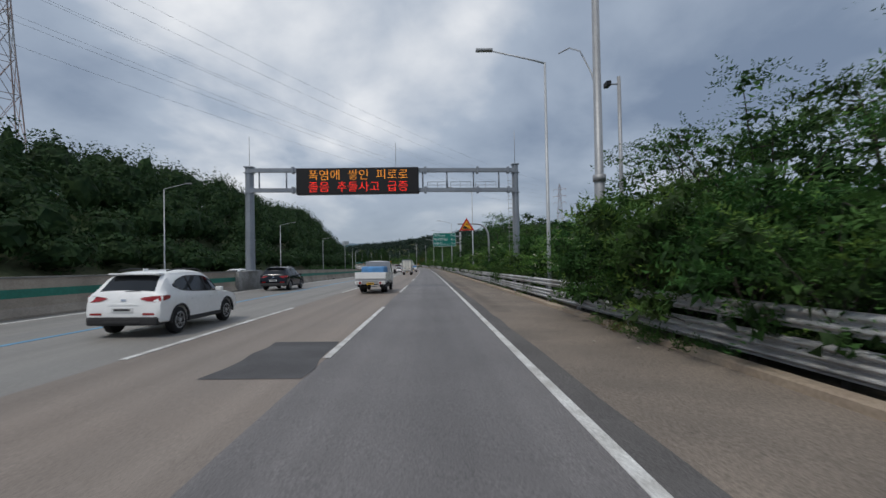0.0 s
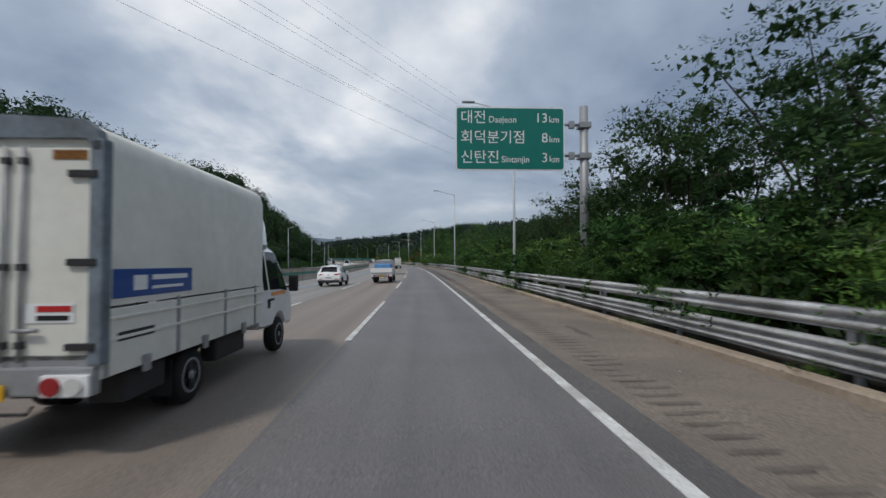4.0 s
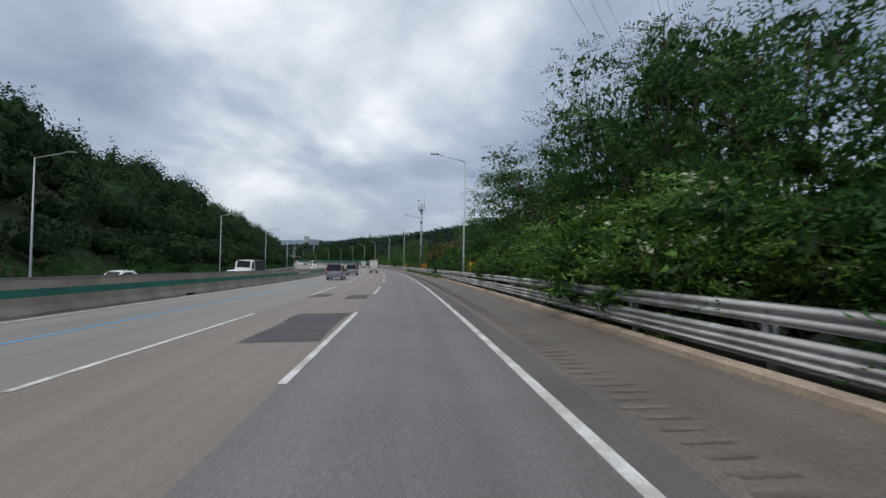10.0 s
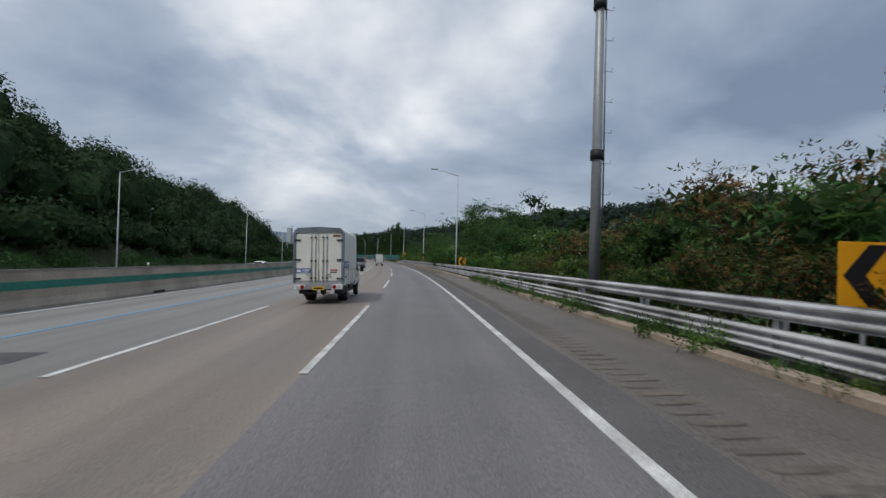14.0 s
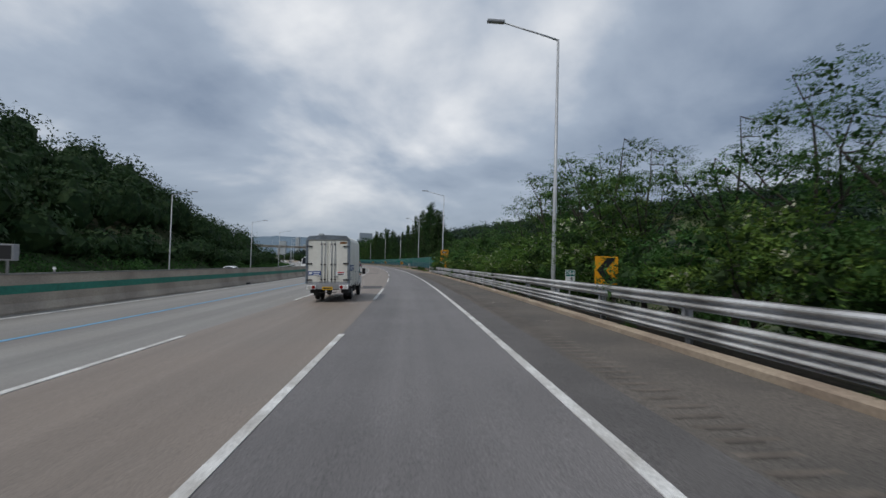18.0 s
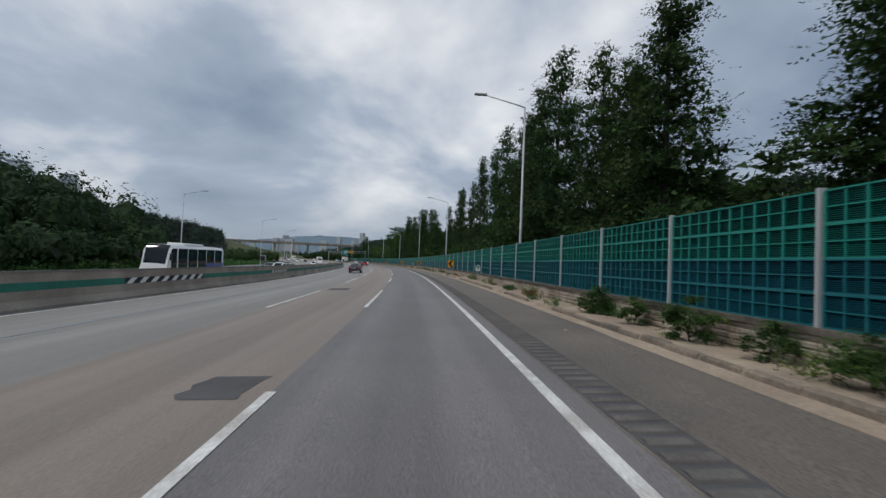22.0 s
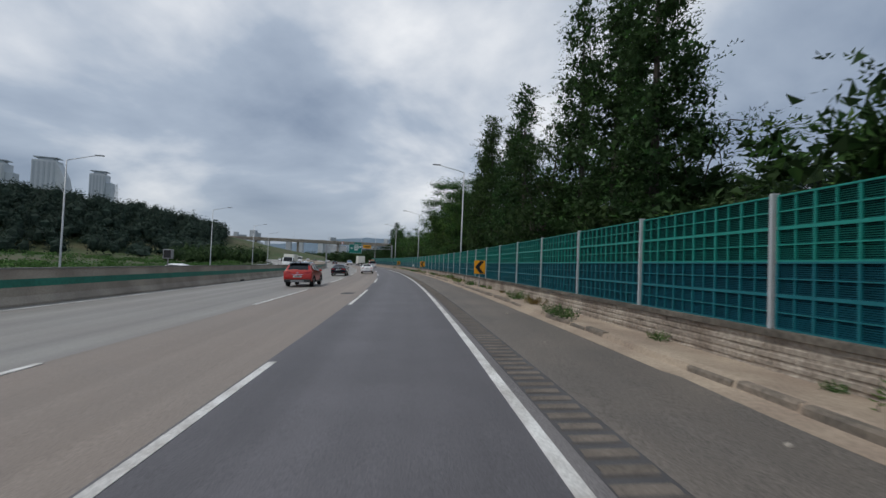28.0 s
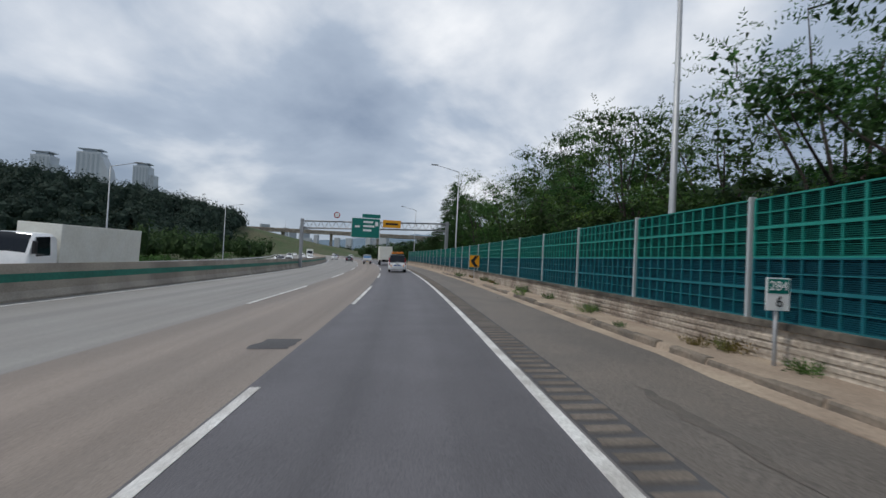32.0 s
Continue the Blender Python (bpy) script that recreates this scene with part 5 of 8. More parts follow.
noise_barrier()
S_W1 = BAY0 + BAY * NBAY
M_CONC2D = mat("cap_stained", (0.16, 0.14, 0.115), 0.95, var=.35, scale=.7, fine=9, bump=.6, per="world", col2=(0.055, 0.05, 0.042))
structure("barrier_base_wall", sweep("barrier_base_wall", 442.7, S_W1, 4, [(6.10, -.5), (6.10, .58), (6.03, .59), (6.03, .69), (6.45, .69), (6.45, -.6)], [M_CONC2, M_CONC2D], [0, 0, 1, 1, 1, 0]), "weathered concrete base wall under the noise barrier", "wall")
structure("kerb_and_footway", sweep("kerb_and_footway", 441, S_W1, 2.5, [(4.50, -.12), (4.50, .006), (4.86, .02), (4.90, .12), (5.05, .135), (6.16, .05), (6.16, -.3)], [M_KERB], wobble=.006), "broken concrete kerb and sandy strip below the wall", "kerb")


def wall_stones():
    """Cast stone courses on the face of the base wall."""
    wall = bpy.data.objects["barrier_base_wall"]
    r = random.Random(3)
    vs, fs = [], []

    def stone_at(s, L, z0, z1, d):
        e, b = .010, .022
        outer = [(s + e, z0 + e), (s + L - e, z0 + e), (s + L - e, z1 - e), (s + e, z1 - e)]
        inner = [(s + e + b, z0 + e + b), (s + L - e - b, z0 + e + b), (s + L - e - b, z1 - e - b), (s + e + b, z1 - e - b)]
        pts = [W(a, 6.101, z) for a, z in outer] + [W(a, 6.101 - d, z + r.uniform(-.006, .006)) for a, z in inner]
        f = [(4, 5, 6, 7), (0, 1, 5, 4), (1, 2, 6, 5), (2, 3, 7, 6), (3, 0, 4, 7)]
        return pts, f
    for row in range(5):
        z0, z1 = -.03 + row * .126, -.03 + (row + 1) * .126
        s = 442.9 + r.uniform(0, .3)
        while s < S_W1 - 1:
            L = r.uniform(.38, .85)
            p, f = stone_at(s, L, z0, z1, r.uniform(.008, .032))
            if 596 < s < 626:
                ob = new("stone", mesh_of("stone", p, f, M_CONC2))
                ob.parent = wall
            else:
                k = len(vs)
                vs.extend(p)
                fs.extend([tuple(i + k for i in q) for q in f])
            s += L
    ob = new("stone_courses", mesh_of("stone_courses", vs, fs, M_CONC2))
    ob.parent = wall
    ob["kind"] = "stuff"


wall_stones()
M_KERB_D = mat("kerb_stone_dark", (0.25, 0.205, 0.16), 0.9, var=.25, scale=1.2, fine=18, bump=.5, per="world", col2=(0.12, 0.105, 0.088))


def kerb_stones():
    """Dark brown kerb stones along the edge of the sandy strip, missing or buried in places."""
    r = random.Random(41)
    kerb_ob = bpy.data.objects["kerb_and_footway"]
    s = 447.0
    while s < 700:
        n = r.randrange(2, 7)
        for k in range(n):
            L = r.uniform(.92, 1.0)
            top = .142 + r.uniform(-.025, .012)
            o0 = 4.85 + r.uniform(-.012, .012)
            p = [W(a, o, z) for a in (s + .012, s + L) for o, z in ((o0, .0), (o0 + .01, top - .03), (o0 + .035, top), (o0 + .16, top), (o0 + .17, .05))]
            f = [(i, i + 5, i + 6, i + 1) for i in range(4)] + [(0, 1, 2, 3, 4), (9, 8, 7, 6, 5)]
            ob = new("kerb_stone", mesh_of("kerb_stone", p, f, M_KERB_D))
            ob.parent = kerb_ob
            s += 1.0
        s += r.choice((0, 0, .4, 1.2, 3.0))


kerb_stones()

# ---- guardrail posts, barrier fittings ----
M_CAP = mat("barrier_cap", (0.24, 0.23, 0.21), 0.8, var=0.15, scale=.6, fine=10, bump=.2, per="world")
post_me = bm_mesh("post", bmtube([(0, 0, -.6), (0, 0, .98)], .07, sides=10), M_GALV)
spacer_me = bm_mesh("spacer", bmbox(-.05, .03, -.06, .06, .25, 1.0, bevel=.01), M_GALV2)
for a in range(S_RAIL0, S_RAIL1 + 1, 4):
    ob = new("post", post_me)
    ob.parent = guard
    ob.matrix_basis = stand(a + .1, 5.54)
    ob2 = new("spacer", spacer_me)
    ob2.parent = guard
    ob2.matrix_basis = stand(a + .1, 5.46)
part("end_shoe", bmbox(-.06, .06, -.3, .3, .25, .95, bevel=.03), M_GALV, guard).matrix_basis = stand(442.2, 5.4)

bar = bpy.data.objects["median_barrier"]
STRIPE = ((137, 146), (263.5, 273), (352, 360), (474, 482), (497, 503), (632, 636))


def band(s0, s1, m, name):
    for sg in (1, -1):
        ob = new(name, sweep(name, s0, s1, 4, [(BAR + sg * .117, .66), (BAR + sg * .130, .66), (BAR + sg * .124, .95), (BAR + sg * .112, .95)], [m]))
        ob.parent = bar


edges = [S_A] + [v for pair in STRIPE for v in pair]
for i in range(0, len(edges) - 1, 2):
    band(edges[i], edges[i + 1], M_TEAL_BAND, "green_band")
ob = new("cap_rail", sweep("cap_rail", S_A, 636, 4, [(BAR + .13, 1.30), (BAR + .13, 1.36), (BAR - .13, 1.36), (BAR - .13, 1.30)], [M_CAP]))
ob.parent = bar
for s0, s1 in STRIPE:
    band(s0, s1, M_INK, "hazard_panel")
    n = int((s1 - s0) / .9)
    for k in range(n):
        for sg in (1,):
            a = s0 + (k + .1) * (s1 - s0) / n
            pts = [W(a, BAR + .134, .67), W(a + .45, BAR + .134, .67), W(a + .85, BAR + .128, .94), W(a + .40, BAR + .128, .94)]
            back = [p - Vector((math.cos(heading(a)), math.sin(heading(a)), 0)) * .012 for p in pts]
            st = new("stripe", mesh_of("stripe", pts + back, [(0, 1, 2, 3), (7, 6, 5, 4), (0, 4, 5, 1), (1, 5, 6, 2), (2, 6, 7, 3), (3, 7, 4, 0)], M_SIGN_W))
            st.parent = bar


def storm_drain(s, o):
    """A dark iron drain grate sunk in a worn concrete pad."""
    t = thing("storm_drain", "rusty iron storm drain grate in a concrete pad", "drain")
    t.matrix_world = stand(s, o)
    part("pad", bmbox(-.45, .5, -1.1, 1.1, -.05, .012, bevel=.01), M_KERB, t, "worn concrete pad")
    part("frame", bmbox(-.24, .24, -.55, .55, -.04, .018, bevel=.006), M_IRON, t)
    for k in range(11):
        part("bar", bmbox(-.21, .21, -.50 + k * .092, -.455 + k * .092, .012, .03, bevel=.004), M_RUST_D, t)


M_IRON = mat("cast_iron", (0.022, 0.02, 0.018), .8, .3, var=.3, bump=.3)
M_RUST_D = mat("rusted_iron", (0.07, 0.05, 0.038), .9, .2, var=.3, bump=.3)
storm_drain(564.8, 4.3)
M_STAIN = mat("drain_dark", (0.03, 0.028, 0.026), 0.95, var=.3, bump=.3)
for s in (62, 120, 168, 186, 230, 262, 305, 372, 405, 452, 505, 560, 610):
    ob = new("drain_slot", sweep("drain_slot", s, s + 1.1, 1.1, [(BAR + .29, .0), (BAR + .305, .0), (BAR + .305, .10), (BAR + .20, .18)], [M_STAIN]))
    ob.parent = bar


def barrier_device(s):
    t = thing("barrier_post_box", "small grey post with a control box on the median barrier", "control box", "median boxes")
    part("post", bmtube([(0, 0, 0), (0, 0, 1.0)], .04, sides=8), M_GALV2, t)
    part("box", bmbox(-.25, .25, -.12, .12, .45, 1.0, bevel=.02), M_GALV2, t)
    part("flap", bmbox(-.2, .2, -.13, -.115, .5, .95), M_BLACK, t)
    t.matrix_world = stand(s, BAR, 1.33)


for s in (150.5, 341, 383, 494.5, 598):
    barrier_device(s)
delin = thing("delineator", "small white reflector stud on top of the barrier", "reflector", "barrier reflectors")
part("stem", bmbox(-.03, .03, -.015, .015, 0, .10), M_GALV2, delin)
part("reflector", bmtube([(0, -.02, .14), (0, .0, .14)], .06, sides=10), M_SIGN_W, delin)
delin.matrix_world = stand(25, BAR, 1.36)
for s in range(65, 630, 40):
    copy_thing(delin, stand(s, BAR, 1.36))


def median_rail():
    t = thing("median_guardrail", "steel guardrail closing the gap in the median", "guardrail", kind="structure")
    for z in (.42, .86):
        for sg in (1, -1):
            f = BAR + sg * .22
            part("beam", sweep("beam", 636.3, 664, 4, [(f, z - .16), (f + sg * .05, z - .11), (f, z), (f + sg * .05, z + .11), (f, z + .16)], [M_GALV]), None, t)
    for k in range(15):
        p = part("post", bmbox(-.09, .09, -.06, .06, -.3, 1.05, bevel=.01), M_GALV2, t)
        p.matrix_basis = stand(637 + k * 1.9, BAR)


median_rail()
structure("median_barrier_far", sweep("median_barrier_far", 664.5, S_B, 5, [(BAR + .30, -.05), (BAR + .30, .08), (BAR + .14, .34), (BAR + .10, 1.30), (BAR - .10, 1.30), (BAR - .14, .34), (BAR - .30, .08), (BAR - .30, -.05)], [M_CONC]), "weathered concrete median barrier", "barrier")
bf = bpy.data.objects["median_barrier_far"]
ob = new("green_band", sweep("green_band", 665, S_B, 5, [(BAR + .117, .66), (BAR + .130, .66), (BAR + .124, .95), (BAR + .112, .95)], [M_TEAL_BAND]))
ob.parent = bf

# opposite edge rail
orail = thing("far_guardrail", "steel guardrail along the opposite carriageway", "guardrail", kind="structure")
for a in range(0, 900, 20):
    part("beam", sweep("beam", a, a + 20, 5, [(-32.9, .35), (-32.84, .42), (-32.9, .52), (-32.84, .62), (-32.9, .70)], [M_GALV]), None, orail)

# ---- road wear: patches, grooves, cracks ----
PATCH = ((6.7, 9.9, -3.2, -1.75), (142.0, 148.9, -3.5, -1.86), (192.2, 195.4, -3.7, -2.0), (189.9, 191.3, -3.2, -2.1), (211.8, 217.8, -3.65, -1.86), (224.6, 227.6, -3.05, -1.86), (226.5, 228.9, -5.2, -4.1),
         (397.6, 401.1, -3.25, -1.86), (442.6, 444.4, -4.8, -3.45), (458.0, 459.1, -2.8, -2.0), (479.5, 481.6, -5.0, -3.8), (594.3, 595.5, -2.85, -2.2), (660.4, 661.4, -2.65, -1.95), (288, 290, -7.8, -6.6))
for s0, s1, o0, o1 in PATCH:
    r = random.Random(int(s0 * 10))
    n = 5
    ss_ = [s0 + (s1 - s0) * i / n for i in range(n + 1)]
    le = [W(s, o0 + r.uniform(-.07, .07), .006) for s in ss_]
    ri = [W(s, o1 + r.uniform(-.07, .07), .006) for s in ss_]
    ob = new("asphalt_patch", mesh_of("asphalt_patch", le + ri, [(i, i + n + 1, i + n + 2, i + 1) for i in range(n)], M_PATCH))
    ob.parent = road
M_CRACK = mat("tar_seal", (0.085, 0.08, 0.075), 0.9, var=.2, bump=.2)


def crack(s0, o0, s1, o1, w=.035, seed=0, wav=.12):
    r = random.Random(seed)
    n = max(6, int(math.hypot(s1 - s0, o1 - o0) / .5))
    L, R = [], []
    ln = math.hypot(s1 - s0, o1 - o0)
    ns, no = (o1 - o0) / ln, -(s1 - s0) / ln
    j = 0.0
    for i in range(n + 1):
        j = j * .7 + r.uniform(-wav, wav) * .5
        s, o, ww = s0 + (s1 - s0) * i / n + ns * j, o0 + (o1 - o0) * i / n + no * j, w * r.uniform(.4, 1.2)
        L.append(W(s + ns * ww, o + no * ww, .0075))
        R.append(W(s - ns * ww, o - no * ww, .0075))
    ob = new("sealed_crack", mesh_of("sealed_crack", L + R, [(i, i + n + 1, i + n + 2, i + 1) for i in range(n)], M_CRACK))
    ob.parent = road


for i, (a, b, c, d) in enumerate(((24.0, 4.6, 24.3, -12), (23.6, 4.5, 23.8, -6), (24.5, -5.4, 21, -11), (20.0, .0, 25, .1), (13, .3, 17.5, .0), (300, 2.5, 306, 4.5), (648, 3.0, 651.5, 3.3))):
    crack(a, b, c, d, .009, i)
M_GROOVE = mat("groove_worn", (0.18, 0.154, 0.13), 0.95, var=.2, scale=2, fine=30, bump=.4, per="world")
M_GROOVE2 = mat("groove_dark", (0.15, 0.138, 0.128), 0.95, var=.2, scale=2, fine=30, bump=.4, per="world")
# painted shadow line of the ridges past s = 446
M_GROOVE3 = mat("groove_shade", (0.112, 0.1, 0.09), 0.95, var=.2, scale=2, fine=30, bump=.4, per="world")

# fainter painted shadow line for the earlier ridges
M_GROOVE4 = mat("groove_shade_faint", (0.150, 0.131, 0.113), 0.95, var=.25, scale=2, fine=30, bump=.4, per="world")


def rumble_o(s):
    return float(np.interp(s, [446, 500, 560, 620], [2.2, 2.2, 2.05, 1.9]))


def groove_strip():
    """Rumble ridges milled into the shoulder, with their shadow lines painted beside them."""
    r = random.Random(9)
    V, F, I = [], [], []

    def bump_at(s, o0, o1, w, h, mi):
        k = len(V)
        for a, z in ((s - w, .003), (s - w * .4, h), (s + w * .4, h), (s + w, .003)):
            V.append(W(a, o0, z))
            V.append(W(a, o1, z))
        for i in range(3):
            F.append((k + 2 * i, k + 2 * i + 1, k + 2 * i + 3, k + 2 * i + 2))
            I.append(mi)
    # a flat dark strip standing in for the ridge's shadow
    def shade_at(s, o0, o1, w, mi):
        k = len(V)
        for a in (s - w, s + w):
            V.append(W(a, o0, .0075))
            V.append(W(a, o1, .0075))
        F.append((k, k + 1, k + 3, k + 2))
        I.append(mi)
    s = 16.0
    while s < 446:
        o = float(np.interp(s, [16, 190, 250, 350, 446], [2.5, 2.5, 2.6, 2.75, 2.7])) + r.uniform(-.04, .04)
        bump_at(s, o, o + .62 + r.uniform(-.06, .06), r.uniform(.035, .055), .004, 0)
        shade_at(s - .07, o + r.uniform(-.02, .1), o + .56 + r.uniform(-.2, .05), r.uniform(.012, .03), 3)
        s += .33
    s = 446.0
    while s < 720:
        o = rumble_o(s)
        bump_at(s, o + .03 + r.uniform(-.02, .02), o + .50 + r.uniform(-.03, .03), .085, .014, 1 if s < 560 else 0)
        shade_at(s - .12, o + .02, o + .52 + r.uniform(-.06, .05), r.uniform(.02, .035), 2)
        s += .32
    ob = new("rumble_strip", mesh_of("rumble_strip", V, F, [M_GROOVE, M_GROOVE2, M_GROOVE3, M_GROOVE4], I))
    ob.parent = road
    ob["kind"] = "stuff"


groove_strip()
bed = [[W(v, rumble_o(v) + w, .004) for v in np.arange(444, 721, 3.0)] for w in (0, .56)]
nb = len(bed[0])
ob = new("rumble_bed", mesh_of("rumble_bed", bed[0] + bed[1], [(i, i + nb, i + nb + 1, i + 1) for i in range(nb - 1)], M_PATCH))
ob.parent = road
# dark stains on the shoulder, with ragged outlines
def stain(s0, s1, o, w, seed):
    r = random.Random(seed)
    n = 12
    L, R = [], []
    for i in range(n + 1):
        f = i / n
        hw = w * math.sin(math.pi * min(1, max(0.04, f))) ** .6 * r.uniform(.55, 1.2)
        c = o + r.uniform(-.06, .06)
        L.append(W(s0 + (s1 - s0) * f, c - hw, .0052))
        R.append(W(s0 + (s1 - s0) * f, c + hw, .0052))
    ob = new("oil_stain", mesh_of("oil_stain", L + R, [(i, i + n + 1, i + n + 2, i + 1) for i in range(n)], M_OIL))
    ob.parent = road


M_OIL = mat("oily_asphalt", (0.105, 0.095, 0.085), .8, var=.35, scale=3, fine=40, bump=.5, per="world", col2=(0.14, 0.122, 0.105))
for i, (s0, s1, o, w) in enumerate(((164.7, 166.2, 4.05, .12), (166.0, 167.1, 3.88, .2), (612.5, 616.0, 3.4, .14), (622, 630, 3.6, .12), (88, 90, 3.6, .12), (231, 234, 3.3, .1), (351.5, 355, 4.55, .2), (500, 503, 3.8, .1), (655, 658, 3.2, .12))):
    stain(s0, s1, o, w, 70 + i)
# litter and stones on the shoulder
r_ = random.Random(12)
M_STONE = mat("stone_grey", (.42, .38, .33), .9, var=.2, per="object")
for i in range(90):
    s, o = r_.uniform(5, 690), r_.uniform(3.2, 4.85)
    bm = bmesh.new()
    bmesh.ops.create_icosphere(bm, subdivisions=1, radius=r_.uniform(.02, .055))
    for v in bm.verts:
        v.co *= r_.uniform(.7, 1.25)
        v.co.z *= .55
    st = tagged(new("loose_stone", bm_mesh("loose_stone", bm, M_STONE)), "small loose stone lying on the road shoulder", "stone", "loose stones")
    st.matrix_world = stand(s, o, .012)


# weeds along the kerb and the wall
def weed(seed, h, m, n=44):
    r = np.random.default_rng(seed)
    t = thing("weed_tuft", "small green weed tuft growing along the kerb", "weeds", "kerb weeds")
    a = r.uniform(0, 6.28, n)
    D = unit(np.stack([np.cos(a) * r.uniform(.2, 1, n), np.sin(a) * r.uniform(.2, 1, n), r.uniform(.5, 1.2, n)], -1))
    P = np.stack([r.normal(0, .10, n), r.normal(0, .16, n), np.zeros(n)], -1)
    V = sprays(P, D, r, 6, h * r.uniform(.6, 1.2, n), .07, .028)
    V[..., 2] = np.maximum(V[..., 2], .004)
    part("leaves", quads("leaves", V, [m]), None, t)
    bm = bmesh.new()
    for i in range(0, n, 4):
        tube(bm, [tuple(P[i]), tuple(P[i] + D[i] * h * .8)], [.006, .003], sides=4, cap=False)
    part("stem", bm, M_BARK, t)
    return t


weeds = [weed(1, .35, M_LEAF), weed(2, .5, M_LEAF_Y), weed(3, .28, M_LEAF_B)]
for i, wd in enumerate(weeds):
    wd.matrix_basis = stand(450 + i * 3, 5.8, .07)
for s in list(np.arange(256, 318, .8)) + list(np.arange(2, 256, 5.5)) + list(np.arange(318, 442, 6)):
    plant(weeds[r_.randrange(2)], s + r_.uniform(-.5, .5), r_.uniform(5.0, 5.45) if 256 < s < 318 else r_.uniform(5.22, 5.5), r_.uniform(0, 6), r_.uniform(.9, 1.9) if 256 < s < 318 else r_.uniform(.6, 1.2))
for s in np.arange(445, 690, 1.7):
    if r_.random() < .75:
        m = stand(s + r_.uniform(-.8, .8), *r_.choice(((5.02, .13), (5.5, .085), (5.8, .07), (5.92, .06), (5.92, .06)))) @ Matrix.Scale(r_.uniform(.5, 1.7) * (1.4 if 455 < s < 472 else 1), 4)
        copy_thing(weeds[r_.randrange(3)], m).matrix_basis = m
for s, o, k in ((9.3, 4.85, 1.1), (9.9, 5.0, 1.4), (10.6, 4.8, .9), (11.3, 4.95, 1.2), (12.4, 4.9, .8), (8.4, 5.05, 1.3)):
    m = stand(s, o, .01) @ Matrix.Rotation(s * 3, 4, 'Z') @ Matrix.Scale(k, 4)
    copy_thing(weeds[int(s * 10) % 3], m).matrix_basis = m
# bushes that hang over the guardrail
for s, k in ((5.8, .7), (7.5, .85), (9.2, .95), (11, 1.05), (12.2, .5), (12.8, .95), (14.6, .8), (16.2, .45), (33, .4), (36, .35), (44.5, .4), (89, .35), (93, .3), (172, .6), (175, .65), (177.5, .65), (180.5, .55), (184, .45), (126, .3), (136, .35), (57.5, .35), (65, .3), (70, .45), (103, .4), (106, .5), (110, .3), (115, .45), (166, .35), (168.5, .4), (213, .6), (215, .7), (217, .65), (219, .5), (228, .4), (231, .55), (232.2, .5), (262.5, .55), (263.5, .6), (265.5, .55), (270, .3), (274, .3), (355.2, .6), (354, .75), (352.4, .7), (351, .5), (343, .3), (434, .45), (437, .55), (439.5, .6)):
    m = stand(s, 5.75 if s > 16 else 5.55, .35) @ Matrix.Rotation(s, 4, "Z") @ Matrix.Diagonal((k * .9, k * .9, k, 1))
    copy_thing(bushes[int(s * 3) % 4], m).matrix_basis = m

# low bushes on the strip under the wall
for s, o, k in ((455.5, 5.7, .16), (457.6, 5.6, .24), (459.4, 5.75, .2), (461.2, 5.6, .28), (463.6, 5.7, .22), (466.0, 5.6, .26)):
    m = stand(s, o, .05) @ Matrix.Rotation(s, 4, "Z") @ Matrix.Diagonal((k * 1.1, k * 1.1, k, 1))
    copy_thing(bushes[int(s * 3) % 4], m).matrix_basis = m

# creeping green weeds over the kerb stones
for i in range(16):
    m = stand(646.8 + i * .4, 5.0 + .25 * math.sin(i * 2.3), .1) @ Matrix.Rotation(i * 1.7, 4, "Z") @ Matrix.Diagonal((1.2, 1.2, .55 if i < 13 else 1.1, 1))
    copy_thing(weeds[0], m).matrix_basis = m

# ---- vehicles ----
M_TYRE = mat("tyre_rubber", (0.018, 0.018, 0.019), 0.85, var=.15, bump=.15)
M_RIM = mat("alloy", (0.48, 0.49, 0.5), 0.35, 0.8, var=.05, bump=0)
M_TRIM = mat("grey_black_trim", (0.03, 0.03, 0.032), 0.7, var=.1, bump=.1)
M_GLASS = glass_mat("car_glass")
M_TAIL = mat("tail_lamp_red", (0.30, 0.008, 0.01), 0.2, var=.05, bump=0, coat=.6)
M_CLEAR = mat("lamp_clear", (0.6, 0.6, 0.58), 0.2, var=.05, bump=0, coat=.6)
M_AMBER = mat("lamp_amber", (0.75, 0.25, 0.02), 0.25, var=.05, bump=0, coat=.6)
M_CHROME = mat("chrome", (0.7, 0.7, 0.71), 0.15, 1.0, var=.02, bump=0)
M_PLATE_W = mat("plate_white", (0.65, 0.66, 0.66), 0.5, var=.03, bump=0)
M_PLATE_Y = mat("plate_yellow", (0.72, 0.42, 0.02), 0.5, var=.03, bump=0)
P_WHITE = paint("paint_white", (0.84, 0.85, 0.85))
P_BLACK = paint("paint_black", (0.006, 0.008, 0.014), .12, .2)
P_SILVER = mat("paint_silver", (0.25, 0.26, 0.29), .32, .5, .04, 1.5, 60, 0, coat=.6)
P_RED = paint("paint_red", (0.40, 0.022, 0.016))
P_BLUE = paint("paint_blue", (0.02, 0.08, 0.30))


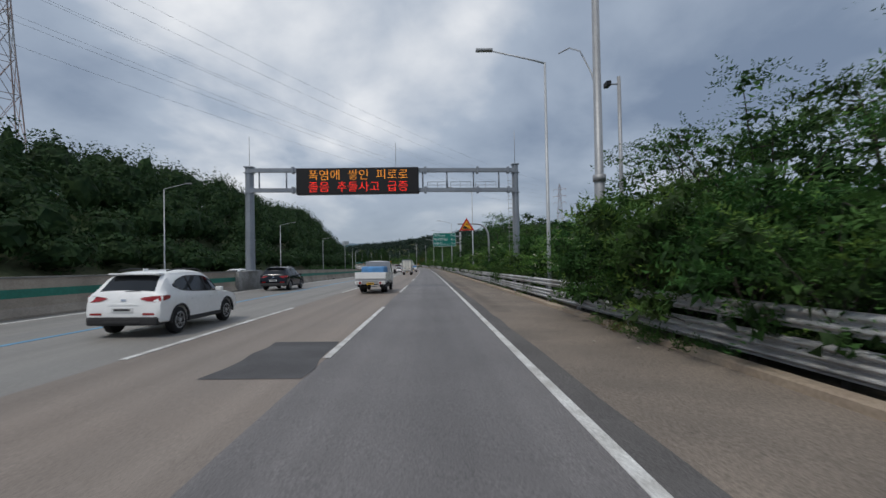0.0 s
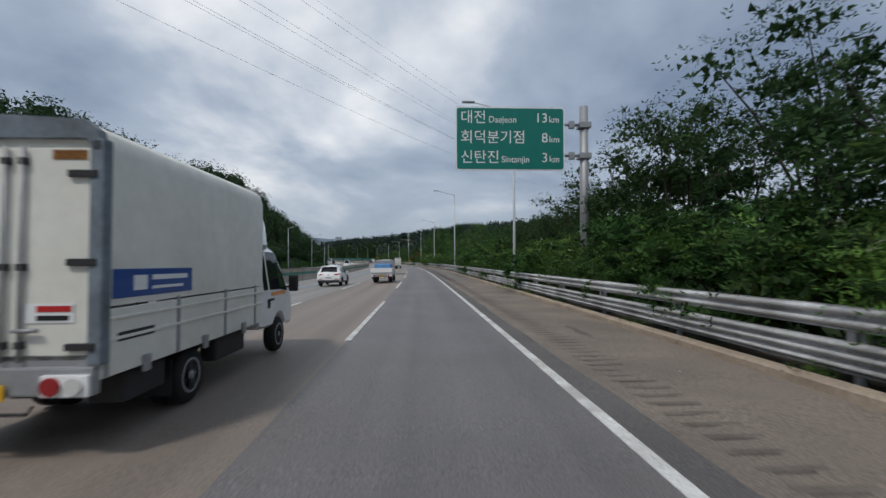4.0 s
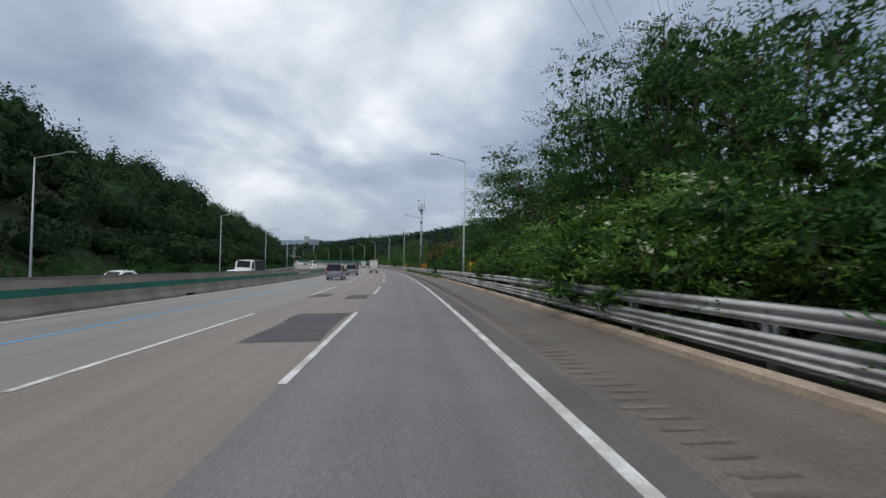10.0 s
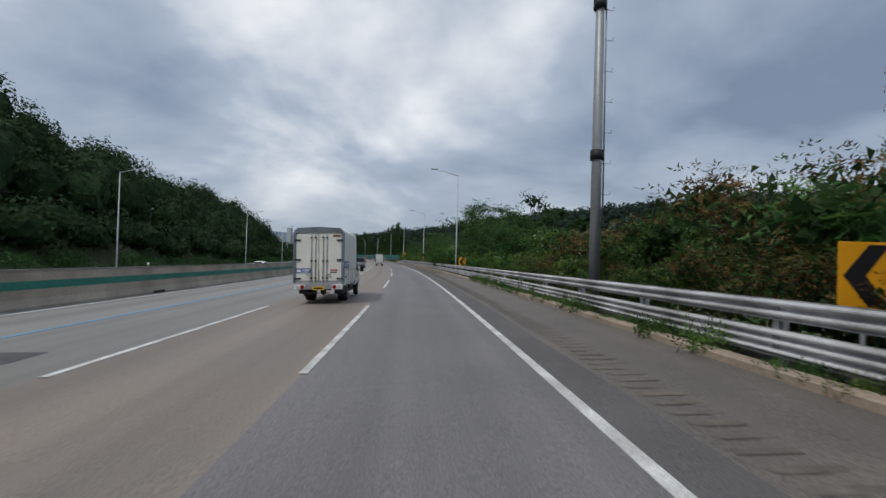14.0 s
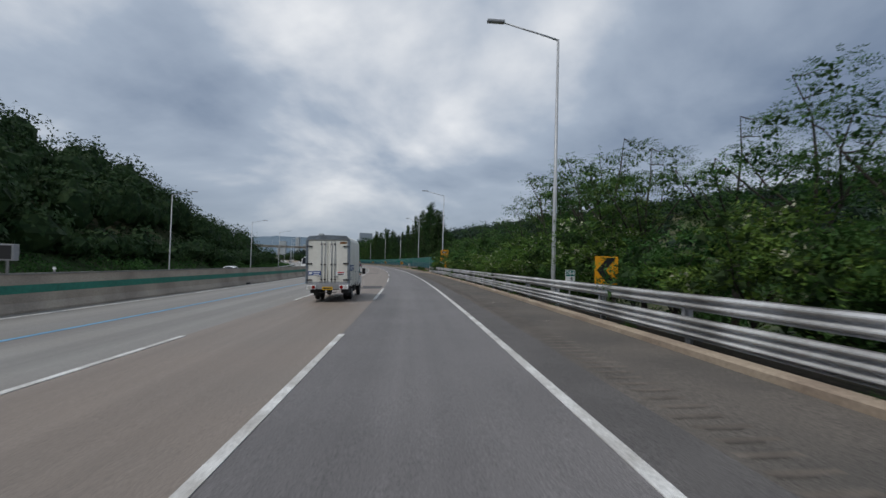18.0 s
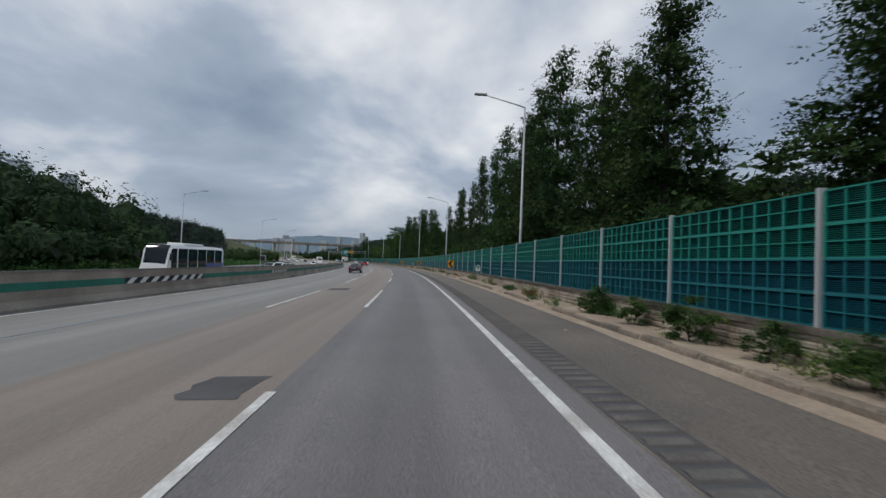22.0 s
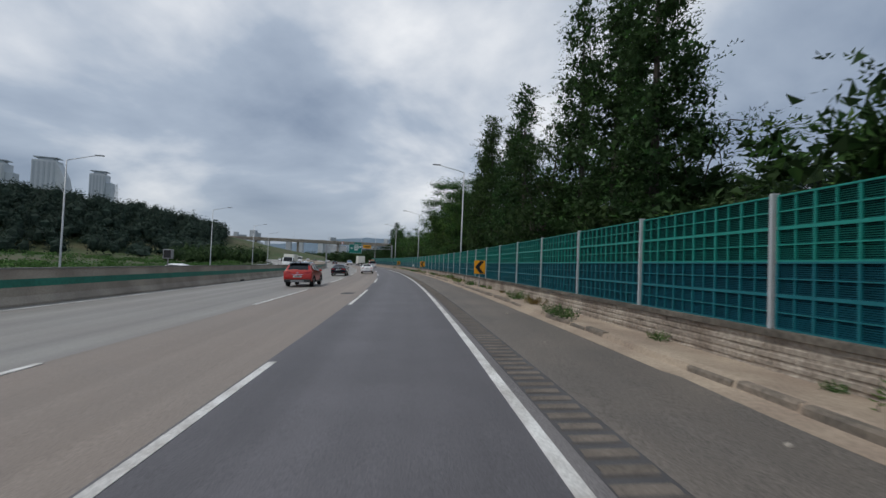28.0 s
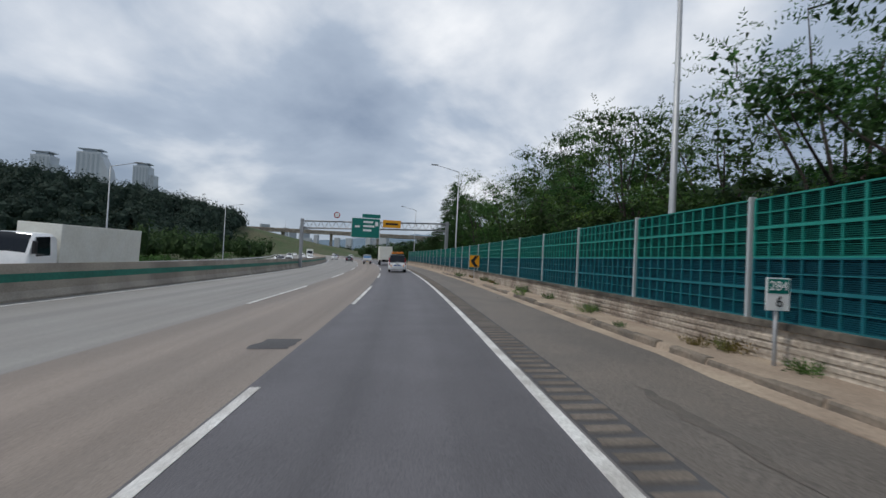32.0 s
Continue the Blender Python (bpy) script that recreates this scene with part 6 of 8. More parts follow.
def wheel(name, parent, x, y, r, w, rim_m=None, side=1):
    tyre = part(name, lathe_y(bmesh.new(), [(-w / 2, r * .62), (-w / 2, r * .9), (-w / 2 + .03, r * .985), (-w / 6, r), (w / 6, r), (w / 2 - .03, r * .985), (w / 2, r * .9), (w / 2, r * .62)], 24), M_TYRE, parent)
    bm = bmesh.new()
    f = w / 2 * side
    lathe_y(bm, [(f - .05 * side, r * .64), (f + .004 * side, r * .64), (f + .004 * side, r * .56), (f - .03 * side, r * .54)], 24)
    for k in range(5):
        a = k * 2 * math.pi / 5 + .3
        ca, sa = math.cos(a), math.sin(a)
        q = []
        for rr, hw in ((.10, .055), (.56, .04)):
            for sgn in (1, -1):
                q.append((rr * r * ca - sgn * hw * sa * r / .33, rr * r * sa + sgn * hw * ca * r / .33))
        pts = [q[0], q[1], q[3], q[2]]
        va = [bm.verts.new((f - .0 * side, yy, zz)) for yy, zz in pts]
        vb = [bm.verts.new((f - .04 * side, yy, zz)) for yy, zz in pts]
        bm.faces.new(va)
        for i in range(4):
            bm.faces.new((va[i], va[(i + 1) % 4], vb[(i + 1) % 4], vb[i]))
    lathe_y(bm, [(f - .03 * side, r * .15), (f + .01 * side, r * .15), (f + .012 * side, .01)], 14)
    part("rim", bm, rim_m or M_RIM, tyre)
    tyre.location = (x, y, r)
    return tyre


def pchip(x, xp, fp):
    """Smooth interpolation that doesn't overshoot."""
    h, d = np.diff(xp), np.diff(fp) / np.diff(xp)
    m = np.zeros(len(xp))
    for i in range(1, len(xp) - 1):
        if d[i - 1] * d[i] > 0:
            w1, w2 = 2 * h[i] + h[i - 1], h[i] + 2 * h[i - 1]
            m[i] = (w1 + w2) / (w1 / d[i - 1] + w2 / d[i])
    m[0], m[-1] = d[0], d[-1]
    j = np.clip(np.searchsorted(xp, x, side="right") - 1, 0, len(xp) - 2)
    t = (x - xp[j]) / h[j]
    return (2 * t**3 - 3 * t**2 + 1) * fp[j] + (t**3 - 2 * t**2 + t) * h[j] * m[j] + (-2 * t**3 + 3 * t**2) * fp[j + 1] + (t**3 - t**2) * h[j] * m[j + 1]


def rear_of(rows):
    """How far forward the tail of a loft lies at height z and side x."""
    R = np.array(rows, float)
    yy = np.linspace(0, 1.6, 200)
    zt = np.maximum.accumulate(pchip(yy, R[:, 0], R[:, 3]))
    return lambda z, x=0.0: float(np.interp(z, zt + .02, yy)) + max(0, abs(x) - .74) * .35


def flush(bm_pts, rear, proud=.016, thick=.05):
    """A lamp or plate lying on the tail: outline of (x, z)."""
    bm = bmesh.new()
    a = [bm.verts.new((x, rear(z, x) - proud, z)) for x, z in bm_pts]
    b = [bm.verts.new((x * .985, rear(z, x) + thick, z)) for x, z in bm_pts]
    n = len(a)
    bm.faces.new(a)
    bm.faces.new(b[::-1])
    for i in range(n):
        bm.faces.new((a[i], b[i], b[(i + 1) % n], a[(i + 1) % n]))
    return bm


def side_lamp(sg, w, y0, y1, z0, z1):
    a, b = sorted((sg * (w - .04), sg * (w + .008)))
    return bmpoly_x([(y0, z0), (y1, z0 + (z1 - z0) * .35), (y1, z1), (y0, z1)], a, b)


def bmpoly_x(pts, x0, x1):
    bm = bmesh.new()
    a = [bm.verts.new((x0, y, z)) for y, z in pts]
    b = [bm.verts.new((x1, y, z)) for y, z in pts]
    bm.faces.new(a[::-1])
    bm.faces.new(b)
    n = len(pts)
    for i in range(n):
        bm.faces.new((a[i], a[(i + 1) % n], b[(i + 1) % n], b[i]))
    return bm


def tail_plate(parent, rear, z, m, w=.52, h=.11):
    p = part("number_plate", flush([(-w / 2, z - h / 2), (w / 2, z - h / 2), (w / 2, z + h / 2), (-w / 2, z + h / 2)], rear, .02), m, parent)
    part("marks", flush([(-w * .38, z - h * .22), (w * .38, z - h * .22), (w * .38, z + h * .22), (-w * .38, z + h * .22)], rear, .024, 0), M_INK, p)


def loft(rows, wheels, arch, windows, top_glass, body_m, parent, glass_m=None, crown=.035, roof=None):
    """A car's skin from stations (y, bottom, belt, top, half widths at sill, belt and top). Sides between belt and
    top are glass in the ranges of windows, the top is glass in the ranges of top_glass."""
    R = np.array(rows, float)
    ys = set(R[:, 0].tolist()) | set(np.arange(R[0, 0], R[-1, 0], .14).tolist())
    for yc, r in wheels:
        ys |= {yc + r * math.cos(a) for a in np.linspace(0, math.pi, 11)}
    for a, b in windows + top_glass:
        ys |= {a, b, (a + b) / 2}
    ys = np.array(sorted(y for y in ys if R[0, 0] <= y <= R[-1, 0]))
    ys = ys[np.concatenate([[True], np.diff(ys) > .004])]
    C = [pchip(ys, R[:, 0], R[:, i]) for i in range(1, 7)]
    secs = []
    for i, y in enumerate(ys):
        zb, zm, zt, ws, wb, wt = (c[i] for c in C)
        low = zb
        for yc, r in wheels:
            if abs(y - yc) < r:
                low = max(low, arch + math.sqrt(max(0, r * r - (y - yc) ** 2)) - r * .0)
        low = min(low, zm - .08)
        zmid = max(low + .03, zb + (zm - zb) * .58)
        half = [(ws * .93, low), (ws, min(low + .05, zmid)), (min(max(ws, wb) + .012, max(ws, wb) + .02), zmid), (wb, zm), (wt + (wb - wt) * .12, zt - (zt - zm) * .13), (wt * .86, zt), (wt * .45, zt + crown * .75), (0, zt + crown)]
        secs.append([(x, y, z) for x, z in half] + [(-x, y, z) for x, z in half[-2::-1]])
    k = len(secs[0])
    groups = {"body": [], "roof": [], "side_window": [], "rear_window": [], "windscreen": []}
    inr = lambda y, rs: any(a - 1e-4 <= y <= b + 1e-4 for a, b in rs)
    for i in range(len(ys) - 1):
        ym = (ys[i] + ys[i + 1]) / 2
        for j in range(k):
            f = (i * k + j, i * k + (j + 1) % k, (i + 1) * k + (j + 1) % k, (i + 1) * k + j)
            cls = "body"
            if j in (3, k - 5) and inr(ym, windows):
                cls = "side_window"
            elif 5 <= j <= k - 7 and inr(ym, top_glass):
                cls = "rear_window" if ym < R[len(R) // 2, 0] else "windscreen"
            if cls == "body" and roof and 3 < j < k - 5 and roof[0] < ym < roof[1]:
                cls = "roof"
            groups[cls].append(f)
    groups["body"] += [tuple(range(k))[::-1], tuple((len(ys) - 1) * k + j for j in range(k))]
    allv = [v for s in secs for v in s]
    out = {}

    def emit(name, faces, m):
        used = sorted({i for f in faces for i in f})
        mp = {u: n for n, u in enumerate(used)}
        bm = bmesh.new()
        vs = [bm.verts.new(allv[u]) for u in used]
        for f in faces:
            fc = bm.faces.new([vs[mp[i]] for i in f])
            fc.smooth = True
        me = bm_mesh(name, bm, m)
        me.set_sharp_from_angle(angle=radians(38))
        ob = new(name, me)
        ob.parent = parent
        return ob
    out["body"] = emit("body", groups["body"], body_m)
    if groups["roof"]:
        emit("roof", groups["roof"], roof[2])
    for nm in ("rear_window", "windscreen"):
        if groups[nm]:
            out[nm] = emit(nm, groups[nm], glass_m or M_GLASS)
    left = [f for f in groups["side_window"] if allv[f[0]][0] < 0]
    right = [f for f in groups["side_window"] if allv[f[0]][0] > 0]
    for side in (left, right):
        for a, b in windows:
            fs = [f for f in side if a - 1e-3 <= (allv[f[0]][1] + allv[f[2]][1]) / 2 <= b + 1e-3]
            if fs:
                emit("side_window", fs, glass_m or M_GLASS)
    return out


def side_glass(parent, rows, lower, upper, trim_m, pillars=(), proud=.007):
    """Side windows of one outline, lying on the car's side, with their trim and pillars."""
    R = np.array(rows, float)
    lo, up = np.array(lower, float), np.array(upper, float)

    def x_at(y, z):
        zm, zt, wb, wt = (float(pchip(np.array([y]), R[:, 0], R[:, i])[0]) for i in (2, 3, 5, 6))
        z1, x1 = zt - (zt - zm) * .13, wt + (wb - wt) * .12
        return wb + (x1 - wb) * min(1.15, max(-.1, (z - zm) / max(.05, z1 - zm)))
    ys = np.linspace(lo[0, 0], lo[-1, 0], 25)
    zl, zu = pchip(ys, lo[:, 0], lo[:, 1]), np.maximum(pchip(ys, up[:, 0], up[:, 1]), pchip(ys, lo[:, 0], lo[:, 1]) + .012)
    for sg in (1, -1):
        bm = bmesh.new()
        cols = [[bm.verts.new((sg * (x_at(y, a + (b - a) * k / 3) + proud), y, a + (b - a) * k / 3)) for k in range(4)] for y, a, b in zip(ys, zl, zu)]
        for p, q in zip(cols, cols[1:]):
            for k in range(3):
                bm.faces.new((p[k], q[k], q[k + 1], p[k + 1]) if sg > 0 else (p[k], p[k + 1], q[k + 1], q[k])).smooth = True
        win = part("side_window", bm, M_GLASS, parent, "dark tinted side windows")
        ring = [(y, z) for y, z in zip(ys, zl)] + [(y, z) for y, z in zip(ys[::-1], zu[::-1])]
        ring.append(ring[0])
        part("window_trim", bmtube([(sg * (x_at(y, z) + proud), y, z) for y, z in ring], .013, sides=5), trim_m, win)
        for y in pillars:
            a, b = float(np.interp(y, ys, zl)), float(np.interp(y, ys, zu))
            part("pillar", bmtube([(sg * (x_at(y, a) + proud), y, a), (sg * (x_at(y - .03, b) + proud), y - .03, b)], .022, sides=5), M_BLACK, win)


def plate_at(parent, x, y, z, m, w=.52, h=.11, ink=M_INK):
    p = part("number_plate", bmbox(x - w / 2, x + w / 2, y - .02, y, z - h / 2, z + h / 2, bevel=.004), m, parent)
    part("marks", bmbox(x - w * .38, x + w * .38, y - .024, y - .019, z - h * .22, z + h * .22), ink, p)
    return p


def sym(name, parent, m, make, label=""):
    for sg in (1, -1):
        part(name, make(sg), m, parent, label)


def sbox(sg, x0, x1, y0, y1, z0, z1, bevel=.02):
    a, b = sorted((sg * x0, sg * x1))
    return bmbox(a, b, y0, y1, z0, z1, bevel=bevel)


def quad_lamp(sg, pts, d=.03):
    """A lamp from an outline of (x, y, z) points, thickened outwards."""
    bm = bmesh.new()
    n = len(pts)
    a = [bm.verts.new((sg * x, y, z)) for x, y, z in pts]
    b = [bm.verts.new((sg * (x - .05), y + d * 2, z)) for x, y, z in pts]
    bm.faces.new(a)
    bm.faces.new(b[::-1])
    for i in range(n):
        bm.faces.new((a[i], b[i], b[(i + 1) % n], a[(i + 1) % n]))
    return bm


def suv(label, body_m, lamp_pts=None, small=False, rails=True, red=False):
    t = thing("suv_car", label, "car", "traffic")
    rows = [(0, .46, .60, .66, .76, .80, .74), (.05, .36, .80, .90, .86, .89, .80), (.12, .34, 1.00, 1.06, .895, .91, .80), (.26, .34, 1.05, 1.22, .90, .915, .75), (.58, .34, 1.07, 1.52, .905, .92, .68),
            (.85, .32, 1.05, 1.60, .91, .925, .67), (1.9, .30, 1.00, 1.64, .92, .925, .67), (2.55, .29, .98, 1.57, .92, .925, .65), (3.0, .29, .97, 1.30, .92, .92, .67), (3.35, .29, .96, 1.03, .91, .91, .74),
            (3.9, .31, .90, .96, .90, .90, .72), (4.3, .34, .78, .84, .86, .86, .68), (4.48, .42, .6, .64, .72, .72, .6)]
    wh = ((.90, .40), (3.55, .40))
    loft(rows, wh, .345, [], [(.17, .55), (2.62, 3.32)], body_m, t, roof=(.5, 3.3, P_BLACK) if red else None)
    side_glass(t, rows, [(.66, 1.25), (1.0, 1.13), (1.6, 1.08), (3.1, 1.02)], [(.66, 1.27), (1.0, 1.42), (1.5, 1.50), (2.3, 1.48), (2.75, 1.34), (3.1, 1.04)], M_BLACK if red else M_TRIM, (1.42, 2.28))
    part("lower_bumper", bmbox(-.86, .86, -.03, .45, .30, .52, bevel=.06), M_TRIM, t, "dark grey plastic bumper")
    part("skid_plate", bmbox(-.45, .45, -.045, .1, .34, .43, bevel=.03), M_GALV2 if red else M_TRIM, t)
    rear = rear_of(rows)
    part("tailgate_handle_strip", flush([(-.36, .80), (.36, .80), (.36, .83), (-.36, .83)], rear, .02), M_CHROME if red else body_m, t)
    sym("tail_lamp", t, M_TAIL, lambda sg: flush([(sg * .40, .955), (sg * .56, .90), (sg * .80, .87), (sg * .895, .90), (sg * .895, 1.03), (sg * .70, 1.02), (sg * .44, .985)], rear), "red tail lamp")
    sym("side_tail_lamp", t, M_TAIL, lambda sg: side_lamp(sg, .915, .13, .42, .90, 1.03))
    sym("reflector", t, M_TAIL, lambda sg: flush([(sg * .50, .56), (sg * .78, .56), (sg * .78, .61), (sg * .50, .61)], rear))
    tail_plate(t, rear, .69, M_PLATE_W)
    part("emblem", flush([(-.06, .90), (.06, .90), (.06, .95), (-.06, .95)], rear, .022), M_CHROME, t)
    part("spoiler", bmbox(-.62, .62, .38, .66, 1.54, 1.585, bevel=.015), P_BLACK if red else body_m, t)
    part("wiper", bmtube([(-.02, rear(1.14) - .02, 1.14), (.35, rear(1.15) - .02, 1.15)], .012, sides=5), M_BLACK, t)
    if rails:
        sym("roof_rail", t, M_BLACK, lambda sg: bmtube([(sg * .62, .75, 1.64), (sg * .63, 1.2, 1.69), (sg * .63, 2.2, 1.69), (sg * .62, 2.5, 1.61)], .018, sides=6))
    sym("door_mirror", t, body_m, lambda sg: sbox(sg, .90, 1.10, 2.78, 2.92, 1.0, 1.14, .04))
    for yy in (1.42, 2.42):
        sym("door_handle", t, body_m, lambda sg: sbox(sg, .92, .955, yy, yy + .2, .86, .89, .008))
    sym("sill_trim", t, M_TRIM, lambda sg: sbox(sg, .86, .935, 1.32, 3.12, .28, .40, .02))
    for yc in (.90, 3.55):
        for sg in (1, -1):
            bm = bmesh.new()
            tube(bm, [(sg * .915, yc + .42 * math.cos(a), .345 + .42 * math.sin(a)) for a in np.linspace(-.1, math.pi + .1, 13)], .035, sides=6)
            part("arch_trim", bm, M_TRIM, t)
            wheel("wheel", t, sg * .80, yc, .345, .22, None, sg)
    part("aerial_fin", bmbox(-.02, .02, .78, .95, 1.63, 1.70, bevel=.01), body_m, t)
    return t


def sedan(label, body_m, lamp="wide", chrome=False):
    t = thing("sedan_car", label, "car", "traffic")
    rows = [(0, .42, .62, .68, .74, .78, .72), (.05, .32, .86, .94, .85, .87, .77), (.16, .30, .98, 1.03, .89, .90, .77), (.70, .28, .97, 1.07, .91, .915, .73), (1.30, .27, .95, 1.35, .915, .915, .60), (1.75, .26, .94, 1.43, .915, .915, .60),
            (2.5, .26, .92, 1.44, .915, .915, .61), (2.95, .26, .91, 1.36, .915, .915, .60), (3.62, .26, .90, .99, .915, .91, .70), (4.15, .27, .84, .90, .90, .90, .70), (4.6, .31, .72, .77, .84, .84, .64), (4.85, .40, .55, .60, .70, .70, .55)]
    wh = ((1.02, .375), (3.83, .375))
    loft(rows, wh, .325, [], [(.74, 1.50), (2.98, 3.58)], body_m, t)
    side_glass(t, rows, [(.98, 1.03), (1.5, .99), (2.4, .975), (3.38, .955)], [(.98, 1.05), (1.3, 1.19), (1.75, 1.29), (2.4, 1.31), (2.9, 1.23), (3.38, .975)], M_CHROME if chrome else M_BLACK, (1.55, 2.42))
    part("lower_bumper", bmbox(-.78, .78, -.01, .2, .27, .40, bevel=.04), M_TRIM, t, "black bumper valance")
    rear = rear_of(rows)
    wide = [(.38, .86), (.66, .78), (.86, .80), (.885, .93), (.60, .925), (.44, .90)]
    tall = [(.44, .70), (.80, .68), (.87, .76), (.87, .93), (.48, .92)]
    sym("tail_lamp", t, M_TAIL, lambda sg: flush([(sg * x, z) for x, z in (wide if lamp == "wide" else tall)], rear), "red tail lamp")
    sym("side_tail_lamp", t, M_TAIL, lambda sg: side_lamp(sg, .905, .10, .36, .80, .93))
    tail_plate(t, rear, .80 if lamp == "wide" else .78, M_PLATE_W)
    sym("reflector", t, M_TAIL, lambda sg: flush([(sg * .52, .45), (sg * .78, .45), (sg * .78, .48), (sg * .52, .48)], rear))
    part("emblem", flush([(-.07, .92), (.07, .92), (.07, .955), (-.07, .955)], rear, .022), M_CHROME, t)
    part("boot_line", flush([(-.80, .66), (.80, .66), (.80, .668), (-.80, .668)], rear, .004, .0), M_TRIM, t)
    sym("exhaust_tip", t, M_CHROME, lambda sg: bmtube([(sg * .45, -.02, .36), (sg * .45, .1, .36)], .045, sides=10))
    if chrome:
        part("chrome_strip", bmbox(-.80, .80, -.012, .02, .47, .495, bevel=.006), M_CHROME, t)
        sym("lamp_rim", t, M_CHROME, lambda sg: flush([(sg * .425, .675), (sg * .81, .655), (sg * .885, .75), (sg * .885, .95), (sg * .465, .94)], rear, .012))
    sym("door_mirror", t, body_m, lambda sg: sbox(sg, .90, 1.08, 2.98, 3.12, .93, 1.05, .035))
    for yy in (1.60, 2.62):
        sym("door_handle", t, M_CHROME if chrome else body_m, lambda sg: sbox(sg, .91, .945, yy, yy + .2, .80, .83, .008))
    for yc in (1.02, 3.83):
        for sg in (1, -1):
            wheel("wheel", t, sg * .80, yc, .325, .21, None, sg)
    part("aerial_fin", bmbox(-.02, .02, 1.50, 1.64, 1.43, 1.50, bevel=.01), body_m, t)
    return t


def minivan(label, body_m, panel=True, beacon=False):
    t = thing("minivan", label, "van", "traffic")
    rows = [(0, .46, .64, .70, .84, .88, .82), (.04, .34, .92, .99, .95, .96, .87), (.09, .32, 1.05, 1.12, .965, .975, .86), (.20, .31, 1.12, 1.80, .975, .98, .80), (.36, .31, 1.12, 1.91, .98, .98, .79), (2.2, .29, 1.10, 1.96, .98, .98, .80),
            (3.3, .29, 1.08, 1.90, .98, .98, .79), (4.25, .29, 1.02, 1.28, .97, .97, .78), (4.75, .31, .9, .98, .93, .93, .74), (5.0, .36, .72, .78, .85, .85, .66), (5.1, .44, .58, .62, .74, .74, .6)]
    wh = ((.98, .40), (4.12, .40))
    side = [(1.70, 2.62), (2.68, 3.62)] if panel else [(.5, 1.5), (1.58, 2.62), (2.68, 3.62)]
    loft(rows, wh, .34, [], [(3.36, 4.22)], body_m, t)
    y_r = 1.66 if panel else .5
    side_glass(t, rows, [(y_r, 1.16), (2.6, 1.13), (4.15, 1.06)], [(y_r, 1.72), (2.6, 1.76), (3.3, 1.70), (3.75, 1.46), (4.15, 1.08)], M_BLACK, (1.5, 2.65, 3.55) if not panel else (2.65, 3.55))
    rear = rear_of(rows)
    part("rear_glass_panel", flush([(-.82, 1.08), (.82, 1.08), (.79, 1.84), (-.79, 1.84)], rear, .055), M_GLASS, t, "dark rear window")
    sym("tail_lamp", t, M_TAIL, lambda sg: flush([(sg * .80, .82), (sg * .93, .84), (sg * .90, 1.55), (sg * .80, 1.62)], rear, .06), "tall red tail lamp")
    sym("reverse_lamp", t, M_CLEAR, lambda sg: flush([(sg * .82, .98), (sg * .91, .98), (sg * .91, 1.10), (sg * .82, 1.10)], rear, .068))
    part("bumper_strip", flush([(-.88, .49), (.88, .49), (.88, .525), (-.88, .525)], rear, .02), M_CHROME if panel else M_TRIM, t)
    tail_plate(t, rear, .92, M_PLATE_W)
    part("emblem", flush([(-.09, 1.14), (.09, 1.14), (.09, 1.19), (-.09, 1.19)], rear, .062), M_CHROME, t)
    part("spoiler", bmbox(-.74, .74, .12, .4, 1.90, 1.94, bevel=.015), M_BLACK, t)
    sym("door_mirror", t, M_BLACK, lambda sg: sbox(sg, .97, 1.19, 3.70, 3.85, 1.08, 1.30, .04))
    for yy in (2.48, 2.75):
        sym("door_handle", t, body_m, lambda sg: sbox(sg, .98, 1.012, yy, yy + .2, .96, .99, .008))
    if panel:
        sym("side_rail", t, M_BLACK, lambda sg: sbox(sg, .975, .992, .6, 1.65, 1.10, 1.125, .004))
        sym("side_panel", t, body_m, lambda sg: sbox(sg, .86, .90, .58, 1.55, 1.30, 1.72, .02))
    for yc in (.98, 4.12):
        for sg in (1, -1):
            wheel("wheel", t, sg * .85, yc, .34, .22, None, sg)
    if beacon:
        part("roof_bar", bmbox(-.68, .68, .55, .85, 1.97, 2.03, bevel=.01), M_BLACK, t)
        bar_ = part("beacon_bar", bmbox(-.66, .66, .52, .88, 2.04, 2.17, bevel=.04), M_AMBER, t, "orange beacon light bar")
        for x in (-.45, 0, .45):
            part("beacon", bmbox(x - .09, x + .09, .56, .84, 2.17, 2.27, bevel=.03), M_AMBER, bar_)
        for x in (-.22, .22):
            part("label_panel", flush([(x - .15, .72), (x + .15, .72), (x + .15, .83), (x - .15, .83)], rear, .02), P_BLUE, t)
        sym("rear_stripe", t, M_AMBER, lambda sg: flush([(sg * .62, .60), (sg * .82, .60), (sg * .82, .80), (sg * .62, .80)], rear))
    return t


M_FRAME_B = mat("frame_blue_grey", (0.20, 0.24, 0.28), .6, .2, var=.15, scale=2, fine=14, bump=.1, col2=(0.13, 0.15, 0.17))


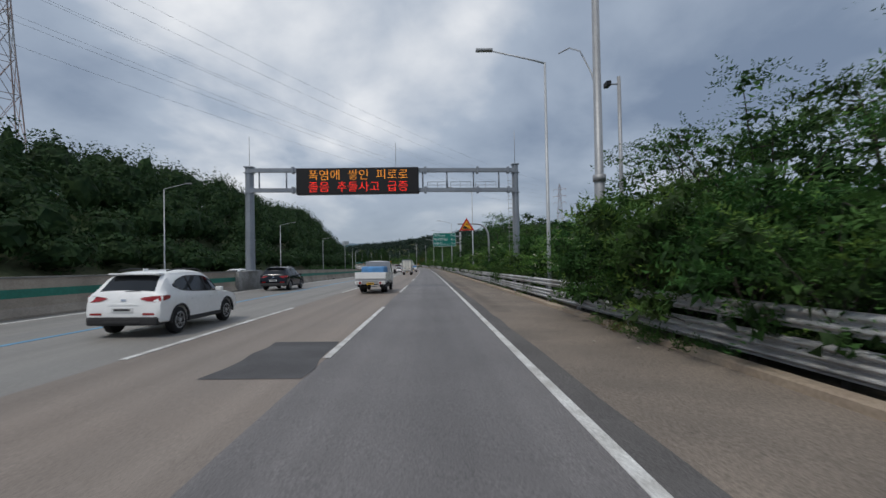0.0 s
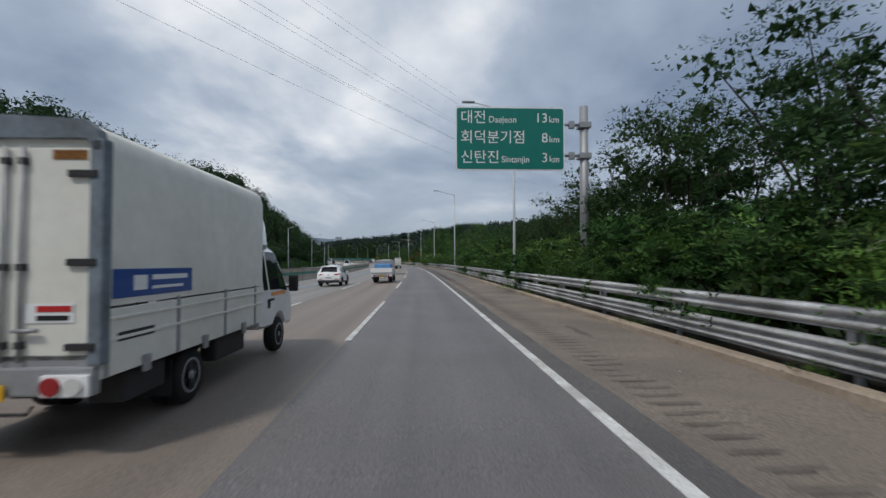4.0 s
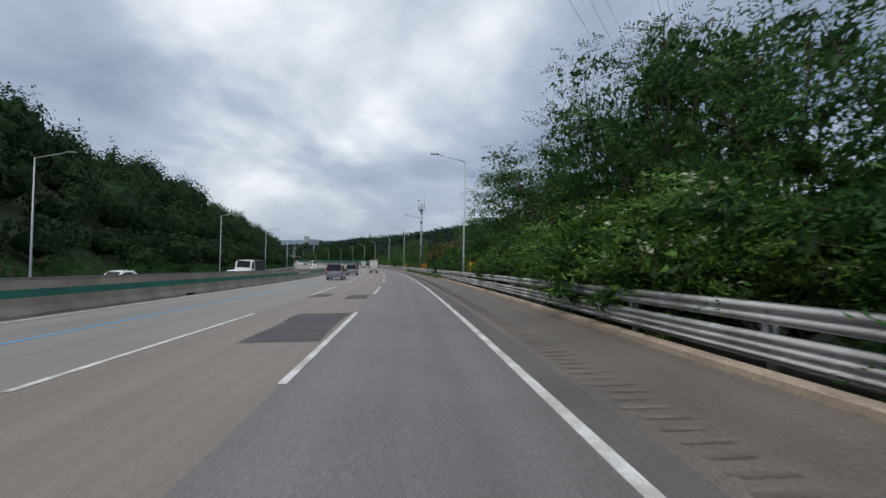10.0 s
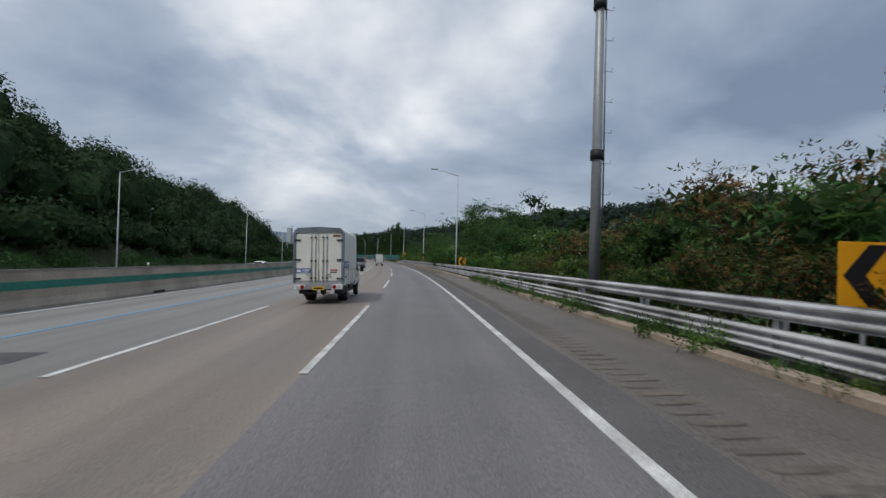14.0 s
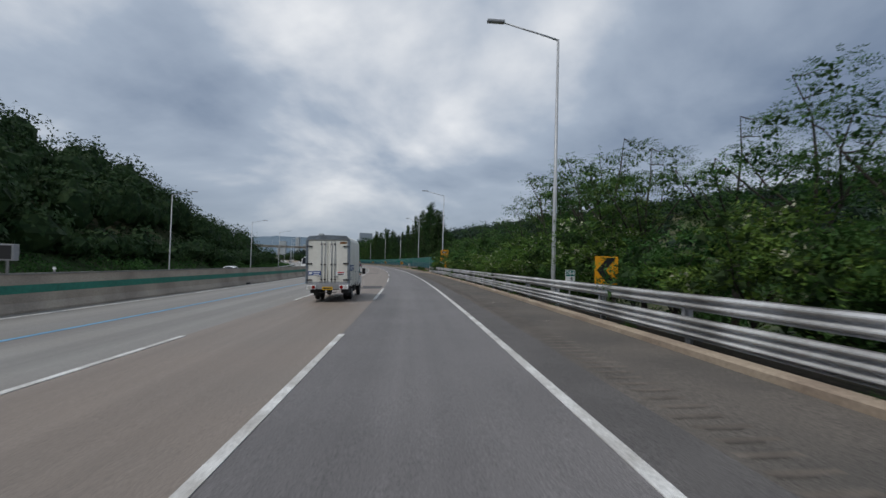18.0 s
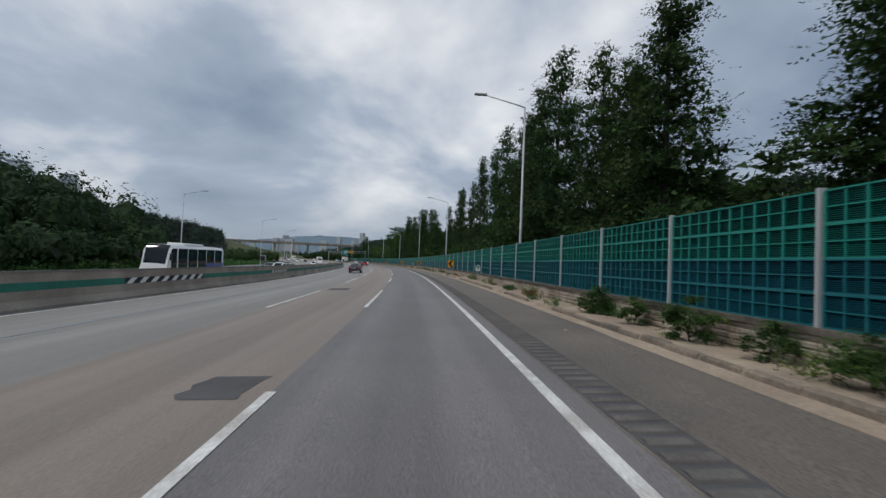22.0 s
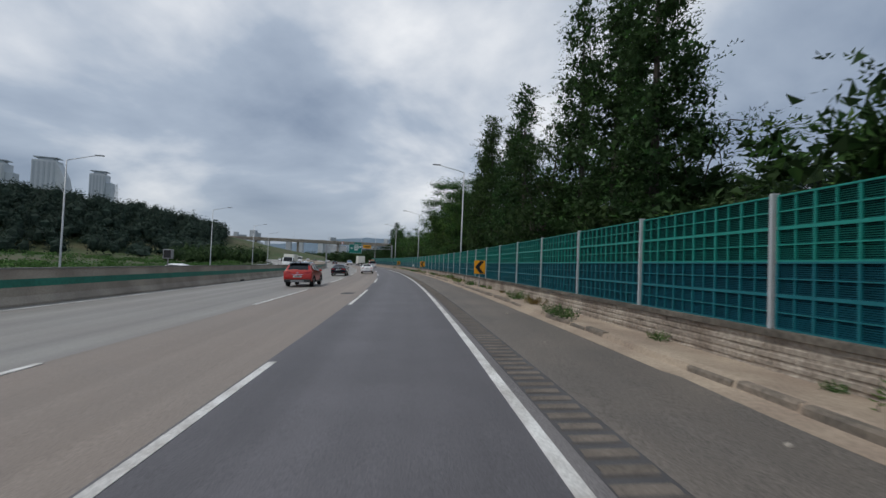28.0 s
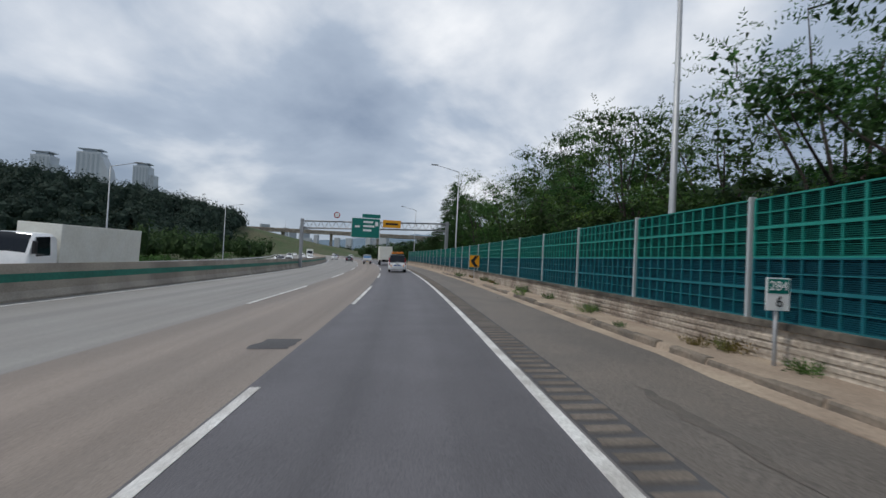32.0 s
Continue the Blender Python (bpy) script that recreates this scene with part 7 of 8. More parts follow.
def light_truck(label, box_body=True, load=None):
    """A small cab-over truck: y = 0 at the rear, the cab in front."""
    t = thing("light_truck", label, "truck", "traffic")
    cab = part("cab_chassis", bmbox(-.42, .42, .1, 4.9, .52, .72, bevel=.02), M_TRIM, t, "black ladder chassis")
    Lb = 3.7
    y0 = Lb + .08
    rows = [(y0, .55, 1.18, 1.90, .84, .86, .76), (y0 + .1, .52, 1.18, 1.96, .85, .87, .76), (y0 + .95, .50, 1.16, 1.95, .86, .87, .74), (y0 + 1.15, .48, 1.14, 1.82, .86, .87, .73), (y0 + 1.62, .45, 1.10, 1.22, .86, .86, .78), (y0 + 1.75, .42, .95, 1.02, .84, .84, .76), (y0 + 1.82, .46, .6, .66, .76, .76, .66)]
    loft(rows, ((y0 + .98, .38),), .33, [(y0 + .14, y0 + .36), (y0 + .43, y0 + 1.42)], [(y0 + 1.12, y0 + 1.60)], P_WHITE, t)
    sym("door_mirror", t, M_BLACK, lambda sg: sbox(sg, .93, 1.10, y0 + 1.30, y0 + 1.42, 1.10, 1.42, .03))
    sym("mirror_arm", t, M_BLACK, lambda sg: bmtube([(sg * .84, y0 + 1.30, 1.18), (sg * 1.0, y0 + 1.36, 1.2)], .018, sides=6))
    sym("door_handle", t, M_BLACK, lambda sg: sbox(sg, .868, .895, y0 + .45, y0 + .62, .98, 1.02, .008))
    sym("side_decal", t, M_AMBER, lambda sg: sbox(sg, .874, .884, y0 + .5, y0 + 1.25, 1.06, 1.13, .002), "orange side stripe")
    sym("fuel_flap", t, M_BLACK, lambda sg: sbox(sg, .868, .885, y0 + .3, y0 + .42, .86, 1.02, .02))
    for sg in (1, -1):
        wheel("front_wheel", t, sg * .76, y0 + .98, .32, .19, M_GALV2, sg)
        for k in (0, 1):
            wheel("rear_wheel", t, sg * (.74 - k * .19), 1.66, .32, .17, M_GALV2, sg)
    deck = part("load_bed", bmbox(-.90, .90, .0, Lb, .78, .90, bevel=.01), M_GALV2, t)
    for yy in (.05, 1.15, 2.3, 3.35):
        sym("drop_side_post", t, M_GALV2, lambda sg: sbox(sg, .88, .934, yy, yy + .06, .68, 1.30, .01))
    sym("drop_side", t, P_BOX, lambda sg: sbox(sg, .90, .922, .03, Lb - .02, .68, 1.26, .008), "grey-white drop side boards")
    for zz in (.98, 1.16):
        sym("drop_side_rail", t, P_BOX, lambda sg: sbox(sg, .92, .936, .03, Lb - .02, zz, zz + .03, .006))
    for yy in (.55, 1.7, 2.85):
        sym("latch", t, M_GALV2, lambda sg: sbox(sg, .925, .965, yy, yy + .1, .62, .78, .015))
    sym("side_guard", t, M_TRIM, lambda sg: sbox(sg, .62, .84, 2.25, 3.2, .34, .66, .04))
    sym("tool_box", t, M_TRIM, lambda sg: sbox(sg, .50, .84, .45, 1.1, .36, .64, .03))
    part("rear_beam", bmbox(-.90, .90, -.03, .06, .56, .80, bevel=.02), M_GALV2, t, "grey rear beam")
    for sg in (1, -1):
        lp = part("tail_lamp_box", sbox(sg, .50, .88, -.06, -.02, .56, .74, .01), P_WHITE, t)
        part("red_lamp", bmtube([(sg * .59, -.09, .65), (sg * .59, -.05, .65)], .075, sides=14), M_TAIL, lp)
        part("clear_lamp", bmtube([(sg * .77, -.09, .65), (sg * .77, -.05, .65)], .07, sides=14), M_CLEAR, lp)
    plate_at(t, 0, -.05, .60, M_PLATE_Y, .44, .13)
    part("rear_under_bar", bmtube([(-.4, .0, .48), (-.38, -.03, .42), (.38, -.03, .42), (.4, .0, .48)], .015, sides=6), M_TRIM, t)
    sym("mud_flap", t, M_BLACK, lambda sg: sbox(sg, .52, .84, 1.2, 1.215, .2, .6, .004))
    if box_body:
        bm = bmesh.new()
        prof = [(-.92, .92), (-.92, 2.62), (-.88, 2.76), (-.78, 2.84), (0, 2.88), (.78, 2.84), (.88, 2.76), (.92, 2.62), (.92, .92)]
        prof = [(x, z if z > 1 else 1.28) for x, z in prof]
        a = [bm.verts.new((x, .04, z)) for x, z in prof]
        b = [bm.verts.new((x, Lb, z)) for x, z in prof]
        for i in range(len(prof) - 1):
            bm.faces.new((a[i], a[i + 1], b[i + 1], b[i])).smooth = True
        bm.faces.new(b)
        bm.faces.new(a[::-1])
        bm.faces.new((a[0], b[0], b[-1], a[-1]))
        me = bm_mesh("cargo_box", bm, P_BOX)
        me.set_sharp_from_angle(angle=radians(50))
        cb = part("cargo_box", me, None, t, "off-white box body")
        # frame and doors at the rear
        for sg in (1, -1):
            part("corner_post", sbox(sg, .83, .945, -.02, .10, .80, 2.70, .02), M_FRAME_B, cb, "dull blue-grey corner post")
        part("top_frame", bmpoly([(-.93, 2.60), (-.89, 2.77), (-.78, 2.86), (0, 2.90), (.78, 2.86), (.89, 2.77), (.93, 2.60), (.85, 2.60), (.80, 2.70), (-.80, 2.70), (-.85, 2.60)], -.02, .08), M_FRAME_B, cb)
        for sg in (1, -1):
            d = part("rear_door", sbox(sg, .02, .84, .0, .038, .84, 2.62, .01), P_BOX, t, "off-white rear door")
            for xx in (.16, .30) if sg > 0 else (.12, .27):
                part("lock_rod", bmtube([(sg * xx, -.03, .84), (sg * xx, -.03, 2.62)], .016, sides=6), M_GALV2, d)
                for zz in (1.62, 2.5, .98):
                    part("rod_bracket", sbox(sg, xx - .035, xx + .035, -.045, .0, zz - .03, zz + .03, .006), M_TRIM, d)
            for zz in (.96, 1.66, 2.40):
                part("hinge", sbox(sg, .66, .90, -.035, -.002, zz - .03, zz + .03, .008), M_TRIM, d)
            part("handle", bmtube([(sg * .26, -.045, 1.10), (sg * .46, -.045, 1.10)], .018, sides=6), M_GALV2, d)
        lab = part("rear_label", bmbox(-.82, -.30, -.008, -.002, 1.16, 1.34), P_BLUE, t, "blue company label")
        part("logo", bmbox(-.80, -.66, -.012, -.008, 1.20, 1.30), M_SIGN_W, lab)
        part("writing_bar", bmbox(-.62, -.34, -.012, -.008, 1.26, 1.30), M_SIGN_W, lab)
        part("writing_bar", bmbox(-.62, -.36, -.012, -.008, 1.19, 1.22), M_SIGN_W, lab)
        lab = part("notice_sticker", bmbox(.30, .72, -.008, -.002, 1.16, 1.32), M_SIGN_W, t)
        part("notice_bar", bmbox(.42, .70, -.012, -.008, 1.25, 1.30), M_RED, lab)
        part("notice_bar", bmbox(.42, .68, -.012, -.008, 1.18, 1.22), M_INK, lab)
        part("rust_patch", bmbox(.52, .80, -.006, -.001, 2.52, 2.60), M_RUST, t)
        for sg in (1, -1):
            lab = part("side_label", sbox(sg, .919, .926, .14, 1.45, 1.34, 1.60, .001), P_BLUE, t, "blue company label")
            part("logo", sbox(sg, .925, .930, .42, .62, 1.40, 1.54, .001), M_SIGN_W, lab)
            part("writing_bar", sbox(sg, .925, .930, .70, 1.34, 1.49, 1.54, .001), M_SIGN_W, lab)
            part("writing_bar", sbox(sg, .925, .930, .70, 1.26, 1.40, 1.43, .001), M_SIGN_W, lab)
            part("side_writing", sbox(sg, .921, .926, .22, .75, .96, 1.04, .001), M_TRIM, t)
        # wind deflector over the cab
        bm = bmesh.new()
        st = [(y0 + .05, 1.98, 2.76, .80), (y0 + .35, 1.98, 2.66, .78), (y0 + .7, 1.98, 2.40, .72), (y0 + 1.0, 1.96, 2.10, .62), (y0 + 1.08, 1.95, 1.98, .56)]
        rings = [[bm.verts.new(c) for c in ((-w, y, zl), (-w * .95, y, zl + (zh - zl) * .8), (-w * .7, y, zh), (w * .7, y, zh), (w * .95, y, zl + (zh - zl) * .8), (w, y, zl))] for y, zl, zh, w in st]
        for p, q in zip(rings, rings[1:]):
            for i in range(5):
                bm.faces.new((p[i], p[i + 1], q[i + 1], q[i])).smooth = True
        bm.faces.new(rings[0])
        part("wind_deflector", bm, P_WHITE, t, "white roof wind deflector")
    else:
        part("tailgate", bmbox(-.90, .90, -.02, .02, .90, 1.27, bevel=.01), P_WHITE, t)
        part("head_guard", bmbox(-.82, .82, Lb - .05, Lb, 1.2, 1.95, bevel=.01), M_GALV2, t)
        if load:
            part("load", bmbox(-.7, .7, 1.0, 3.2, .92, 1.62, bevel=.12), load, t, "blue tarpaulin load")
    return t


P_BOX = mat("box_offwhite", (0.76, 0.76, 0.70), 0.5, var=.05, scale=.8, fine=6, bump=.02, col2=(0.70, 0.69, 0.62))
M_RUST = mat("rust", (0.30, 0.13, 0.03), .9, var=.3, bump=.3)
M_TARP = mat("blue_tarpaulin", (0.12, 0.32, 0.62), .6, var=.15, scale=3, fine=12, bump=.4)
M_TARP_D = mat("dark_tarpaulin", (0.035, 0.04, 0.042), .8, var=.2, scale=2, fine=10, bump=.5)


def put(t, s, o, turn=0, k=1.0):
    t.matrix_basis = lie(s, o, .012, turn) @ Matrix.Scale(k, 4)
    return t


tucson = put(suv("white compact SUV driving in the second lane", P_WHITE), 10.55, -6.95, k=.94)
put(suv("black SUV in the bus lane ahead", P_BLACK), 31.0, -10.6)
pickup = put(light_truck("white flatbed pickup truck with a blue covered load", False, M_TARP), 26.6, -3.35)
box_truck = put(light_truck("white box truck with dirty rear doors and blue labels"), 82.35, -3.72)
silver_van = put(minivan("silver grey minivan with dark tinted windows", P_SILVER), 256.65, -7.75)
put(sedan("black sedan in the bus lane", P_BLACK, "tall"), 446.2, -10.55)
limo = put(sedan("black executive sedan with chrome trim", P_BLACK, "tall", True), 520.35, -7.3)
put(suv("red compact SUV with a black roof", P_RED, red=True), 600.7, -6.45)
wsed = put(sedan("white sedan with wide red tail lamps", P_WHITE), 638.05, -3.3)
put(minivan("white patrol van with an orange beacon bar", P_WHITE, False, True), 700.8, 0.1)
put(sedan("dark sedan far ahead on the carriageway", P_BLACK), 626.0, -6.5)


def coach():
    t = thing("coach_bus", "white and blue long-distance coach on the opposite carriageway", "bus", "traffic")
    rows = [(0, .45, 1.3, 3.1, 1.2, 1.24, 1.12), (.15, .4, 1.3, 3.35, 1.24, 1.25, 1.14), (6, .35, 1.3, 3.4, 1.25, 1.25, 1.14), (11.2, .35, 1.25, 3.4, 1.25, 1.25, 1.12), (11.6, .35, 1.2, 3.0, 1.24, 1.24, 1.10), (11.9, .4, 1.1, 1.6, 1.2, 1.2, 1.05), (12.0, .5, .8, .9, 1.1, 1.1, 1.0)]
    loft(rows, ((2.9, .58), (9.3, .58)), .5, [(.5, 2.4), (2.5, 4.4), (4.5, 6.4), (6.5, 8.4), (8.5, 10.3), (10.5, 11.5)], [(11.25, 11.88)], P_WHITE, t)
    sym("blue_livery", t, P_BLUE, lambda sg: sbox(sg, 1.24, 1.262, .2, 4.5, .55, 1.75, .01))
    sym("green_livery", t, M_SIGN_G, lambda sg: sbox(sg, 1.24, 1.262, 5.0, 7.4, .75, 1.2, .01))
    part("roof_unit", bmbox(-.8, .8, 4.5, 8.5, 3.42, 3.62, bevel=.08), P_WHITE, t)
    sym("mirror", t, M_BLACK, lambda sg: sbox(sg, 1.25, 1.5, 11.8, 12.0, 2.1, 2.7, .05))
    for yc in (2.9, 9.3):
        for sg in (1, -1):
            wheel("wheel", t, sg * 1.1, yc, .48, .28, M_GALV2, sg)
    return t


put(coach(), 505, -22, 180)


def big_truck(label, box_m, L=8.0, top=3.5):
    t = thing("lorry", label, "truck", "traffic")
    part("chassis", bmbox(-.45, .45, .2, L + 1.6, .7, .95, bevel=.02), M_TRIM, t)
    part("cargo_box", bmbox(-1.2, 1.2, 0, L, 1.05, top, bevel=.04), box_m, t)
    y0 = L + .2
    rows = [(y0, .7, 1.7, 2.7, 1.15, 1.2, 1.1), (y0 + .2, .6, 1.7, 2.9, 1.18, 1.2, 1.1), (y0 + 1.5, .5, 1.65, 2.85, 1.2, 1.2, 1.1), (y0 + 1.9, .45, 1.55, 1.75, 1.2, 1.2, 1.1), (y0 + 2.0, .5, 1.2, 1.3, 1.1, 1.1, 1.0)]
    loft(rows, ((y0 + .9, .55),), .5, [(y0 + .5, y0 + 1.5)], [(y0 + 1.52, y0 + 1.88)], P_WHITE, t)
    for yc in (1.6, y0 + .9):
        for sg in (1, -1):
            wheel("wheel", t, sg * 1.05, yc, .48, .28, M_GALV2, sg)
    sym("mirror", t, M_BLACK, lambda sg: sbox(sg, 1.2, 1.4, y0 + 1.7, y0 + 1.85, 1.8, 2.5, .04))
    return t


put(big_truck("white box lorry on the opposite carriageway", P_BOX), 688, -20.8, 180)
put(big_truck("dark covered lorry with a white cab", M_TARP_D, 5.5, 2.9), 278.5, -22.5, 180)
for ob, v, o in ((tucson, 112, -6.9), (pickup, 116, -3.3), (silver_van, 283, -7.5), (box_truck, 298.5, -3.6), (box_truck, 197.4, -3.6), (silver_van, 367.6, -7.5), (box_truck, 386.9, -3.6)):
    copy_thing(ob, lie(v, o, .012))
FAR_CARS = ((tucson, 49, -20, 180), (wsed, 204, -21, 180), (tucson, 246, -25, 180), (wsed, 255, -18, 180), (wsed, 352, -21, 180), (wsed, 436, -24, 180), (tucson, 530, -20, 180), (limo, 541, -24, 180), (tucson, 596, -22, 180), (wsed, 612, -18, 180),
            (pickup, 745, -3.4, 0), (limo, 770, -7, 0), (wsed, 800, -10.4, 0), (tucson, 825, -3.4, 0), (limo, 850, -7, 0), (wsed, 742, -18, 180), (limo, 760, -22, 180), (tucson, 778, -25, 180), (wsed, 800, -18, 180), (pickup, 818, -25, 180), (tucson, 845, -21, 180), (limo, 868, -18, 180), (wsed, 890, -24, 180), (tucson, 905, -3.4, 0), (wsed, 915, -20, 180))
for ob, s, o, tn in FAR_CARS:
    copy_thing(ob, lie(s, o, .012, tn))
put(big_truck("lorry with a pale box far down the road", P_BOX), 735, -0.2)
put(big_truck("pale box lorry among oncoming traffic", P_BOX), 835, -18.5, 180)

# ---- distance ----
# aerial haze is painted into these pale, bluish base colours
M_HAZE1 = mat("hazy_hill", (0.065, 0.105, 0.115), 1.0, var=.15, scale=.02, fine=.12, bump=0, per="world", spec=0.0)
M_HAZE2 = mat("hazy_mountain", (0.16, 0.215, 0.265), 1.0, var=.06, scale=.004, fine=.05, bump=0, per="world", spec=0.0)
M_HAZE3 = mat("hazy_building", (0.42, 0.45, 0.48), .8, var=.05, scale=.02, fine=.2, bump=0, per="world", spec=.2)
# facade and glazing lightened towards each other for haze as well
M_TOWER = mat("tower_facade_hazed", (0.52, 0.56, 0.60), .6, var=.05, scale=.05, fine=.4, bump=0)
M_TOWER_D = mat("tower_glazing_hazed", (0.40, 0.45, 0.50), .4, var=.08, bump=0)


def ridge(name, az0, az1, dist, base, top, m, seed, label, n=160):
    """A far ridge standing round the valley between two bearings from the start of the road, with an uneven skyline."""
    r = np.random.default_rng(seed)
    a = np.radians(np.linspace(az0, az1, n))
    f = np.linspace(0, 1, n)
    prof = sum(np.sin(f * k * 6.28 + r.uniform(0, 6)) / k for k in (1, 2, 3, 5, 8)) * .22 + .75 + r.normal(0, .012, n)
    prof *= np.minimum(1, np.minimum(f, 1 - f) * 7 + .25)
    V, F = [], []
    for i in range(n):
        dx, dy = -math.sin(a[i]), math.cos(a[i])
        for dd, h in ((-260, base), (-90, base + (top - base) * prof[i] * .6), (0, base + (top - base) * prof[i]), (160, base)):
            V.append((dx * (dist + dd), dy * (dist + dd), h))
    for i in range(n - 1):
        for j in range(3):
            F.append((i * 4 + j, (i + 1) * 4 + j, (i + 1) * 4 + j + 1, i * 4 + j + 1))
    return structure(name, mesh_of(name, V, F, m, smooth=True), label, "hills")


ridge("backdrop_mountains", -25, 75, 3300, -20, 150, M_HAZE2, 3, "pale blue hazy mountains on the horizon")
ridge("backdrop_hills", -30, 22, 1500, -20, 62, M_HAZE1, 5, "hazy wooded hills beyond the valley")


def tower(x, y, top, w, d, turn, kind):
    t = thing("apartment_tower", "tall pale high-rise apartment tower behind the ridge", "tower", "high-rise towers")
    base = 20.0
    h = top - base
    part("wall", bmbox(-w / 2, w / 2, -d / 2, d / 2, 0, h - 6, bevel=.6), M_TOWER, t)
    if kind == 1:
        part("stepped_wing", bmpoly([(w / 2, 0), (w * 1.0, 0), (w * .95, h * .55), (w * .8, h * .75), (w / 2, h * .92)], -d / 2, d / 2), M_TOWER, t)
    else:
        part("side_wing", bmbox(w / 2 - .1, w * .85, -d * .4, d * .4, 0, h * .82, bevel=.5), M_TOWER, t)
    part("crown", bmbox(-w * .32, w * .32, -d * .3, d * .3, h - 6, h - 1.5, bevel=.3), M_TOWER_D, t)
    part("roof_disc", bmbox(-w * .5, w * .5, -d * .4, d * .4, h - 1.5, h, bevel=.4), M_TOWER_D, t, "flat projecting roof canopy")
    for k in range(5):
        xx = -w * .4 + k * w * .2
        p = part("window_strip", bmbox(xx - w * .045, xx + w * .045, -d / 2 - .25, -d / 2 + .1, 8, h - 9), M_TOWER_D, t)
    t.matrix_world = Matrix.Translation((x, y, base)) @ Matrix.Rotation(radians(turn), 4, "Z")


for x, y, top, w, k in ((-951.6, 1073, 131.5, 24, 0), (-982.6, 1010, 143, 34, 1), (-1004.7, 957, 128, 26, 0)):
    tower(x, y, top, w, 24, 40, k)


def lattice_pylon(x, y, z, h, label, m=None, turn=0):
    t = thing("power_pylon", label, "pylon", "power pylons")
    bm = bmesh.new()
    lev = [0, .2, .38, .52, .64, .74, .83, .91, 1.0]
    wid = [4.0, 3.2, 2.5, 1.9, 1.5, 1.2, 1.05, .95, .35]
    pts = [[(sx * w, sy * w, h * f) for sx, sy in ((1, 1), (-1, 1), (-1, -1), (1, -1))] for f, w in zip(lev, wid)]
    for a, b in zip(pts, pts[1:]):
        for i in range(4):
            tube(bm, [a[i], b[i]], .14, sides=4, cap=False)
            tube(bm, [a[i], b[(i + 1) % 4]], .07, sides=4, cap=False)
            tube(bm, [a[(i + 1) % 4], b[i]], .07, sides=4, cap=False)
            tube(bm, [b[i], b[(i + 1) % 4]], .08, sides=4, cap=False)
    part("lattice_body", bm, m or M_PYLON, t)
    for f in (.66, .78, .90):
        for sg in (1, -1):
            bm = bmesh.new()
            e = (sg * 6.5, 0, h * f + .4)
            for c in ((sg * 1.2, 1, h * f), (sg * 1.2, -1, h * f), (sg * 1.1, 0, h * f + 1.8)):
                tube(bm, [c, e], .09, sides=4, cap=False)
            arm = part("cross_arm", bm, m or M_PYLON, t)
            part("insulator", bmtube([(sg * 6.4, 0, h * f + .3), (sg * 6.4, 0, h * f - 1.9)], .12, sides=6), M_GALV2, arm)
    t.matrix_world = Matrix.Translation((x, y, z)) @ Matrix.Rotation(radians(turn), 4, "Z")
    return [(t.matrix_world @ Vector((sg * 6.4, 0, h * f - 1.9))) for f in (.66, .78, .90) for sg in (1, -1)] + [t.matrix_world @ Vector((0, 0, h))]


M_PYLON = mat("pylon_steel_red", (0.36, 0.24, 0.22), .7, .2, var=.15, scale=.1, fine=2, bump=0, col2=(0.42, 0.43, 0.45))
PR = W(403.5, 173)
pa = lattice_pylon(-92, 97, 16, 58, "red and white lattice power pylon on the hill", turn=-35)
pb_ = lattice_pylon(PR.x, PR.y, 16, 56, "tall lattice power pylon beyond the valley trees", turn=-35)
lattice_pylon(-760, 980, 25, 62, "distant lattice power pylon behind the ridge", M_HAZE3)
M_WIRE = mat("wire", (0.3, 0.32, 0.35), .6, .3, var=.02, bump=0)
for i, (a, b) in enumerate(zip(pa, pb_)):
    cu = bmesh.new()
    pts = []
    for k in range(25):
        f = k / 24
        p = a.lerp(b, f)
        p.z -= 4 * 9.0 * f * (1 - f)
        pts.append(p)
    tube(cu, pts, .035, sides=4, cap=False)
    tagged(new("power_cable", bm_mesh("power_cable", cu, M_WIRE)), "thin overhead power cable slung between pylons", "power cable", "power cables")


def overpass():
    t = thing("overpass_bridge", "long grey concrete bridge crossing far ahead", "bridge")
    a, b = Vector((-560, 790, 0)), Vector((-190, 1075, 0))
    d = (b - a).normalized()
    ang = math.atan2(d.y, d.x)
    L = (b - a).length
    part("deck", bmbox(0, L, -6, 6, 9.0, 10.8, bevel=.1), M_CONC, t)
    part("parapet", bmbox(0, L, -6.2, -5.9, 10.8, 11.9), M_CONC, t)
    for k in range(12):
        p = part("pier", bmbox(L * (k + .5) / 12 - 1, L * (k + .5) / 12 + 1, -3, 3, -16, 9.0, bevel=.1), M_CONC, t)
    for k in range(14):
        part("bridge_lamp", bmtube([(L * (k + .3) / 14, 0, 10.8), (L * (k + .3) / 14, 0, 19)], .12, sides=5), M_POLE, t)
    t.matrix_world = Matrix.Translation(a) @ Matrix.Rotation(ang, 4, "Z")


overpass()


def city():
    r = random.Random(8)
    for i in range(46):
        a, dist = radians(r.uniform(8, 44)), r.uniform(2300, 2900)
        w, h = r.uniform(14, 34), r.uniform(45, 115)
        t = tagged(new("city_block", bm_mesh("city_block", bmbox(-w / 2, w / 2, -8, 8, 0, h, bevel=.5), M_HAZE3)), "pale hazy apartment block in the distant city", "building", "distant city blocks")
        t.matrix_world = Matrix.Translation((-math.sin(a) * dist, math.cos(a) * dist, -12)) @ Matrix.Rotation(a + r.uniform(-.5, .5), 4, "Z")


city()


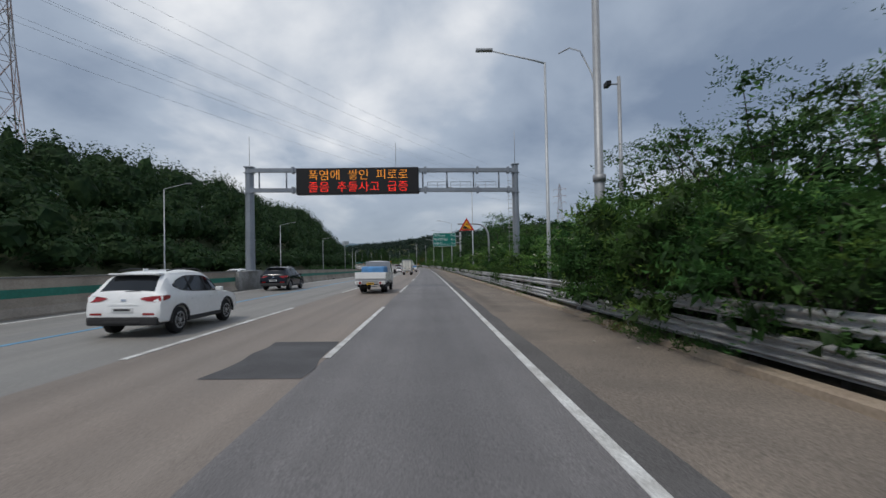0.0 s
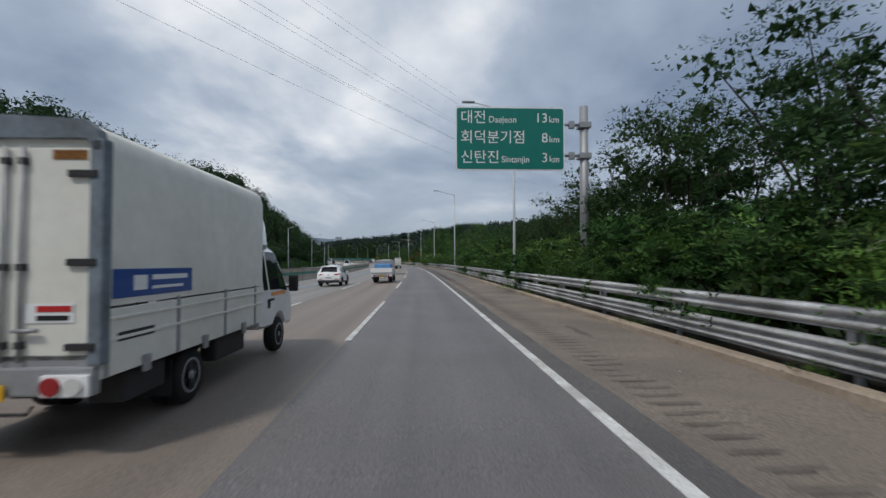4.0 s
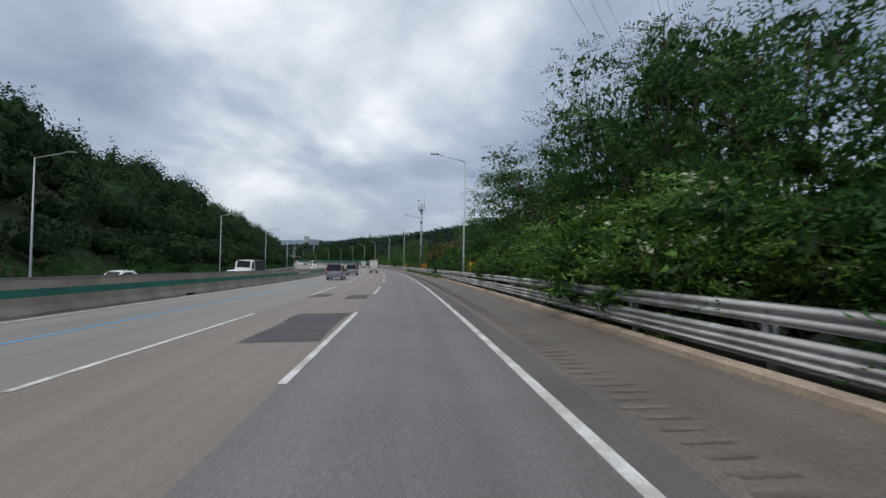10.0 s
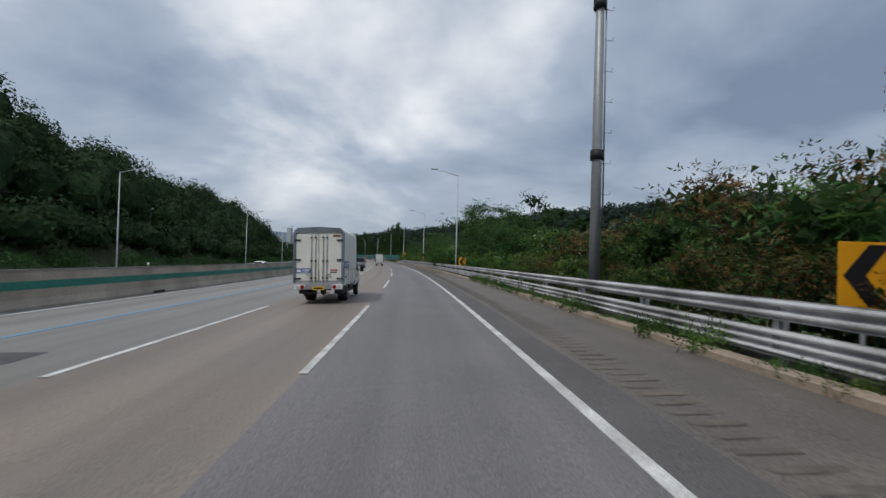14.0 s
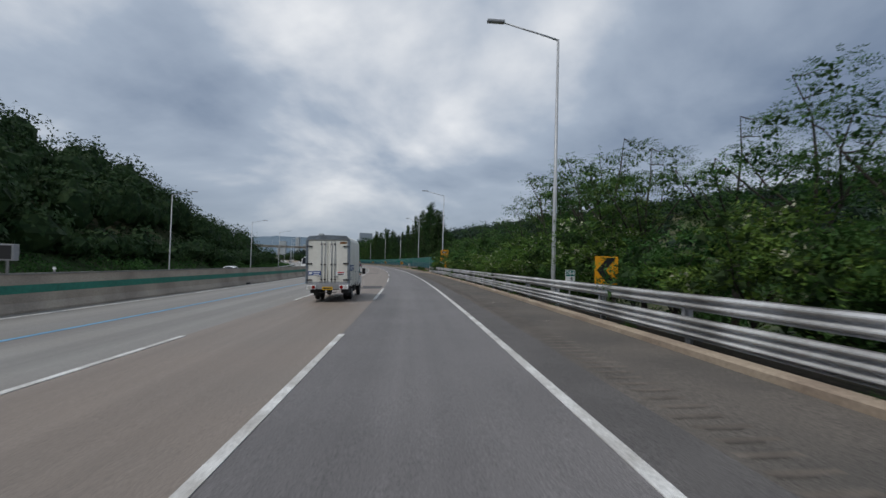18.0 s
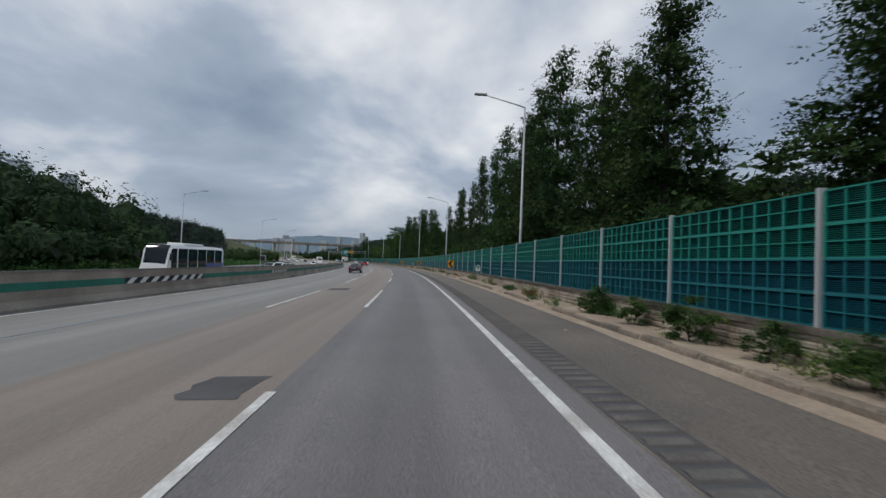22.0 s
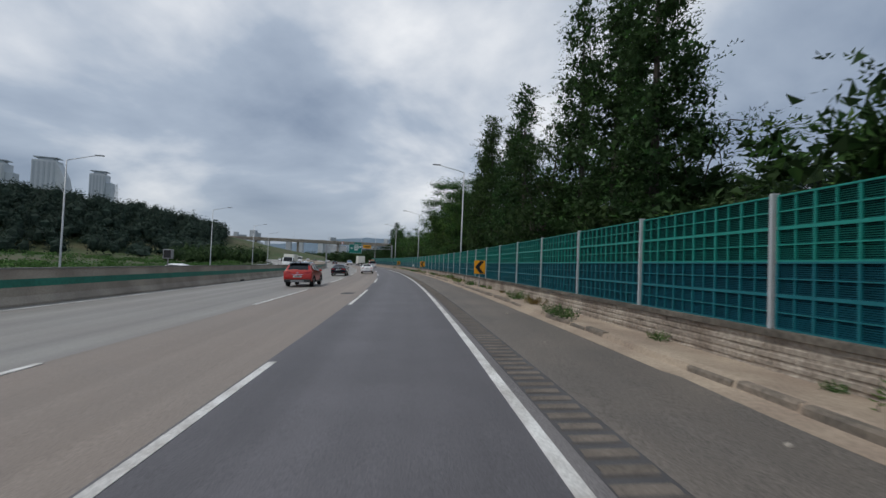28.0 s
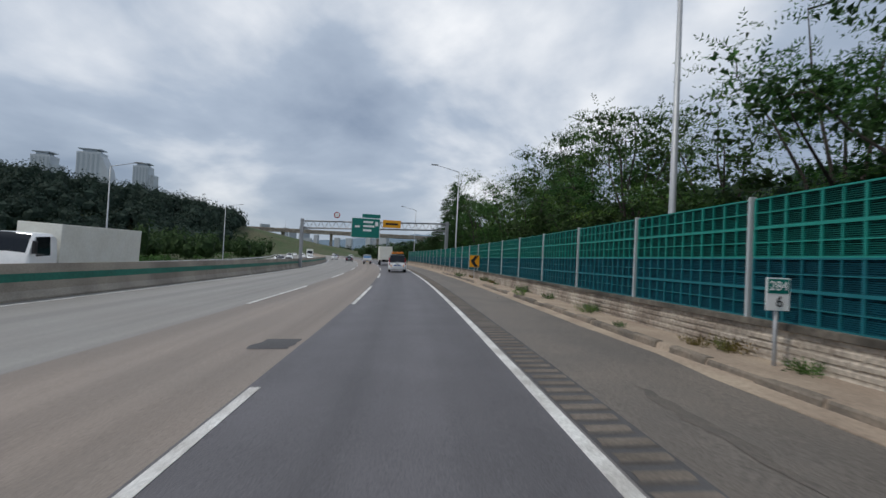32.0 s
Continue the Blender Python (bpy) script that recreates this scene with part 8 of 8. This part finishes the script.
def second_gantry():
    s = 718
    b = float(np.interp(s, KNOT, BANK)) * .01
    t = thing("sign_gantry", "steel truss gantry with a green direction sign and an orange board", "gantry")
    t.matrix_world = stand(s, 0)
    z = lambda x, h: h + b * x
    for x in (-13.0, 7.9):
        part("column", bmbox(x - .22, x + .22, -.22, .22, z(x, -.6), z(x, 7.0), bevel=.02), M_GALV2, t)
    for h in (5.7, 6.7):
        for y in (0, .7):
            part("beam", bmtube([(-13, y, z(-13, h)), (7.9, y, z(7.9, h))], .09, sides=8), M_GALV2, t)
    bm = bmesh.new()
    for k in range(20):
        x = -13 + k * 1.045
        tube(bm, [(x, 0, z(x, 5.7)), (x + .52, 0, z(x, 6.7))], .04, sides=5, cap=False)
        tube(bm, [(x + .52, 0, z(x, 6.7)), (x + 1.045, 0, z(x, 5.7))], .04, sides=5, cap=False)
    part("lattice", bm, M_GALV2, t)
    plate = part("direction_board", bmpoly(rounded(-6.1, -2.0, 4.2, 7.1, .15), -.3, -.22), M_SIGN_W, t)
    part("green_field", bmpoly(rounded(-6.03, -2.07, 4.27, 7.03, .13), -.31, -.3), M_SIGN_G, plate, "green sign field")
    for i, (x, zz, w) in enumerate(((-4.4, 6.4, 1.4), (-4.4, 5.8, 1.6), (-4.4, 5.2, 1.2), (-5.6, 5.7, .7))):
        part("writing_bar", bmbox(x, x + w, -.32, -.31, zz, zz + .28), M_SIGN_W, plate)
    part("arrow", bmpoly([(-2.7, 6.0), (-2.3, 6.0), (-2.3, 6.6), (-2.7, 6.6)], -.32, -.31), M_SIGN_W, plate)
    part("exit_tab", bmbox(-4.6, -2.0, -.3, -.24, 7.15, 7.7, bevel=.02), M_SIGN_G, t)
    ob = part("orange_board", bmbox(-1.6, 1.0, -.3, -.22, 5.9, 7.0, bevel=.02), M_YEL, t, "orange exit board")
    part("writing_bar", bmbox(-1.2, .6, -.31, -.3, 6.3, 6.6), M_INK, ob)
    part("limit_sign", bmtube([(-8.2, -.25, 7.3), (-8.2, -.2, 7.3)], .45, sides=20), M_RED, t)
    part("limit_face", bmtube([(-8.2, -.27, 7.3), (-8.2, -.24, 7.3)], .34, sides=20), M_SIGN_W, t)


second_gantry()


def far_board():
    t = thing("roadside_board", "large pale billboard on a tall post", "billboard")
    t.matrix_world = stand(810, 64, -1)
    part("post", bmtube([(0, 0, -6), (0, 0, 22)], .5, sides=10), M_GALV2, t)
    fr = part("board", bmbox(-7, 7, -.5, .5, 21.5, 29, bevel=.1), M_HAZE3, t)
    part("panel", bmbox(-6.6, 6.6, -.56, -.5, 22, 28.5), M_TOWER_D, fr)


far_board()
M_VINYL = mat("greenhouse_film", (0.72, 0.75, 0.76), .4, var=.08, scale=.3, fine=2, bump=.1)
M_BLUE_ROOF = mat("blue_roof", (0.10, 0.28, 0.55), .6, var=.1, bump=.1)


def greenhouse(s, o, L, n, turn):
    t = thing("greenhouse", "row of white plastic-film greenhouses in the field", "greenhouse", "field greenhouses")
    for k in range(n):
        bm = bmesh.new()
        ring = [(3.0 * math.cos(a), 2.9 * math.sin(a)) for a in np.linspace(0, math.pi, 11)]
        A = [bm.verts.new((x + k * 6.4, 0, z)) for x, z in ring]
        B = [bm.verts.new((x + k * 6.4, L, z)) for x, z in ring]
        for i in range(10):
            bm.faces.new((A[i], A[i + 1], B[i + 1], B[i])).smooth = True
        bm.faces.new(A[::-1])
        bm.faces.new(B)
        part("tunnel", bm, M_VINYL, t)
    t.matrix_world = stand(s, o, float(terrain(np.array([s]), np.array([o]))[0]) - 1.0, turn)


for s, o, L, n, tn in ((800, -118, 34, 3, 70), (935, -96, 26, 2, 60), (770, -150, 40, 2, 75)):
    greenhouse(s, o, L, n, tn)
for s, o in ((940, -82), (915, -104)):
    t = thing("farm_shed", "low farm shed with a blue metal roof", "shed", "farm sheds")
    part("wall", bmbox(-6, 6, -4, 4, 0, 3.2, bevel=.05), P_BOX, t)
    part("roof", bmpoly([(-6.6, 3.1), (6.6, 3.1), (6.2, 3.4), (0, 4.6), (-6.2, 3.4)], -4.5, 4.5), M_BLUE_ROOF, t, "blue metal roof")
    t.matrix_world = stand(s, o, -1.2, 60)
# field growth and trees beyond the opposite carriageway
r9 = np.random.default_rng(41)
fs_, fo_ = r9.uniform(560, 1150, 900), -r9.uniform(36, 150, 900)
forest("field_growth", fs_, fo_, r9.uniform(.4, 1.7, 900), r9.uniform(1.2, 3.0, 900), 60, .5, M_LEAF, 12, label="bright green field growth and bushes in the valley")
ts_, to_ = np.concatenate([r9.uniform(760, 1250, 260), r9.uniform(780, 1400, 260)]), np.concatenate([-r9.uniform(36, 75, 260), r9.uniform(12, 90, 260)])
forest("far_roadside_trees", ts_, to_, r9.uniform(4, 9, 520), r9.uniform(2, 3.4, 520), 70, .95, M_LEAF_D, 13, label="dark trees lining the road far ahead")
